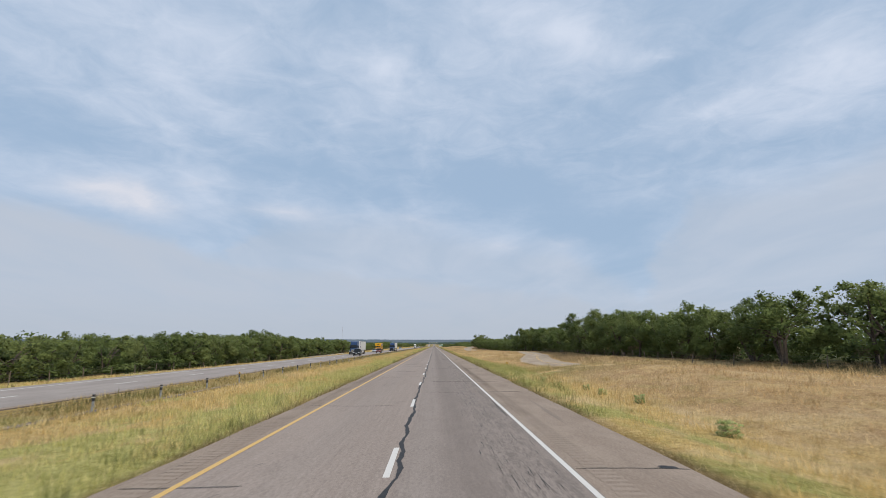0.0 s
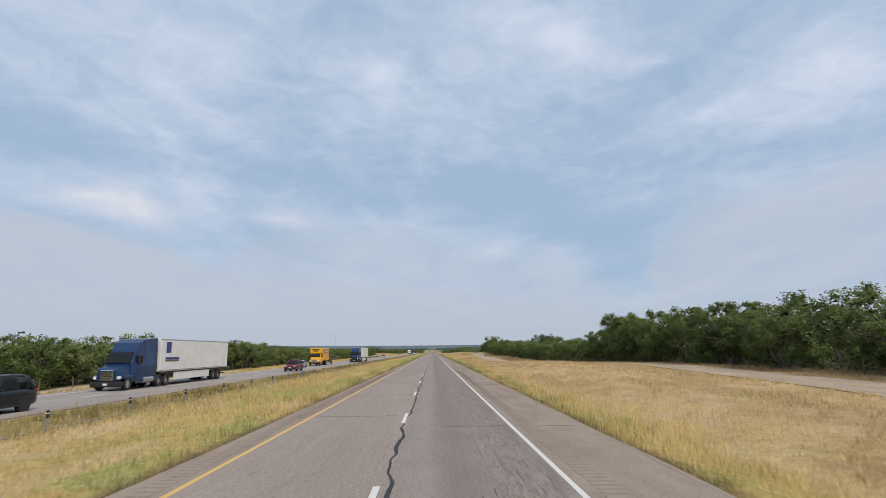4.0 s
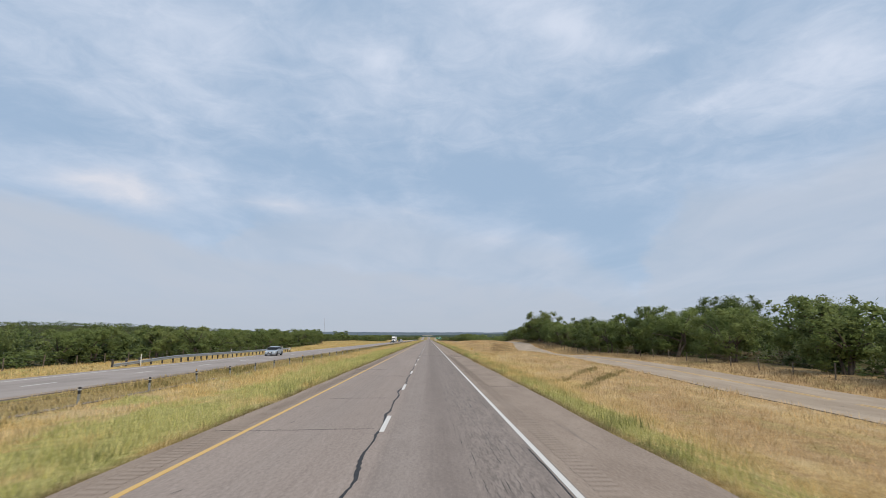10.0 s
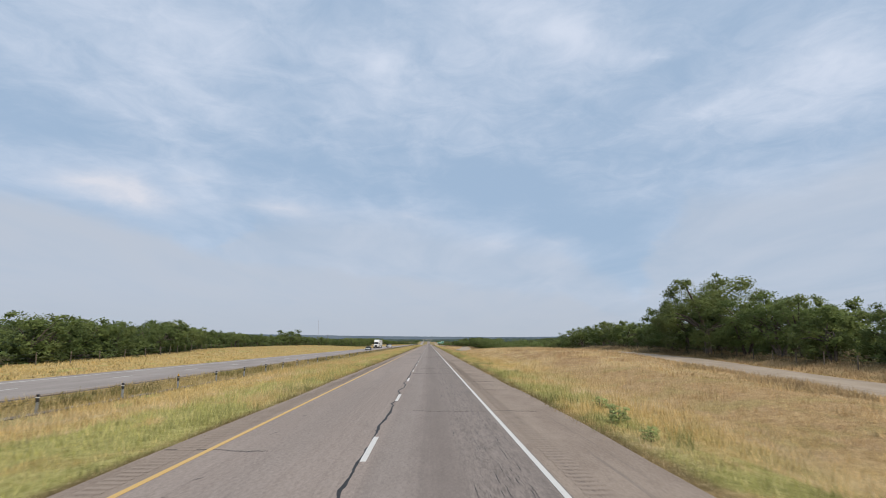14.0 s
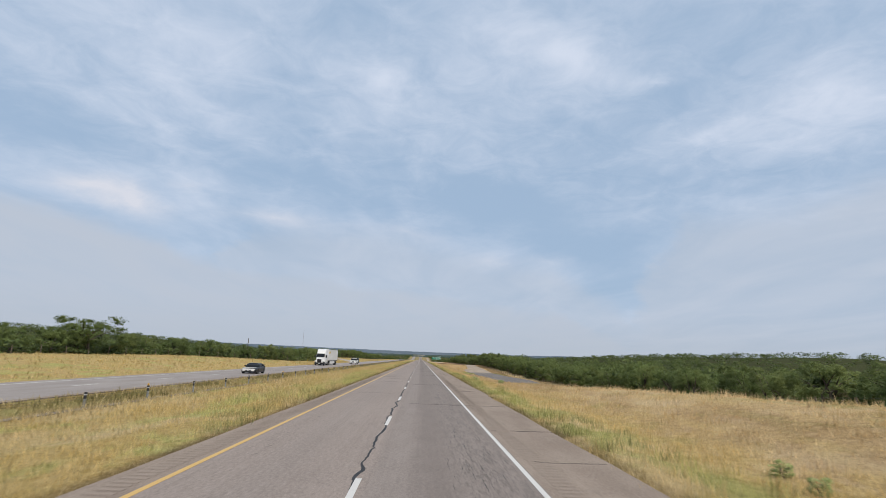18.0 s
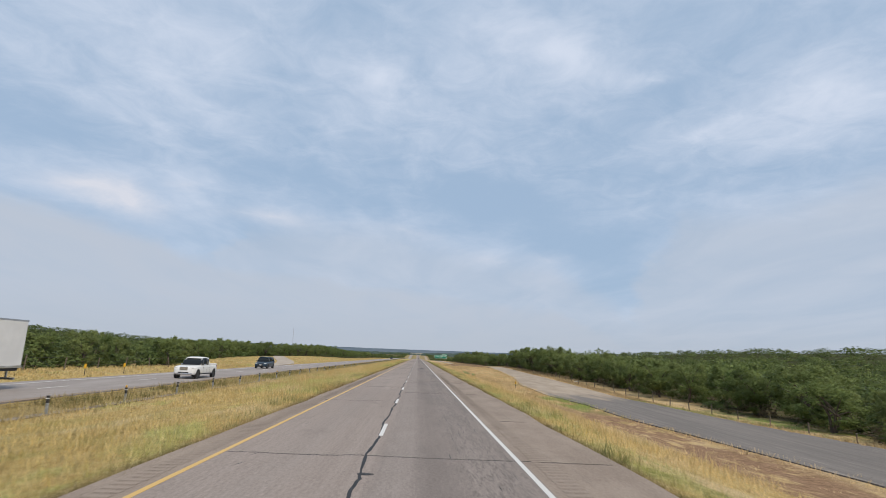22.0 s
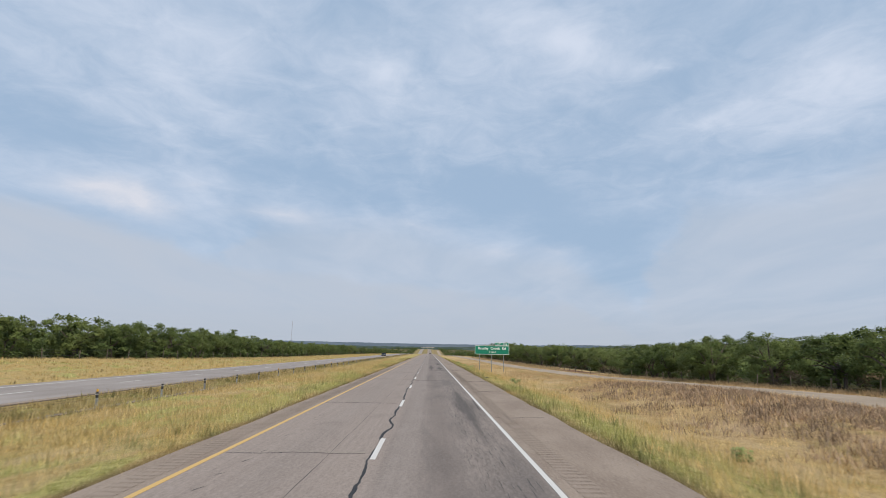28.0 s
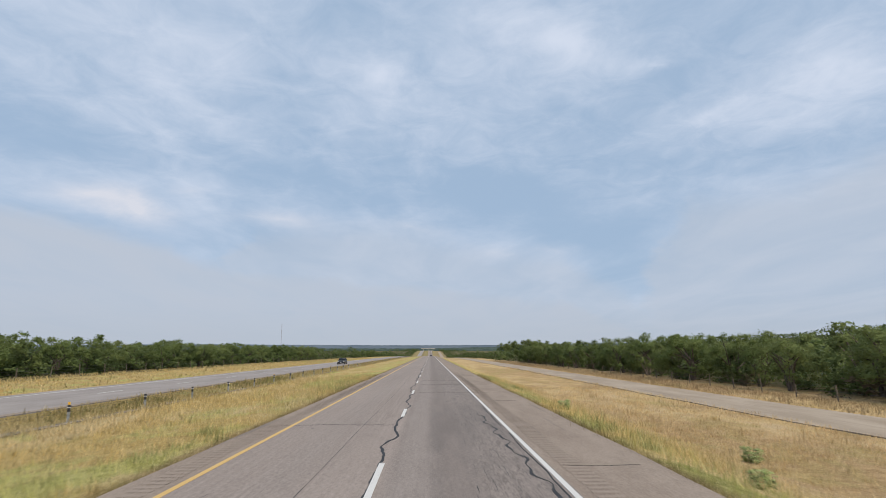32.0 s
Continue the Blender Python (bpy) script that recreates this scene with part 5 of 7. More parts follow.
tufts("verge_tussocks", 700, lambda q, y: np.where(q.rand(len(y)) < 0.45, ROAD_L - 1.0 - 8.0 * q.uniform(0, 1, len(y)), ROAD_R + 1.2 + 11.0 * q.uniform(0, 1, len(y))), -4, 1065,
      lambda q, x, y: q.uniform(0.22, 0.42, len(x)), 0.009, 32, M_BLADE, 40, "straw tussocks dotted over the dry verges",
      keep=lambda x, y, q: (x < tab(FRONT, y, 1) - 1) & (drift(x * 0.7, y, 0.23) > 0.45), loose=0.28)
def track(x, y):
    """Distance from the nearer of two wheel tracks that cross the verge."""
    d = (x - 10.5) - (y - 355.5) * 0.58
    return np.minimum(np.abs(d), np.abs(d - 3.4))


tufts("track_weeds", 2600, lambda q, y: q.uniform(8.5, 21.0, len(y)), 352, 369,
      lambda q, x, y: q.uniform(0.18, 0.4, len(x)), 0.009, 34, M_BLADE_OLIVE, 8, "olive weeds in two wheel tracks across the verge",
      keep=lambda x, y, q: (track(x, y) < 0.45) & (x < tab(FRONT, y, 1) - 0.5))
tufts("brow_grass", 900, lambda q, y: tab(FRONT, y, 1) - 1.2 - 5.5 * q.uniform(0, 1, len(y)) ** 0.8, 426, 480,
      lambda q, x, y: q.uniform(0.25, 0.5, len(x)), 0.009, 36, M_BLADE_DRY, 16, "brown grass clumps on the brow above the frontage road",
      keep=lambda x, y, q: drift(x * 0.8, y, 0.3) > 0.45, loose=0.3)
tufts("frontage_edge_grass", 15000, lambda q, y: np.where(q.rand(len(y)) < 0.5, tab(FRONT, y, 1) + 0.25 - 1.1 * q.uniform(0, 1, len(y)) ** 1.3, tab(FRONT, y, 2) - 0.2 + 1.0 * q.uniform(0, 1, len(y)) ** 1.3), 0, 1150,
      lambda q, x, y: q.uniform(0.12, 0.36, len(x)), 0.008, 37, M_BLADE, 6, "ragged grass over the edges of the frontage road")
M_DEAD = plain("dead_weed_stems", (0.52, 0.375, 0.25), 0.95, 0, 0.3, 0.7)
tufts("dead_weeds", 5200, lambda q, y: 11.0 + 16.0 * q.uniform(0, 1, len(y)) ** 0.8, 886, 924,
      lambda q, x, y: q.uniform(0.2, 0.5, len(x)), 0.010, 33, M_DEAD, 7, "patch of dead red-brown weeds on the roadside slope",
      keep=lambda x, y, q: (x < tab(FRONT, y, 1) - 1) & (x > 11.5 + 1.6 * np.sin(y * 0.9) + np.abs(y - 904) * 0.12) & (drift(x, y, 0.35) + 0.5 * q.rand(len(x)) > 0.42))


# ---- brush at the foot of the woods, and green weeds on the verge ----
def brush(name, spots, count, size, mat, label):
    ob = woods(name, spots, count, size, mat, label)
    ob["category"] = "brush"
    return ob


M_DRYBRUSH = leaf_mat("dry_brush_leaves", (0.13, 0.10, 0.06), (0.24, 0.19, 0.12), (0.19, 0.175, 0.085), 0.0)
sp, dry = [], []
for y in np.arange(10, 1240, 1.9):
    xf = max(37.0, float(tab(FRONT, y, 2)) + 5.0 + 3.5 * float(np.interp(y, [600, 640, 800, 830], [0, 1, 1, 0]))) + rng.uniform(1.5, 8.0)
    one = (xf, y, float(land(xf, y)) - 0.2, rng.uniform(0.9, 2.6), rng.uniform(2.4, 4.0))
    (dry if rng.rand() < 0.4 else sp).append(one)
    xl = float(tab(LEFT_TREES_X, y)) + rng.uniform(-4.5, 0.9)
    sp.append((xl, y, float(land(xl, y)) - 0.2, rng.uniform(1.2, 2.8), rng.uniform(2.6, 4.4)))
brush("woodland_brush", sp, 155, 0.075, M_LEAF, "dense green brush at the foot of the woods")
brush("dry_brush", dry, 170, 0.06, M_DRYBRUSH, "grey-brown dry brush between the trunks of the woods")

M_WEED = leaf_mat("weed_leaves", (0.33, 0.41, 0.15), (0.54, 0.60, 0.26), (0.47, 0.54, 0.25), 0.0)
WEEDS = [(10.2, 34, 0.5), (10.2, 31, 0.5), (10.9, 27.1, 0.6), (8.8, 40.5, 0.5), (9.8, 17.1, 0.75), (7.5, 456.0, 0.75), (7.2, 452.5, 0.5), (8.3, 460.3, 0.6), (10.1, 575.3, 0.55), (10.6, 577.4, 0.55),
         (7.7, 646.1, 0.55), (9.1, 645.2, 0.75), (9.3, 642.3, 0.7), (13.3, 647.5, 0.6), (13.0, 643.8, 0.8), (11.2, 807.1, 0.85), (11.5, 803.4, 0.75), (12.6, 802.9, 0.6), (12.4, 801.6, 0.6), (10.5, 892.3, 0.6),
         (9.8, 932.5, 0.6), (11, 936, 0.5), (9.4, 928, 0.45), (10.6, 950, 0.5), (9.2, 1001, 0.6), (10.2, 996, 0.7), (8.2, 1007.9, 0.8), (12.6, 1021, 0.75), (7.8, 1028.6, 0.7), (8.6, 1013.6, 0.6)]
weed_proto = None
for x, y, h in WEEDS:
    if weed_proto is None:
        rw = np.random.RandomState(4)
        weed_proto = new("roadside_weed")
        bm = bmesh.new()
        cs = []
        for i in range(11):
            a = i * 2.4
            reach = 0.16 + 0.34 * ((i * 0.618) % 1.0)
            tip = (reach * math.cos(a), reach * math.sin(a), 0.95 - 0.75 * reach + 0.12 * rw.rand())
            rod(bm, (0, 0, -0.05), tip, 0.012, 0.005, 5)
            cs += [tip, (tip[0] * 0.8, tip[1] * 0.8, tip[2] * 0.66), (tip[0] * 1.05, tip[1] * 1.05, tip[2] * 0.36), (tip[0] * 0.7, tip[1] * 0.7, 0.14)]
        part("stems", bm, M_BARK, weed_proto)
        v, f, sh = leaves(np.array(cs), rw.uniform(0.10, 0.19, len(cs)), 1300, 0.038, rw, 0.1)
        v[:, 2] = np.maximum(v[:, 2], 0.02)
        mesh_object("foliage", v, f, M_WEED, weed_proto, shade=sh)
        tagged(weed_proto, "grey-green bushy weed standing in dry roadside grass", "weed", "roadside weeds")
        c = weed_proto
    else:
        c = copy_thing(weed_proto, Matrix.Identity(4))
    c.matrix_basis = Matrix.LocRotScale((x, y, float(land(x, y))), Euler((0, 0, rng.uniform(0, 6))), (h * 1.0, h * 1.0, h * 0.72))

# ---- cable barrier on the median ----
barrier = new("cable_barrier")
tagged(barrier, "low steel cable barrier with black-sleeved posts on the median", "barrier")
M_SLEEVE = plain("black_sleeve", (0.03, 0.03, 0.032), 0.55)
M_STRIP = plain("mow_strip_concrete", (0.30, 0.24, 0.165), 0.9, 0, 0.3, 2)


def shared(name, build, mat):
    bm = bmesh.new()
    build(bm)
    me = bpy.data.meshes.new(name)
    bm.to_mesh(me)
    bm.free()
    me.materials.append(mat)
    return me


def post_shape(bm):
    box(bm, 0, 0, 0.28, 0.085, 0.06, 0.86, 0.008)
    box(bm, 0.03, 0.045, 0.28, 0.018, 0.05, 0.84)


me_bpost = shared("post", post_shape, M_GALV)
me_sleeve = shared("sleeve", lambda bm: (box(bm, 0, 0.01, 0.60, 0.105, 0.10, 0.30, 0.012)), M_SLEEVE)
me_band = shared("reflector_band", lambda bm: (box(bm, 0, 0.01, 0.63, 0.112, 0.108, 0.035)), M_REFLECT)
me_cap = shared("yellow_reflector", lambda bm: (box(bm, 0, 0.0, 0.80, 0.09, 0.04, 0.12, 0.01)), M_YPLASTIC)
k = 0
y = 307.13 - 6.134 * 49
while y < 1420:
    x = -14.1 + rng.normal(0, 0.03)
    p = new("post", me_bpost)
    p.parent = barrier
    p.location = (x, y, float(land(-14.1, y)))
    p.rotation_euler = (rng.normal(0, 0.02), rng.normal(0, 0.025), rng.normal(0, 0.1))
    for nm, me in (("sleeve", me_sleeve), ("reflector_band", me_band)):
        s = new(nm, me)
        s.parent = p
    if k % 5 == 1:
        s = new("yellow_reflector", me_cap)
        s.parent = p
    y += 6.134
    k += 1
ysb = np.arange(6, 1420, 3.067)
for hz in (0.45, 0.55, 0.66):
    zz = land(np.full(len(ysb), -14.1), ysb) + hz
    V = np.concatenate([np.stack([np.full(len(ysb), -14.1 + a), ysb, zz + b], 1) for a, b in ((-0.003, 0), (0, 0.003), (0.003, 0), (0, -0.003))])
    m = len(ysb)
    F = [(i + j * m, i + 1 + j * m, i + 1 + ((j + 1) % 4) * m, i + ((j + 1) % 4) * m) for j in range(4) for i in range(m - 1)]
    mesh_object("cable", V, F, M_POST, barrier)
yss = np.arange(0, 1400, 3.0)
tagged(ribbon("mow_strip", yss, -14.34 + edge_wobble(yss, 9, 0.12), -13.86 + edge_wobble(yss, 10, 0.12), land(np.full(len(yss), -14.1), yss) + 0.02, 0.2, M_STRIP),
       "pale concrete mow strip under the cable barrier", "strip", kind="structure")

# ---- wire fences along the woods ----
me_wpost = shared("post", lambda bm: rod(bm, (0, 0, -0.3), (0, 0, 1.25), 0.065, 0.055, 7), M_WOOD_POST)


def wire_fence(xfun, y0, y1, step, label):
    f = new("wire_fence")
    tagged(f, label, "fence")
    ys = np.arange(y0, y1, step)
    xs = np.array([xfun(v) for v in ys])
    zs = land(xs, ys)
    for x, y, z in zip(xs, ys, zs):
        p = new("post", me_wpost)
        p.parent = f
        p.location = (x, y, z)
        p.rotation_euler = (rng.normal(0, 0.05), rng.normal(0, 0.06), rng.uniform(0, 6))
        p.scale = (1, 1, rng.uniform(0.85, 1.12))
    for hz in (0.4, 0.75, 1.1):
        V = np.concatenate([np.stack([xs + a, ys, zs + hz + b], 1) for a, b in ((-0.006, 0), (0.006, 0), (0, 0.01))])
        m = len(ys)
        F = [(i + j * m, i + 1 + j * m, i + 1 + ((j + 1) % 3) * m, i + ((j + 1) % 3) * m) for j in range(3) for i in range(m - 1)]
        mesh_object("wire", V, F, M_POST, f)


wire_fence(lambda y: max(33.8, float(tab(FRONT, y, 2)) + 3.6), 20, 1240, 5.1, "leaning wooden fence posts with wire beside the frontage road")
wire_fence(lambda y: float(tab(LEFT_TREES_X, y)) + 2.6, 20, 780, 5.4, "wooden fence posts with wire below the far woods")
wire_fence(lambda y: float(tab(LEFT_TREES_X, y)) + 2.6, 905, 1240, 5.4, "wooden fence posts with wire below the far woods")

# ---- guard rail by the opposite carriageway ----
rail = new("guard_rail")
tagged(rail, "galvanised corrugated guard rail on short posts", "guard rail")
prof = [(0.0, 0.42), (0.05, 0.46), (0.05, 0.52), (0.0, 0.575), (0.05, 0.63), (0.05, 0.69), (0.0, 0.73)]
ysg = np.arange(368, 432, 1.9)
flare = np.where(ysg < 378, (378 - ysg) * 0.16, 0)
V, F = [], []
for i, yv in enumerate(ysg):
    zb = float(land(-28.2 - flare[i], yv))
    for px_, pz_ in prof:
        V.append((-28.0 - flare[i] + px_, yv, zb + pz_ + 0.12 - 0.32 * flare[i]))
    if i:
        a, b = (i - 1) * 7, i * 7
        F += [(a + j, a + j + 1, b + j + 1, b + j) for j in range(6)]
ob = mesh_object("rail", V, F, M_GALV, rail)
sol = ob.modifiers.new("thickness", "SOLIDIFY")
sol.thickness = 0.012
me_gp = shared("post", lambda bm: box(bm, 0, 0, 0.30, 0.15, 0.15, 0.96, 0.01), M_POST)
for i in range(0, len(ysg)):
    p = new("post", me_gp)
    p.parent = rail
    p.location = (-28.1 - flare[i], ysg[i], float(land(-28.2, ysg[i])))
part("end_terminal", box(bmesh.new(), -28.0, 429.6, float(land(-28.2, 429.6)) + 0.62, 0.42, 0.5, 0.46, 0.03), M_REFLECT, rail, "pale square end terminal")
me_del = shared("delineator", lambda bm: box(bm, 0, 0, 0.55, 0.10, 0.04, 1.3, 0.01), M_REFLECT)
for y in (371, 397, 426):
    d = new("white_delineator_post", me_del)
    d.location = (-28.5, y, float(land(-28.5, y)))
    tagged(d, "slim white marker post behind the guard rail", "marker post", "white marker posts")


# ---- yellow markers on the right verge ----
def marker(x, y, h=0.95):
    z = float(land(x, y))
    t = new("roadside_marker")
    bm = bmesh.new()
    box(bm, 0, 0, h * 0.36, 0.05, 0.03, h * 0.86, 0.006)
    part("post", bm, M_POST, t)
    bm = bmesh.new()
    box(bm, 0, -0.02, h * 0.84, 0.20, 0.03, h * 0.38, 0.012)
    part("reflector", bm, M_YPLASTIC, t, "yellow reflector plate")
    t.location = (x, y, z)
    tagged(t, "yellow reflector plate on a thin dark roadside post", "marker post", "yellow markers")


for x, y in ((12.7, 90.1), (13.8, 323.9), (11.2, 440.8), (15.4, 769.1)):
    marker(x, y)
for x, y in ((-27.9, 738.0), (-27.9, 744.5), (-29.5, 716.0)):
    marker(x, y, 1.05)


plant(3, -53.5, 655.5, 7.4, 1.9)


# ---- road sign ----
def letters(body, size, x, z, y, mat, parent, spacing=1.0):
    cu = bpy.data.curves.new("lettering", "FONT")
    cu.body, cu.size, cu.align_x, cu.align_y = body, size, "CENTER", "CENTER"
    cu.extrude, cu.offset, cu.space_character = 0.004, size * 0.014, spacing
    ob = new("lettering", cu)
    dep = bpy.context.evaluated_depsgraph_get()
    me = bpy.data.meshes.new_from_object(ob.evaluated_get(dep))
    bpy.data.objects.remove(ob)
    me.materials.append(mat)
    ob = new("lettering", me)
    ob.parent = parent
    ob.matrix_local = pose(x, y, z, 90, 0, 0)
    return ob


M_SIGN = plain("green_sign_sheet", (0.0, 0.20, 0.125), 0.4, 0, 0.06, 2)
M_SIGNWHITE = plain("white_sign_sheet", (0.86, 0.86, 0.84), 0.4, 0, 0.03, 2)


def rounded_plate(bm, cx, cz, w, h, rad, y0, y1):
    ring = []
    for k, (sx, sz) in enumerate(((1, 1), (-1, 1), (-1, -1), (1, -1))):
        for i in range(6):
            a = radians(90 * k + 18 * i)
            ring.append((cx + sx * (w / 2 - rad) + rad * math.cos(a), cz + sz * (h / 2 - rad) + rad * math.sin(a)))
    fr = [bm.verts.new((x, y0, z)) for x, z in ring]
    bk = [bm.verts.new((x, y1, z)) for x, z in ring]
    bm.faces.new(fr)
    bm.faces.new(list(reversed(bk)))
    for i in range(len(ring)):
        j = (i + 1) % len(ring)
        bm.faces.new((fr[j], fr[i], bk[i], bk[j]))
    bmesh.ops.recalc_face_normals(bm, faces=bm.faces[:])


sign = new("exit_sign")
tagged(sign, "large green motorway exit sign with white lettering on three posts", "road sign")
sign.location = (12.88, 978.7, 0)
for w, h, z, lx in ((6.4, 1.62, 2.82, 0.0), (2.62, 0.56, 3.96, 1.85)):
    bm = bmesh.new()
    box(bm, lx, 0.03, z, w, 0.03, h)
    board = part("board" if w > 3 else "exit_tab", bm, M_SIGN, sign)
    bm = bmesh.new()
    rounded_plate(bm, lx, z, w - 0.02, h - 0.02, 0.16 if w > 3 else 0.1, 0.006, 0.014)
    part("border", bm, M_SIGNWHITE, board, "white rounded border")
    bm = bmesh.new()
    rounded_plate(bm, lx, z, w - 0.13, h - 0.13, 0.12 if w > 3 else 0.07, 0.0, 0.008)
    part("face", bm, M_SIGN, board)
letters("Brushy  Creek  Rd", 0.66, 0.0, 3.12, -0.005, M_SIGNWHITE, sign, 1.04)
letters("1", 0.56, -0.42, 2.42, -0.005, M_SIGNWHITE, sign)
letters("MILE", 0.40, 0.33, 2.42, -0.005, M_SIGNWHITE, sign, 1.05)
letters("EXIT", 0.34, 1.25, 3.96, -0.005, M_SIGNWHITE, sign, 1.05)
letters("316", 0.46, 2.42, 3.96, -0.005, M_SIGNWHITE, sign, 1.05)
for lx in (-2.3, -0.1, 2.15):
    zb = float(land(12.88 + lx, 978.8)) - 0.3
    bm = bmesh.new()
    box(bm, lx, 0.12, (2.0 + zb) / 2 + 0.75, 0.10, 0.012, 3.5 - zb)
    box(bm, lx - 0.044, 0.12, (2.0 + zb) / 2 + 0.75, 0.012, 0.14, 3.5 - zb)
    box(bm, lx + 0.044, 0.12, (2.0 + zb) / 2 + 0.75, 0.012, 0.14, 3.5 - zb)
    part("post", bm, M_GALV, sign)

# ---- utility pole, mast, overpass ----
pole = new("utility_pole")
tagged(pole, "weathered wooden utility pole with a small white box", "pole")
pole.location = (-54.0, 741.4, float(land(-54, 741.4)))
part("shaft", rod(bmesh.new(), (0, 0, -0.5), (0.15, 0, 6.6), 0.14, 0.10, 9), M_WOOD_POST, pole)
part("meter_box", box(bmesh.new(), 0, -0.17, 1.3, 0.32, 0.16, 0.45, 0.02), M_REFLECT, pole, "small white meter box")

mast = new("radio_mast")
tagged(mast, "thin red and white lattice radio mast beyond the woods", "mast")
mast.location = (-437, 2635, float(land(-437, 2635)))
M_MAST = plain("mast_steel", (0.35, 0.33, 0.34), 0.6)
bm = bmesh.new()
for a in (0, 2.09, 4.19):
    rod(bm, (0.6 * math.cos(a), 0.6 * math.sin(a), 0), (0.6 * math.cos(a), 0.6 * math.sin(a), 84), 0.16, 0.16, 5)
part("lattice_legs", bm, M_MAST, mast)
bm = bmesh.new()
for i in range(28):
    a = (0, 2.09, 4.19)[i % 3]
    b = (0, 2.09, 4.19)[(i + 1) % 3]
    rod(bm, (0.6 * math.cos(a), 0.6 * math.sin(a), i * 3), (0.6 * math.cos(b), 0.6 * math.sin(b), i * 3 + 3), 0.1, 0.1, 4)
part("bracing", bm, M_MAST, mast)

M_CONC = plain("bridge_concrete", (0.50, 0.47, 0.43), 0.85, 0, 0.15, 0.5)
bridge = new("overpass")
tagged(bridge, "pale concrete road overpass far along the highway", "overpass")
bz = float(grade(2850))
bridge.location = (-6, 2850, bz)
part("deck", box(bmesh.new(), 0, 0, 5.9, 48, 11, 1.1, 0.1), M_CONC, bridge)
part("parapet", box(bmesh.new(), 0, -5.4, 6.85, 48, 0.3, 0.9), M_CONC, bridge)
part("parapet", box(bmesh.new(), 0, 5.4, 6.85, 48, 0.3, 0.9), M_CONC, bridge)
for px_ in (-16, 0, 16):
    part("pier", box(bmesh.new(), px_, 0, 2.4, 1.1, 8, 6.0, 0.1), M_CONC, bridge)

# ---- litter and tyre scraps ----
M_RUBBER = plain("rubber", (0.022, 0.022, 0.023), 0.75, 0, 0.2, 12)
for x, y, s in ((6.75, 794.5, 0.34), (6.6, 260.0, 0.36), (6.9, 930.0, 0.3)):
    bm = bmesh.new()
    n = 9
    for i in range(n):
        a = -0.5 + 1.0 * i / (n - 1)
        for zz in (0, 0.06):
            for w in (-0.5, 0.5):
                bm.verts.new((math.sin(a) * (s + zz), w * s * (1 + 0.2 * math.sin(i * 2.1)), (math.cos(a) - 0.86) * (s + zz) * 1.1 + 0.03))
    bm.verts.ensure_lookup_table()
    for i in range(n - 1):
        p, q = i * 4, i * 4 + 4
        for a, b in ((0, 1), (1, 3), (3, 2), (2, 0)):
            bm.faces.new([bm.verts[v] for v in (p + a, p + b, q + b, q + a)])
    ob = part("tyre_scrap", bm, M_RUBBER)
    ob.matrix_basis = pose(x, y, float(land(x, y)) + 0.05, 0, 0, rng.uniform(0, 180))
    tagged(ob, "curled black scrap of tyre tread beside the shoulder", "tyre scrap", "tyre scraps")
bm = bmesh.new()
bmesh.ops.create_icosphere(bm, subdivisions=2, radius=0.19)
for v in bm.verts:
    v.co *= 1 + 0.35 * noise.noise(v.co * 9)
    v.co.z *= 0.55
ob = part("plastic_bag", bm, M_REFLECT)
ob.location = (14.5, 209.9, float(land(14.5, 209.9)) + 0.14)
tagged(ob, "crumpled white plastic bag caught in dry grass", "litter", "litter")
# torn white sheet by the fence
bm = bmesh.new()
bmesh.ops.create_grid(bm, x_segments=14, y_segments=6, size=0.5)
for v in bm.verts:
    v.co.y *= 0.5
    v.co.z = 0.14 + 0.16 * noise.noise(v.co * 5.0) + 0.25 * max(0.0, -v.co.x - 0.25)
bmesh.ops.solidify(bm, geom=bm.faces[:], thickness=0.012)
ob = part("plastic_sheet", bm, M_REFLECT)
ob.location = (35.2, 806.9, float(land(35.2, 806.9)) + 0.12)
tagged(ob, "torn white plastic sheet lying in dry grass by the fence", "litter", "litter")


# ---- vehicles ----
def car_paint(name, c, metal=0.0):
    k = Mat(name, 0.28, metal)
    k.color(k.mix(k.step(k.noise(3, 4, vec=k.local()), 0.4, 0.75, 0, 0.3), c, tuple(x * 0.8 + 0.008 for x in c)))
    k.bsdf.inputs["Coat Weight"].default_value = 0.15
    k.bsdf.inputs["Specular IOR Level"].default_value = 0.3
    return k.mat


def glass_dark():
    k = Mat("tinted_glass", 0.12)
    k.color((0.018, 0.022, 0.026))
    k.bsdf.inputs["Specular IOR Level"].default_value = 0.10
    return k.mat


M_GLASS = glass_dark()
M_CHROME = plain("chrome", (0.72, 0.72, 0.73), 0.18, 1.0, 0.05)
M_BLACK = plain("black_trim", (0.02, 0.02, 0.021), 0.5)
M_LAMP = plain("headlamp_lens", (0.78, 0.78, 0.76), 0.12, 0.1, 0.05)
M_RED = plain("red_lens", (0.35, 0.02, 0.02), 0.25)
M_TRAILER = plain("white_trailer_sheet", (0.74, 0.73, 0.71), 0.45, 0.05, 0.05, 0.8)
M_ALU = plain("aluminium_wheel", (0.62, 0.62, 0.62), 0.3, 0.9, 0.08)
M_PLATE = plain("plate", (0.7, 0.7, 0.68), 0.5)


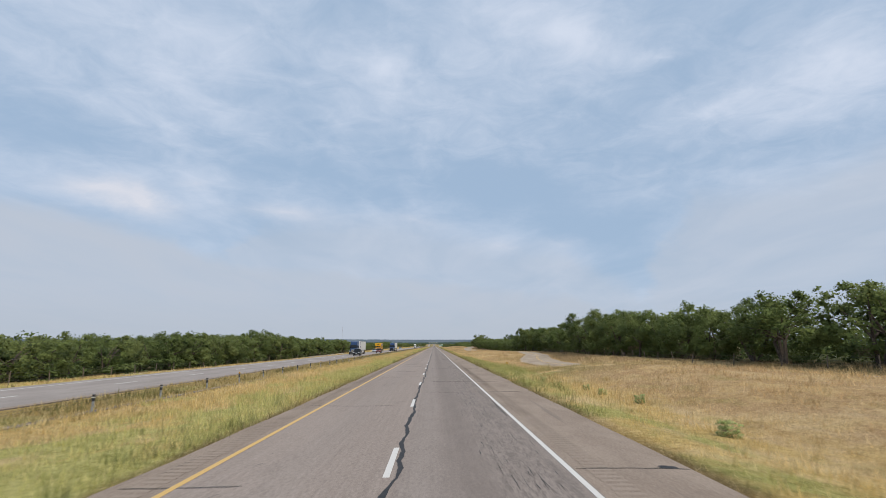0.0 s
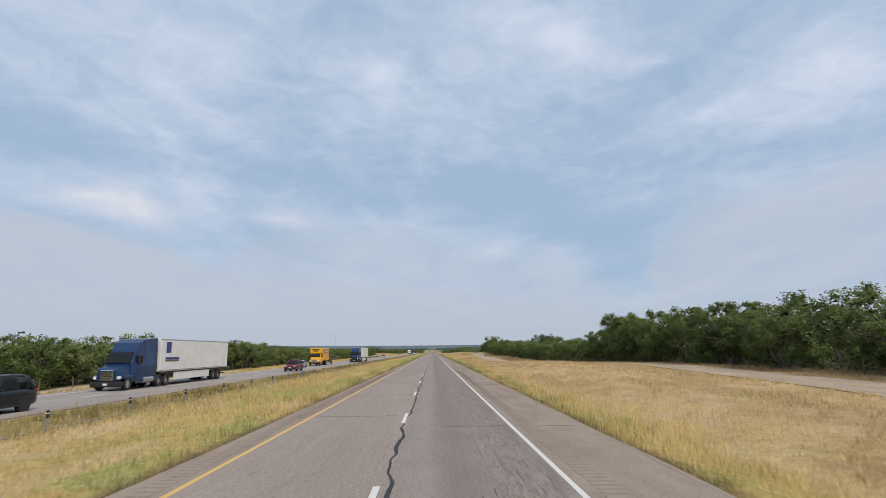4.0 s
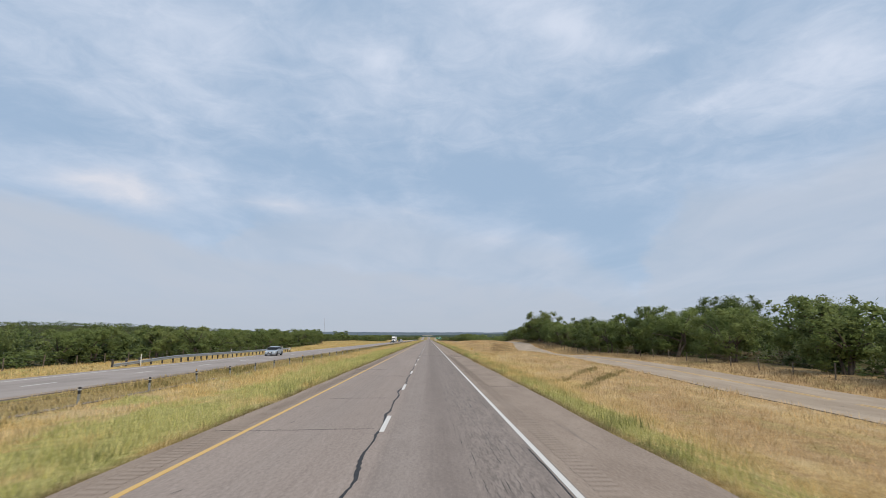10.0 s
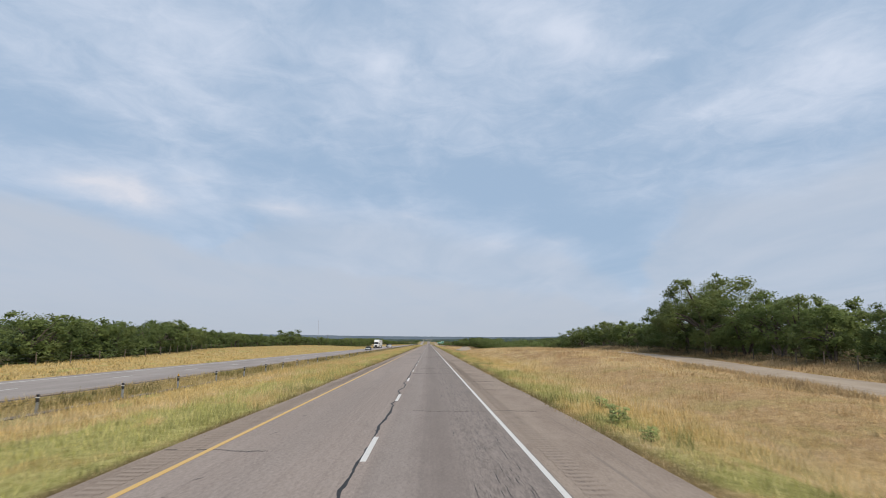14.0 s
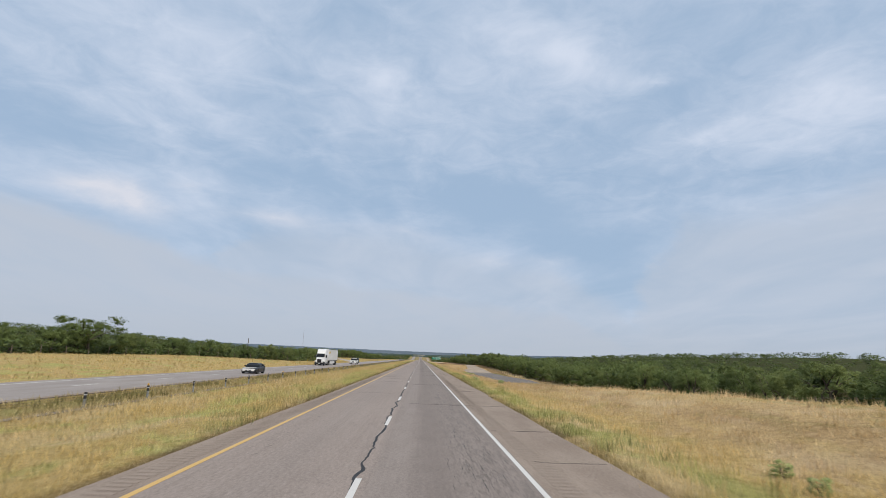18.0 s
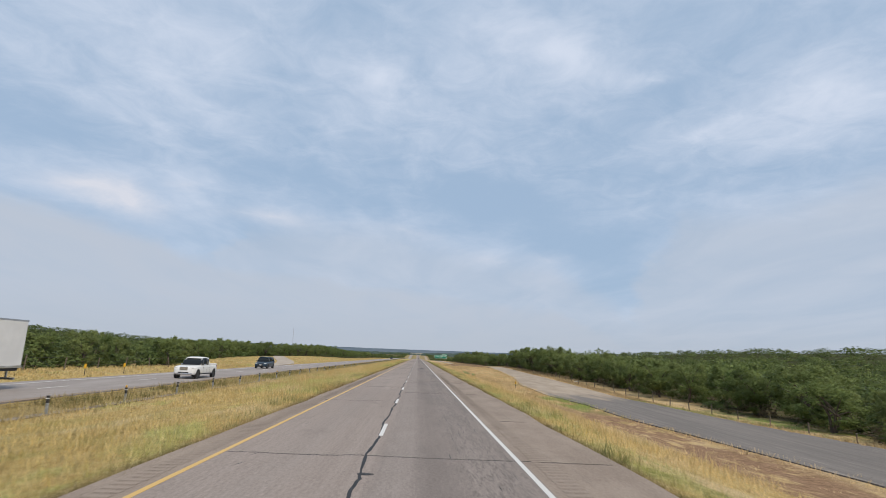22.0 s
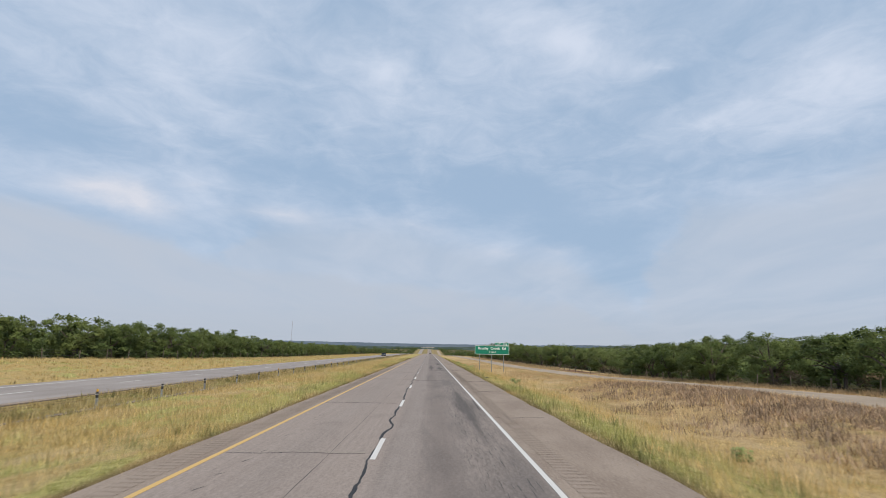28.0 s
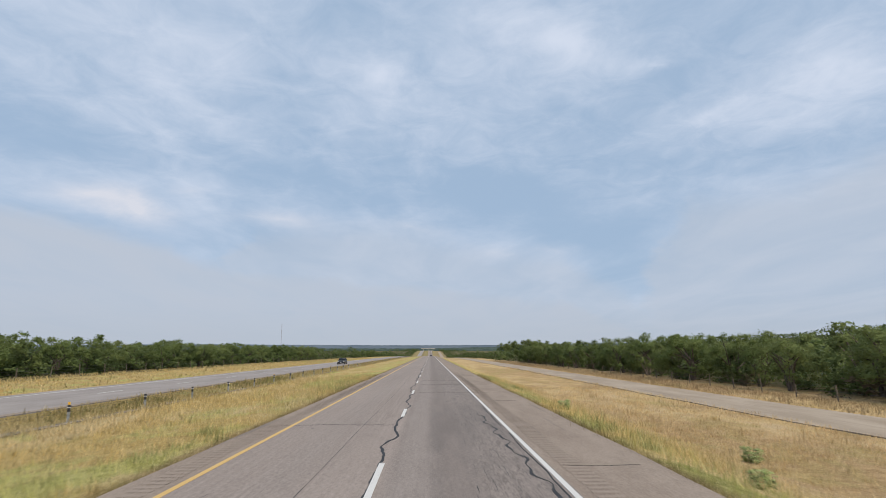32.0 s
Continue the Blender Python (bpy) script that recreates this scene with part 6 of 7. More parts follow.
def wheel(parent, x, y, r, w, rim_mat=None):
    """Tyre with a rim; the axle lies across."""
    bm = bmesh.new()
    prof = [(-0.5, 0.66), (-0.5, 0.93), (-0.36, 1.0), (0.36, 1.0), (0.5, 0.93), (0.5, 0.66)]
    n = 22
    for i in range(n):
        a = 6.28319 * i / n
        for px_, pr in prof:
            bm.verts.new((px_ * w, math.cos(a) * pr * r, math.sin(a) * pr * r))
    bm.verts.ensure_lookup_table()
    m = len(prof)
    for i in range(n):
        j = (i + 1) % n
        for k in range(m):
            l = (k + 1) % m
            bm.faces.new([bm.verts[v] for v in (i * m + k, i * m + l, j * m + l, j * m + k)])
    bmesh.ops.recalc_face_normals(bm, faces=bm.faces[:])
    hub = new("wheel")
    me = bpy.data.meshes.new("wheel")
    bm.to_mesh(me)
    bm.free()
    me.materials.append(M_RUBBER)
    bpy.data.objects.remove(hub)
    t = new("wheel", me)
    t.parent = parent
    t.location = (x, y, r)
    bm = bmesh.new()
    rod(bm, (-w * 0.32, 0, 0), (w * 0.32, 0, 0), r * 0.67, r * 0.67, 18)
    for i in range(5):
        a = 6.28319 * i / 5
        for sx in (-1, 1):
            box(bm, sx * w * 0.36, math.cos(a) * r * 0.36, math.sin(a) * r * 0.36, w * 0.10, r * 0.17, r * 0.17)
    part("rim", bm, rim_mat or M_ALU, t)
    return t


def loft(name, rows, mat, parent, smooth=False, label=""):
    """A closed shell from cross rows: each row is y and a ring of (x, z)."""
    bm = bmesh.new()
    rings = [[bm.verts.new((x, y, z)) for x, z in ring] for y, ring in rows]
    m = len(rings[0])
    for a, b in zip(rings, rings[1:]):
        for i in range(m):
            j = (i + 1) % m
            bm.faces.new((a[i], a[j], b[j], b[i]))
    bm.faces.new(rings[0])
    bm.faces.new(list(reversed(rings[-1])))
    bmesh.ops.recalc_face_normals(bm, faces=bm.faces[:])
    sharp = [e for e in bm.edges]
    bmesh.ops.bevel(bm, geom=sharp, offset=0.025, segments=1, affect="EDGES", clamp_overlap=True)
    return part(name, bm, mat, parent, label, smooth)


def ring(half, z0, z1, tuck=0.06, top=None):
    top = half - 0.05 if top is None else top
    return [(-half + tuck, z0), (-half, z0 + (z1 - z0) * 0.35), (-top, z1), (top, z1), (half, z0 + (z1 - z0) * 0.35), (half - tuck, z0)]


def soft_ring(half, z0, z1, top, n=5):
    """Rounded cross section: sill, bulging flank, shoulder, flat top."""
    h = z1 - z0
    side = [(half - 0.10, z0), (half - 0.03, z0 + 0.06 * h), (half, z0 + 0.30 * h), (half, z0 + 0.55 * h), (half - 0.015, z0 + 0.78 * h)]
    for i in range(n):
        q = (i + 1) / n
        side.append((half - 0.015 - (half - 0.015 - top) * q ** 1.6, z0 + h * (0.78 + 0.22 * q ** 0.55)))
    side.append((top * 0.5, z1 + 0.012))
    return [(-x, z) for x, z in side] + [(x, z) for x, z in reversed(side)]


def shell(name, rows, mat, parent, label=""):
    """A smooth closed shell through the cross rows."""
    bm = bmesh.new()
    rings = [[bm.verts.new((x, y, z)) for x, z in rg] for y, rg in rows]
    m = len(rings[0])
    for p, q in zip(rings, rings[1:]):
        for i in range(m):
            j = (i + 1) % m
            bm.faces.new((p[i], p[j], q[j], q[i]))
    bm.faces.new(rings[0])
    bm.faces.new(list(reversed(rings[-1])))
    bmesh.ops.recalc_face_normals(bm, faces=bm.faces[:])
    return part(name, bm, mat, parent, label, True)


def passenger_car(name, label, paint, L=4.6, W=1.85, H=1.5, kind="sedan", hood=None, group=""):
    """A car whose front points to -y, its base at z = 0 and its front end at y = 0."""
    t = new(name)
    tagged(t, label, "car", group)
    w = W / 2
    belt = {"sedan": 0.93, "suv": 1.06, "coupe": 0.86, "pickup": 1.17}[kind]
    hoodz = {"sedan": 0.84, "suv": 0.98, "coupe": 0.74, "pickup": 1.14}[kind]
    low = {"sedan": 0.2, "suv": 0.26, "coupe": 0.15, "pickup": 0.36}[kind]
    rr = {"sedan": 0.33, "suv": 0.37, "coupe": 0.33, "pickup": 0.41}[kind]
    g0, g1, g2, g3 = {"sedan": (1.2, 2.05, 3.2, 4.15), "suv": (1.15, 1.95, L - 0.85, L - 0.12), "coupe": (1.4, 2.3, 2.95, 4.15), "pickup": (1.6, 2.3, 3.55, 3.85)}[kind]
    tail = {"sedan": 0.0, "suv": 0.02, "coupe": 0.07, "pickup": 0.0}[kind]
    blunt = 0.10 if kind == "pickup" else 0.0
    rows = [(0.0, soft_ring(w * 0.70, low + 0.12, hoodz - 0.34 + blunt, w * 0.58)), (0.05, soft_ring(w * 0.84, low + 0.03, hoodz - 0.24 + blunt, w * 0.68)),
            (0.17, soft_ring(w * 0.93, low, hoodz - 0.14 + blunt, w * 0.74)), (0.42, soft_ring(w * 0.98, low, hoodz - 0.06 + blunt * 0.5, w * 0.78)), (0.85, soft_ring(w, low, hoodz, w * 0.82)),
            (g0 + 0.02, soft_ring(w, low, hoodz + 0.06, w * 0.85)), (g0 + 0.45, soft_ring(w, low, belt, w * 0.90)), (L * 0.55, soft_ring(w, low, belt + 0.015, w * 0.90)),
            (L - 0.95, soft_ring(w, low, belt + 0.035, w * 0.88)), (L - 0.3, soft_ring(w * 0.97, low + 0.03, belt + tail + 0.02, w * 0.82)), (L - 0.06, soft_ring(w * 0.91, low + 0.08, belt + tail - 0.02, w * 0.76)),
            (L, soft_ring(w * 0.84, low + 0.16, belt + tail - 0.12, w * 0.70))]
    shell("body", rows, paint, t)
    if hood:
        part("hood", box(bmesh.new(), 0, 0.74, hoodz - 0.012, W * 0.78, 0.92, 0.05, 0.02, 2), hood, t, "white hood")
        part("front_fascia", box(bmesh.new(), 0, 0.06, 0.46, W * 0.80, 0.16, 0.32, 0.07, 2), hood, t, "white front fascia")
    back = belt + (0.34 if kind == "suv" else 0.03)
    cab = [(g0, soft_ring(w * 0.86, belt - 0.12, hoodz + 0.09, w * 0.80)), (g0 + (g1 - g0) * 0.5, soft_ring(w * 0.90, belt - 0.12, (belt + H) / 2 + 0.04, w * 0.74)),
           (g1, soft_ring(w * 0.91, belt - 0.12, H - 0.07, w * 0.62)), ((g1 + g2) / 2, soft_ring(w * 0.91, belt - 0.12, H - 0.045, w * 0.64)), (g2, soft_ring(w * 0.90, belt - 0.12, H - 0.075, w * 0.60)),
           (g2 + (g3 - g2) * 0.55, soft_ring(w * 0.88, belt - 0.12, H - 0.075 - (H - 0.075 - back) * 0.5, w * 0.66)), (g3, soft_ring(w * 0.84, belt - 0.12, back, w * 0.72))]
    shell("windscreen", cab[:3], M_GLASS, t, "dark tinted windscreen")
    shell("side_glass", cab[2:5], M_GLASS, t, "dark tinted side glass")
    shell("rear_window", cab[4:], M_GLASS, t, "dark tinted rear window")
    roof = [(g1 - 0.13, soft_ring(w * 0.70, H - 0.15, H - 0.085, w * 0.58)), (g1 + 0.1, soft_ring(w * 0.76, H - 0.15, H - 0.03, w * 0.58)), ((g1 + g2) / 2, soft_ring(w * 0.77, H - 0.14, H, w * 0.58)),
            (g2, soft_ring(w * 0.76, H - 0.15, H - 0.035, w * 0.56)), (g2 + (0.42 if kind == "suv" else 0.16), soft_ring(w * 0.72, H - 0.24 if kind == "suv" else H - 0.19, H - (0.10 if kind == "suv" else 0.11), w * 0.54))]
    shell("roof", roof, paint, t)
    for sx in (-1, 1):
        for ya, yb in ((g1 + (g2 - g1) * 0.5, g1 + (g2 - g1) * 0.47), (g3 - 0.28, g2 + 0.02)):
            bm = bmesh.new()
            rod(bm, (sx * w * 0.905, ya, belt - 0.02), (sx * w * 0.72, yb, H - 0.10), 0.045 if yb < g2 else 0.13, 0.035 if yb < g2 else 0.08, 8)
            part("pillar", bm, paint, t, smooth=True)
        bm = bmesh.new()
        rod(bm, (sx * w * 0.86, g0 + 0.06, hoodz + 0.07), (sx * w * 0.68, g1 - 0.03, H - 0.09), 0.04, 0.035, 8)
        part("pillar", bm, paint, t, smooth=True)
        part("headlight", box(bmesh.new(), sx * w * 0.70, 0.14, hoodz - 0.20 + blunt * 0.4, w * 0.36, 0.24, 0.13, 0.055, 2), M_LAMP, t)
        part("fog_lamp", box(bmesh.new(), sx * w * 0.62, 0.05, low + 0.20, 0.16, 0.08, 0.08, 0.03), M_LAMP, t)
        part("tail_light", box(bmesh.new(), sx * w * 0.78, L - 0.07, belt - 0.10, w * 0.28, 0.12, 0.22, 0.04), M_RED, t)
        part("mirror", box(bmesh.new(), sx * (w + 0.07), g0 + 0.50, belt + 0.08, 0.2, 0.13, 0.14, 0.05, 2), paint if kind != "pickup" else M_CHROME, t)
        part("side_sill", box(bmesh.new(), sx * (w - 0.03), L / 2, low + 0.06, 0.06, L - 2.6, 0.10, 0.02), M_BLACK, t)
        for yy in (g0 + 0.42, g1 + (g2 - g1) * 0.5, g2 + 0.05):
            part("door_seam", box(bmesh.new(), sx * (w - 0.002), yy, (low + belt) / 2 + 0.06, 0.008, 0.014, (belt - low) * 0.66), M_BLACK, t)
        for yy in (g1 + (g2 - g1) * 0.36, g2 - 0.12):
            part("door_handle", box(bmesh.new(), sx * (w + 0.006), yy, belt - 0.17, 0.03, 0.18, 0.03, 0.01), paint, t)
        for yy in (0.90, L - 0.98):
            wheel(t, sx * (w - 0.10), yy, rr, 0.22)
            bm = bmesh.new()
            rod(bm, (sx * (w - 0.22), yy, rr), (sx * (w + 0.003), yy, rr), rr * 1.13, rr * 1.13, 24)
            part("wheel_arch", bm, M_BLACK, t)
    part("grille", box(bmesh.new(), 0, 0.03, hoodz - 0.33 + blunt, w * 0.72, 0.12, 0.16 + blunt * 1.5, 0.03), M_BLACK if kind != "pickup" else M_CHROME, t)
    part("lower_grille", box(bmesh.new(), 0, 0.03, low + 0.20, w * 0.95, 0.10, 0.12, 0.03), M_BLACK, t)
    part("bumper", box(bmesh.new(), 0, 0.05, low + 0.10, W * 0.80, 0.14, 0.10, 0.04, 2), M_BLACK if kind in ("suv", "coupe") else (M_CHROME if kind == "pickup" else paint), t)
    part("number_plate", box(bmesh.new(), 0, -0.035, low + 0.30, 0.31, 0.02, 0.15), M_PLATE, t)
    if hood:
        part("spoiler", box(bmesh.new(), 0, L - 0.22, belt + 0.27, W * 0.86, 0.3, 0.04, 0.015), paint, t)
        for sx in (-1, 1):
            part("spoiler_strut", box(bmesh.new(), sx * 0.5, L - 0.2, belt + 0.15, 0.04, 0.14, 0.24), paint, t)
    if kind == "pickup":
        part("cargo_bed", box(bmesh.new(), 0, (g3 + L) / 2 + 0.05, belt + 0.045, W * 0.72, L - g3 - 0.3, 0.03), M_BLACK, t, "dark open cargo bed")
        for sx in (-1, 1):
            part("bed_rail", box(bmesh.new(), sx * w * 0.86, (g3 + L) / 2, belt + 0.06, 0.14, L - g3 - 0.15, 0.12, 0.04, 2), paint, t)
        part("tailgate", box(bmesh.new(), 0, L - 0.09, belt - 0.06, W * 0.84, 0.08, 0.42, 0.03), paint, t)
    if kind == "suv":
        for sx in (-1, 1):
            part("roof_rail", box(bmesh.new(), sx * w * 0.60, (g1 + g2) / 2, H + 0.03, 0.035, g2 - g1 - 0.2, 0.03), M_BLACK, t)
    return t


def semi_truck(label, cab, trim_grille, marks, skirt=True):
    """Sleeper tractor and box trailer; front at y = 0, pointing to -y."""
    t = new("semi_truck")
    tagged(t, label, "truck", "trucks")
    W = 1.22
    loft("hood", [(0.0, ring(0.78, 0.75, 1.55, 0.05, 0.70)), (0.25, ring(0.88, 0.62, 1.72, 0.05, 0.74)), (1.55, ring(1.05, 0.62, 2.0, 0.05, 0.86))], cab, t)
    loft("cab", [(1.45, ring(1.12, 0.62, 2.02, 0.03, 0.98)), (2.05, ring(1.2, 0.62, 3.05, 0.03, 1.0)), (2.6, ring(1.22, 0.62, 3.65, 0.03, 1.02)), (3.3, ring(1.24, 0.62, 3.95, 0.03, 1.08)), (5.1, ring(1.24, 0.62, 4.08, 0.03, 1.16))], cab, t)
    bm = bmesh.new()
    vs = [bm.verts.new(p) for p in ((-0.98, 1.47, 2.06), (0.98, 1.47, 2.06), (0.92, 2.0, 2.86), (-0.92, 2.0, 2.86), (-0.98, 1.55, 2.04), (0.98, 1.55, 2.04), (0.92, 2.08, 2.84), (-0.92, 2.08, 2.84))]
    for f in ((0, 1, 2, 3), (7, 6, 5, 4), (0, 4, 5, 1), (1, 5, 6, 2), (2, 6, 7, 3), (3, 7, 4, 0)):
        bm.faces.new([vs[i] for i in f])
    bmesh.ops.recalc_face_normals(bm, faces=bm.faces[:])
    part("windscreen", bm, M_GLASS, t, "dark sloping windscreen").location = (0, -0.13, 0.03)
    part("grille", box(bmesh.new(), 0, -0.02, 1.15, 0.98, 0.12, 0.82, 0.05), trim_grille, t)
    for i in range(6):
        part("grille_bar", box(bmesh.new(), 0, -0.085, 0.84 + i * 0.125, 0.9, 0.03, 0.035), M_BLACK, t)
    part("bumper", box(bmesh.new(), 0, 0.05, 0.5, 2.3, 0.35, 0.42, 0.10, 2), M_BLACK, t)
    part("number_plate", box(bmesh.new(), 0, -0.14, 0.5, 0.32, 0.02, 0.16), M_PLATE, t)
    for sx in (-1, 1):
        part("headlight", box(bmesh.new(), sx * 0.86, 0.18, 0.98, 0.34, 0.34, 0.24, 0.08, 2), M_LAMP, t)
        part("fender", box(bmesh.new(), sx * 1.0, 0.85, 1.02, 0.42, 1.35, 0.34, 0.14, 2), cab, t)
        part("side_window", box(bmesh.new(), sx * 1.19, 2.35, 2.35, 0.06, 0.78, 0.62, 0.03), M_GLASS, t)
        m_ = part("mirror", box(bmesh.new(), sx * 1.45, 1.75, 2.25, 0.2, 0.14, 0.75, 0.05), M_BLACK, t)
        part("mirror_arm", rod(bmesh.new(), (-sx * 0.28, 0.1, 0.2), (0, 0, 0.2), 0.02), M_BLACK, m_).location = (sx * 1.45, 1.75, 2.25)
        part("fuel_tank", rod(bmesh.new(), (sx * 0.98, 3.0, 0.72), (sx * 0.98, 4.6, 0.72), 0.3, 0.3, 14), M_ALU, t)
        part("side_fairing", box(bmesh.new(), sx * 1.17, 3.9, 0.78, 0.05, 2.3, 0.62, 0.02), cab, t)
        wheel(t, sx * 1.02, 0.95, 0.5, 0.28)
        for yy in (5.7, 7.0):
            wheel(t, sx * 0.95, yy, 0.5, 0.55)
        for yy in (17.6, 18.85):
            wheel(t, sx * 0.95, yy, 0.5, 0.55)
        if skirt:
            part("side_skirt", box(bmesh.new(), sx * 1.2, 12.3, 0.78, 0.03, 8.0, 0.68, 0.01), M_TRAILER, t)
        part("mud_flap", box(bmesh.new(), sx * 0.85, 19.5, 0.55, 0.55, 0.02, 0.7), M_BLACK, t)
    part("chassis", box(bmesh.new(), 0, 5.0, 0.78, 0.8, 6.4, 0.3, 0.03), M_BLACK, t)
    part("trailer_box", box(bmesh.new(), 0, 13.3, 2.62, 2.56, 15.6, 2.78, 0.04), M_TRAILER, t)
    part("trailer_frame", box(bmesh.new(), 0, 13.3, 1.14, 2.4, 15.3, 0.16, 0.02), M_BLACK, t)
    for sx in (-1, 1):
        part("roof_rail", box(bmesh.new(), sx * 1.26, 13.3, 3.98, 0.06, 15.62, 0.10, 0.01), M_ALU, t)
        part("bottom_rail", box(bmesh.new(), sx * 1.285, 13.3, 1.3, 0.03, 15.6, 0.14), M_ALU, t)
        for i in range(9):
            part("marker_tape", box(bmesh.new(), sx * 1.303, 6.4 + i * 1.7, 1.3, 0.012, 0.45, 0.05), M_RED if i % 2 else M_REFLECT, t)
        for yy, zz, ly, lz, mat in marks:
            part("logo_panel", box(bmesh.new(), sx * 1.284, yy, zz, 0.012, ly, lz), mat, t, "plain coloured logo panel")
    part("rear_bumper", box(bmesh.new(), 0, 20.95, 0.6, 2.2, 0.1, 0.12), M_GALV, t)
    for sx in (-1, 1):
        part("bumper_strut", box(bmesh.new(), sx * 0.6, 20.95, 0.86, 0.08, 0.08, 0.5), M_GALV, t)
    return t


P_NAVY, P_WHITE, P_MAROON = car_paint("navy_paint", (0.012, 0.035, 0.10)), car_paint("white_paint", (0.72, 0.72, 0.71), 0.0), car_paint("maroon_paint", (0.11, 0.012, 0.018))
P_SILVER, P_BLACK, P_DARKBLUE = car_paint("silver_paint", (0.42, 0.47, 0.52), 0.5), car_paint("black_paint", (0.012, 0.014, 0.018)), car_paint("dark_slate_paint", (0.022, 0.04, 0.062))
P_YELLOW = car_paint("yellow_paint", (0.72, 0.37, 0.015), 0.0)
M_LOGO_BLUE, M_LOGO_BROWN = plain("logo_blue", (0.02, 0.04, 0.20), 0.4), plain("logo_brown", (0.18, 0.10, 0.04), 0.4)
M_LOGO_YELLOW, M_LOGO_BLACK = plain("logo_yellow", (0.68, 0.46, 0.05), 0.4), plain("logo_black", (0.02, 0.02, 0.02), 0.4)
SLOW, FAST = -23.7, -20.1


def park(t, lane, y):
    t.matrix_basis = pose(lane, y, float(grade(y)) + OPP_Z + 0.002)
    return t


park(semi_truck("navy-blue sleeper truck with a long white box trailer", P_NAVY, M_CHROME,
                [(6.9, 3.3, 0.9, 0.95, M_LOGO_BLUE), (7.7, 2.35, 2.6, 0.2, M_LOGO_BLUE), (7.7, 2.15, 2.6, 0.16, M_LOGO_BROWN)]), SLOW, 168.0)
park(semi_truck("dark sleeper truck with a plain white box trailer", P_NAVY, M_BLACK, []), FAST, 275.0)
park(semi_truck("white sleeper truck with a white box trailer", P_WHITE, M_BLACK, [(7.4, 3.25, 1.9, 0.5, M_LOGO_YELLOW)]), SLOW, 701.0)
park(passenger_car("suv", "maroon sport utility vehicle on the opposite lanes", P_MAROON, 4.7, 1.88, 1.68, "suv", group="cars"), FAST, 208.0)
park(passenger_car("coupe", "silver two-door coupe on the opposite lanes", P_SILVER, 4.5, 1.82, 1.32, "coupe", group="cars"), SLOW, 227.0)
park(passenger_car("suv", "black off-road vehicle on the opposite lanes", P_BLACK, 4.4, 1.88, 1.82, "suv", group="cars"), FAST, 150.0)
park(passenger_car("sedan", "silver sedan beside the guard rail", P_SILVER, 4.7, 1.83, 1.46, "sedan", group="cars"), SLOW, 400.5)
park(passenger_car("sports_car", "black sports coupe with white hood and rear spoiler", P_BLACK, 4.45, 1.88, 1.30, "coupe", hood=P_WHITE, group="cars"), FAST, 633.0)
park(passenger_car("pickup_truck", "white crew-cab pickup with chrome grille", P_WHITE, 5.8, 2.0, 1.95, "pickup", group="cars"), FAST, 739.5)
park(passenger_car("suv", "dark slate-blue sport utility vehicle with roof rails", P_DARKBLUE, 5.0, 1.98, 1.82, "suv", group="cars"), SLOW, 777.0)
park(passenger_car("sedan", "dark sedan far off on the opposite lanes", P_BLACK, 4.7, 1.83, 1.46, "sedan", group="cars"), FAST, 1133.0)
lead = passenger_car("suv", "dark car far off on the highway lanes", P_DARKBLUE, 4.7, 1.9, 1.7, "suv", group="cars")
lead.matrix_basis = pose(1.9, 1620, float(grade(1620)) + 0.002, 0, 0, 180)


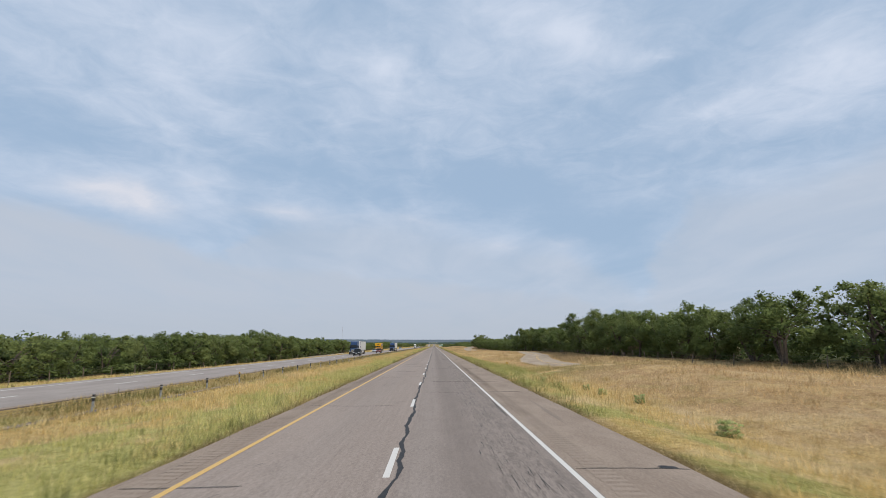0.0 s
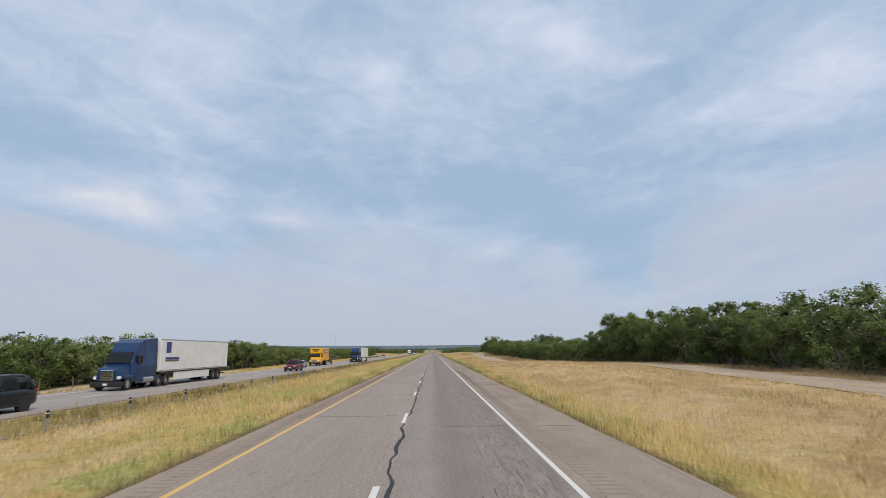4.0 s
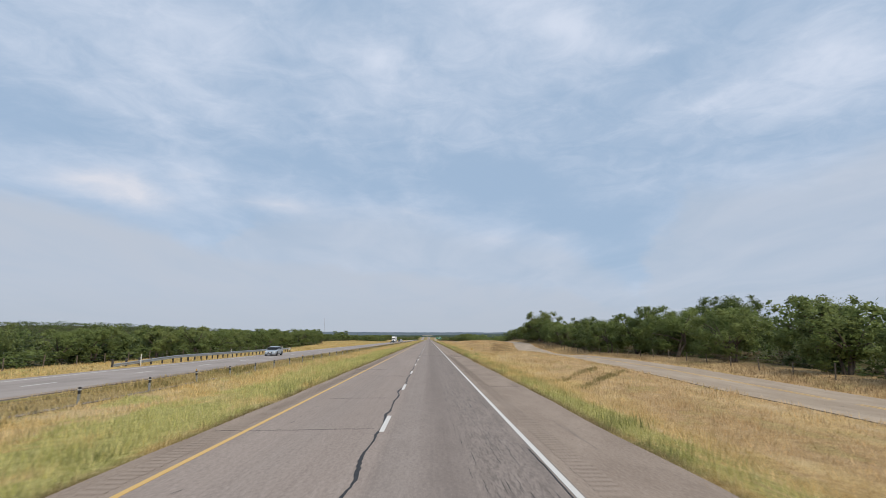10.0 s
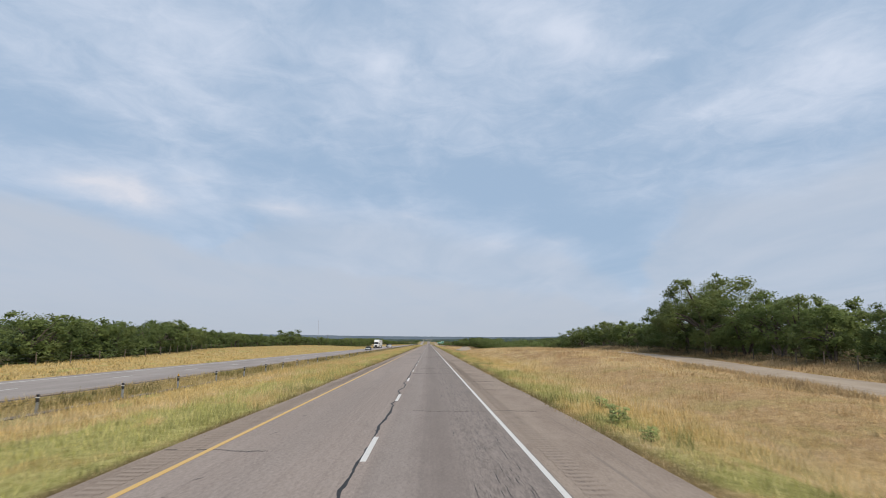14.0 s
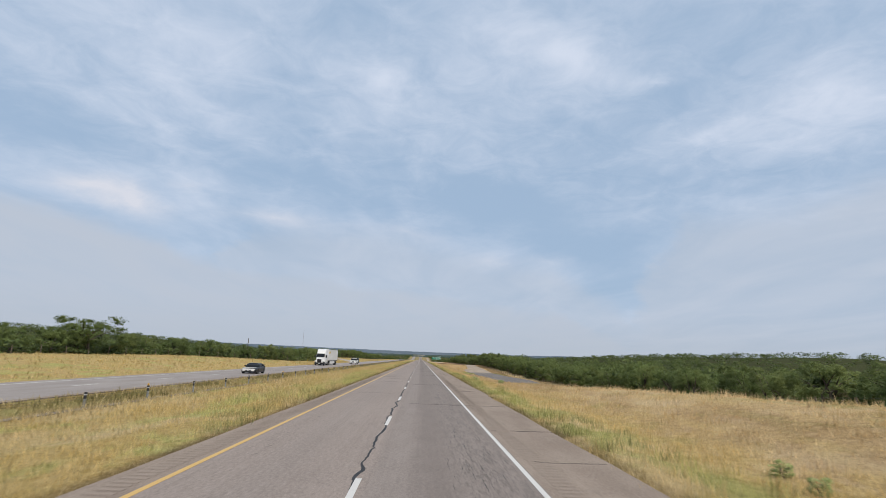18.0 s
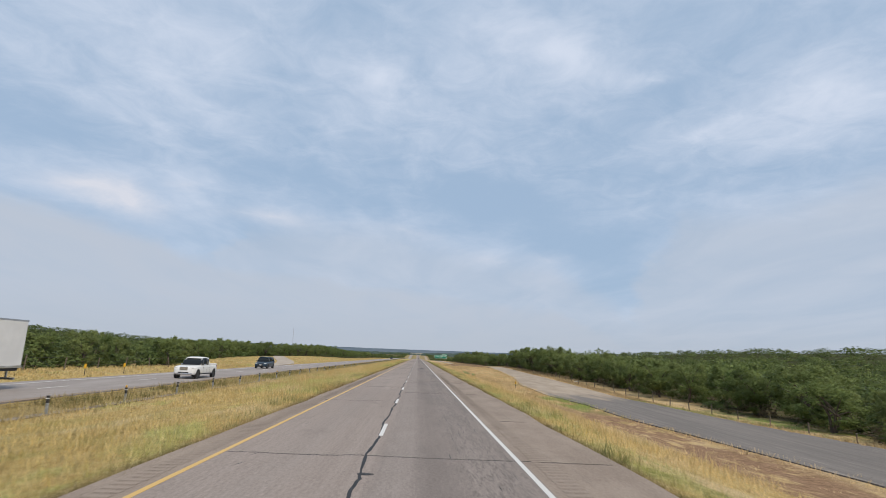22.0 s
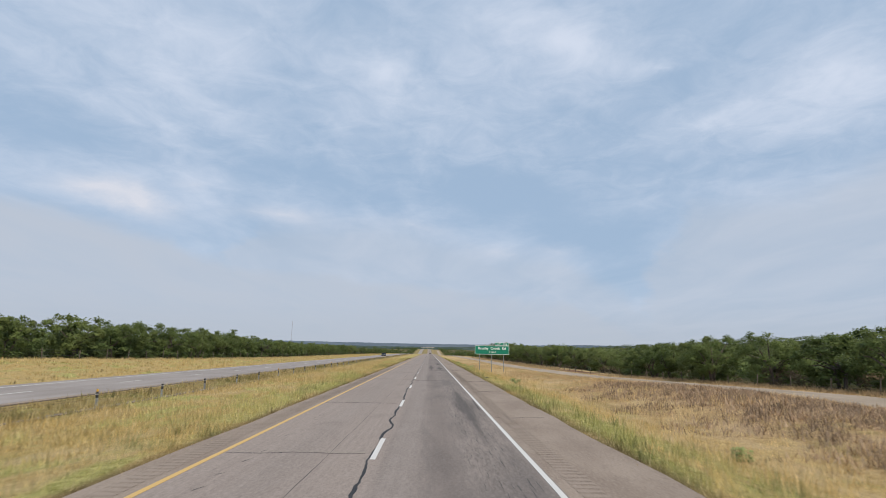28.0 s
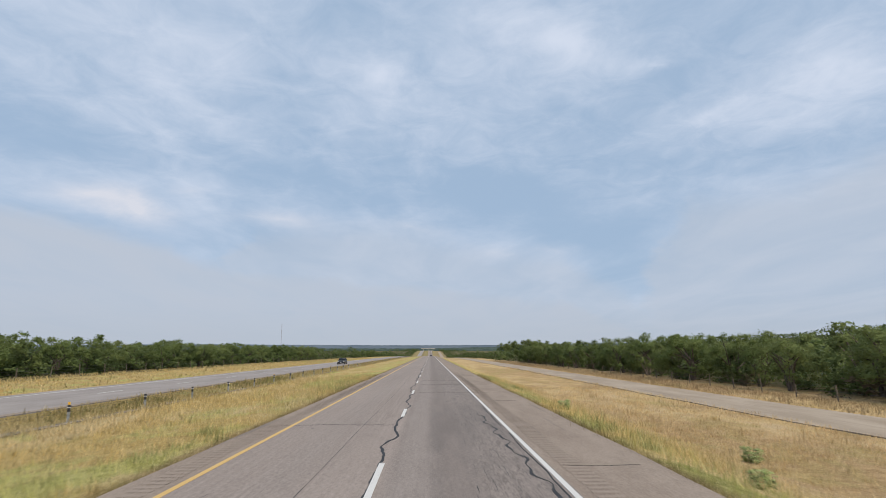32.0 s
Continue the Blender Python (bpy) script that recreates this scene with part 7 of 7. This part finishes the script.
def box_truck():
    t = new("box_truck")
    tagged(t, "yellow rental box truck with a front loft and black lettering bars", "truck", "trucks")
    loft("hood", [(0.0, ring(0.72, 0.7, 1.35, 0.05, 0.66)), (0.25, ring(0.85, 0.6, 1.5, 0.05, 0.74)), (1.2, ring(1.05, 0.6, 1.75, 0.05, 0.9))], P_YELLOW, t)
    loft("cab", [(1.1, ring(1.1, 0.6, 1.78, 0.03, 0.98)), (1.6, ring(1.14, 0.6, 2.5, 0.03, 0.98)), (2.9, ring(1.14, 0.6, 2.55, 0.03, 1.0))], P_YELLOW, t)
    bm = bmesh.new()
    vs = [bm.verts.new(p) for p in ((-0.95, 1.08, 1.84), (0.95, 1.08, 1.84), (0.9, 1.5, 2.4), (-0.9, 1.5, 2.4), (-0.95, 1.16, 1.82), (0.95, 1.16, 1.82), (0.9, 1.58, 2.38), (-0.9, 1.58, 2.38))]
    for f in ((0, 1, 2, 3), (7, 6, 5, 4), (0, 4, 5, 1), (1, 5, 6, 2), (2, 6, 7, 3), (3, 7, 4, 0)):
        bm.faces.new([vs[i] for i in f])
    bmesh.ops.recalc_face_normals(bm, faces=bm.faces[:])
    part("windscreen", bm, M_GLASS, t).location = (0, -0.04, 0.02)
    part("grille", box(bmesh.new(), 0, -0.02, 1.05, 0.95, 0.1, 0.5, 0.04), M_CHROME, t)
    part("bumper", box(bmesh.new(), 0, 0.0, 0.58, 2.2, 0.25, 0.3, 0.06), M_BLACK, t)
    part("cargo_box", box(bmesh.new(), 0, 6.2, 2.35, 2.5, 6.7, 2.65, 0.05), P_YELLOW, t)
    part("loft_box", box(bmesh.new(), 0, 2.2, 3.12, 2.5, 1.5, 1.1, 0.12, 2), P_YELLOW, t)
    part("front_lettering", box(bmesh.new(), 0, 1.44, 3.3, 1.5, 0.02, 0.26), M_LOGO_BLACK, t, "black lettering bar")
    part("front_lettering", box(bmesh.new(), 0, 1.44, 2.95, 0.9, 0.02, 0.12), M_LOGO_BLACK, t, "small black lettering bar")
    for sx in (-1, 1):
        part("side_panel", box(bmesh.new(), sx * 1.256, 6.4, 2.85, 0.012, 4.9, 0.62), M_LOGO_BLUE, t, "blue lettering panel")
        part("side_lettering", box(bmesh.new(), sx * 1.266, 6.4, 2.85, 0.012, 3.6, 0.26), M_REFLECT, t, "white lettering bar")
        part("headlight", box(bmesh.new(), sx * 0.78, 0.1, 1.0, 0.3, 0.2, 0.22, 0.05), M_LAMP, t)
        part("side_window", box(bmesh.new(), sx * 1.12, 2.0, 2.05, 0.05, 0.7, 0.5, 0.02), M_GLASS, t)
        part("mirror", box(bmesh.new(), sx * 1.4, 1.45, 2.0, 0.18, 0.12, 0.5, 0.04), M_BLACK, t)
        part("fender", box(bmesh.new(), sx * 0.98, 0.85, 0.95, 0.4, 1.1, 0.3, 0.12, 2), P_YELLOW, t)
        wheel(t, sx * 0.98, 0.95, 0.46, 0.26)
        wheel(t, sx * 0.9, 6.9, 0.46, 0.52)
    part("chassis", box(bmesh.new(), 0, 5.2, 0.85, 1.0, 8.4, 0.28, 0.03), M_BLACK, t)
    return t


park(box_truck(), SLOW, 241.8)
dolly = new("car_trailer")
tagged(dolly, "blue flat car trailer with twin axles behind the box truck", "trailer", "trailers")
P_TOW = car_paint("trailer_blue", (0.02, 0.06, 0.30))
part("deck", box(bmesh.new(), 0, 2.6, 0.52, 1.9, 5.0, 0.1, 0.02), P_TOW, dolly)
part("drawbar", rod(bmesh.new(), (0, -0.6, 0.5), (0, 0.4, 0.5), 0.06), M_BLACK, dolly)
for sx in (-1, 1):
    part("mudguard", box(bmesh.new(), sx * 1.05, 3.4, 0.72, 0.26, 1.9, 0.06, 0.02), P_TOW, dolly)
    for yy in (3.0, 3.85):
        wheel(dolly, sx * 1.05, yy, 0.34, 0.2)
park(dolly, SLOW, 252.3)
towed = passenger_car("suv", "maroon sport utility vehicle loaded on a blue trailer", P_MAROON, 4.4, 1.8, 1.62, "suv", group="cars")
towed.matrix_basis = pose(SLOW, 252.7, float(grade(254)) + OPP_Z + 0.575)
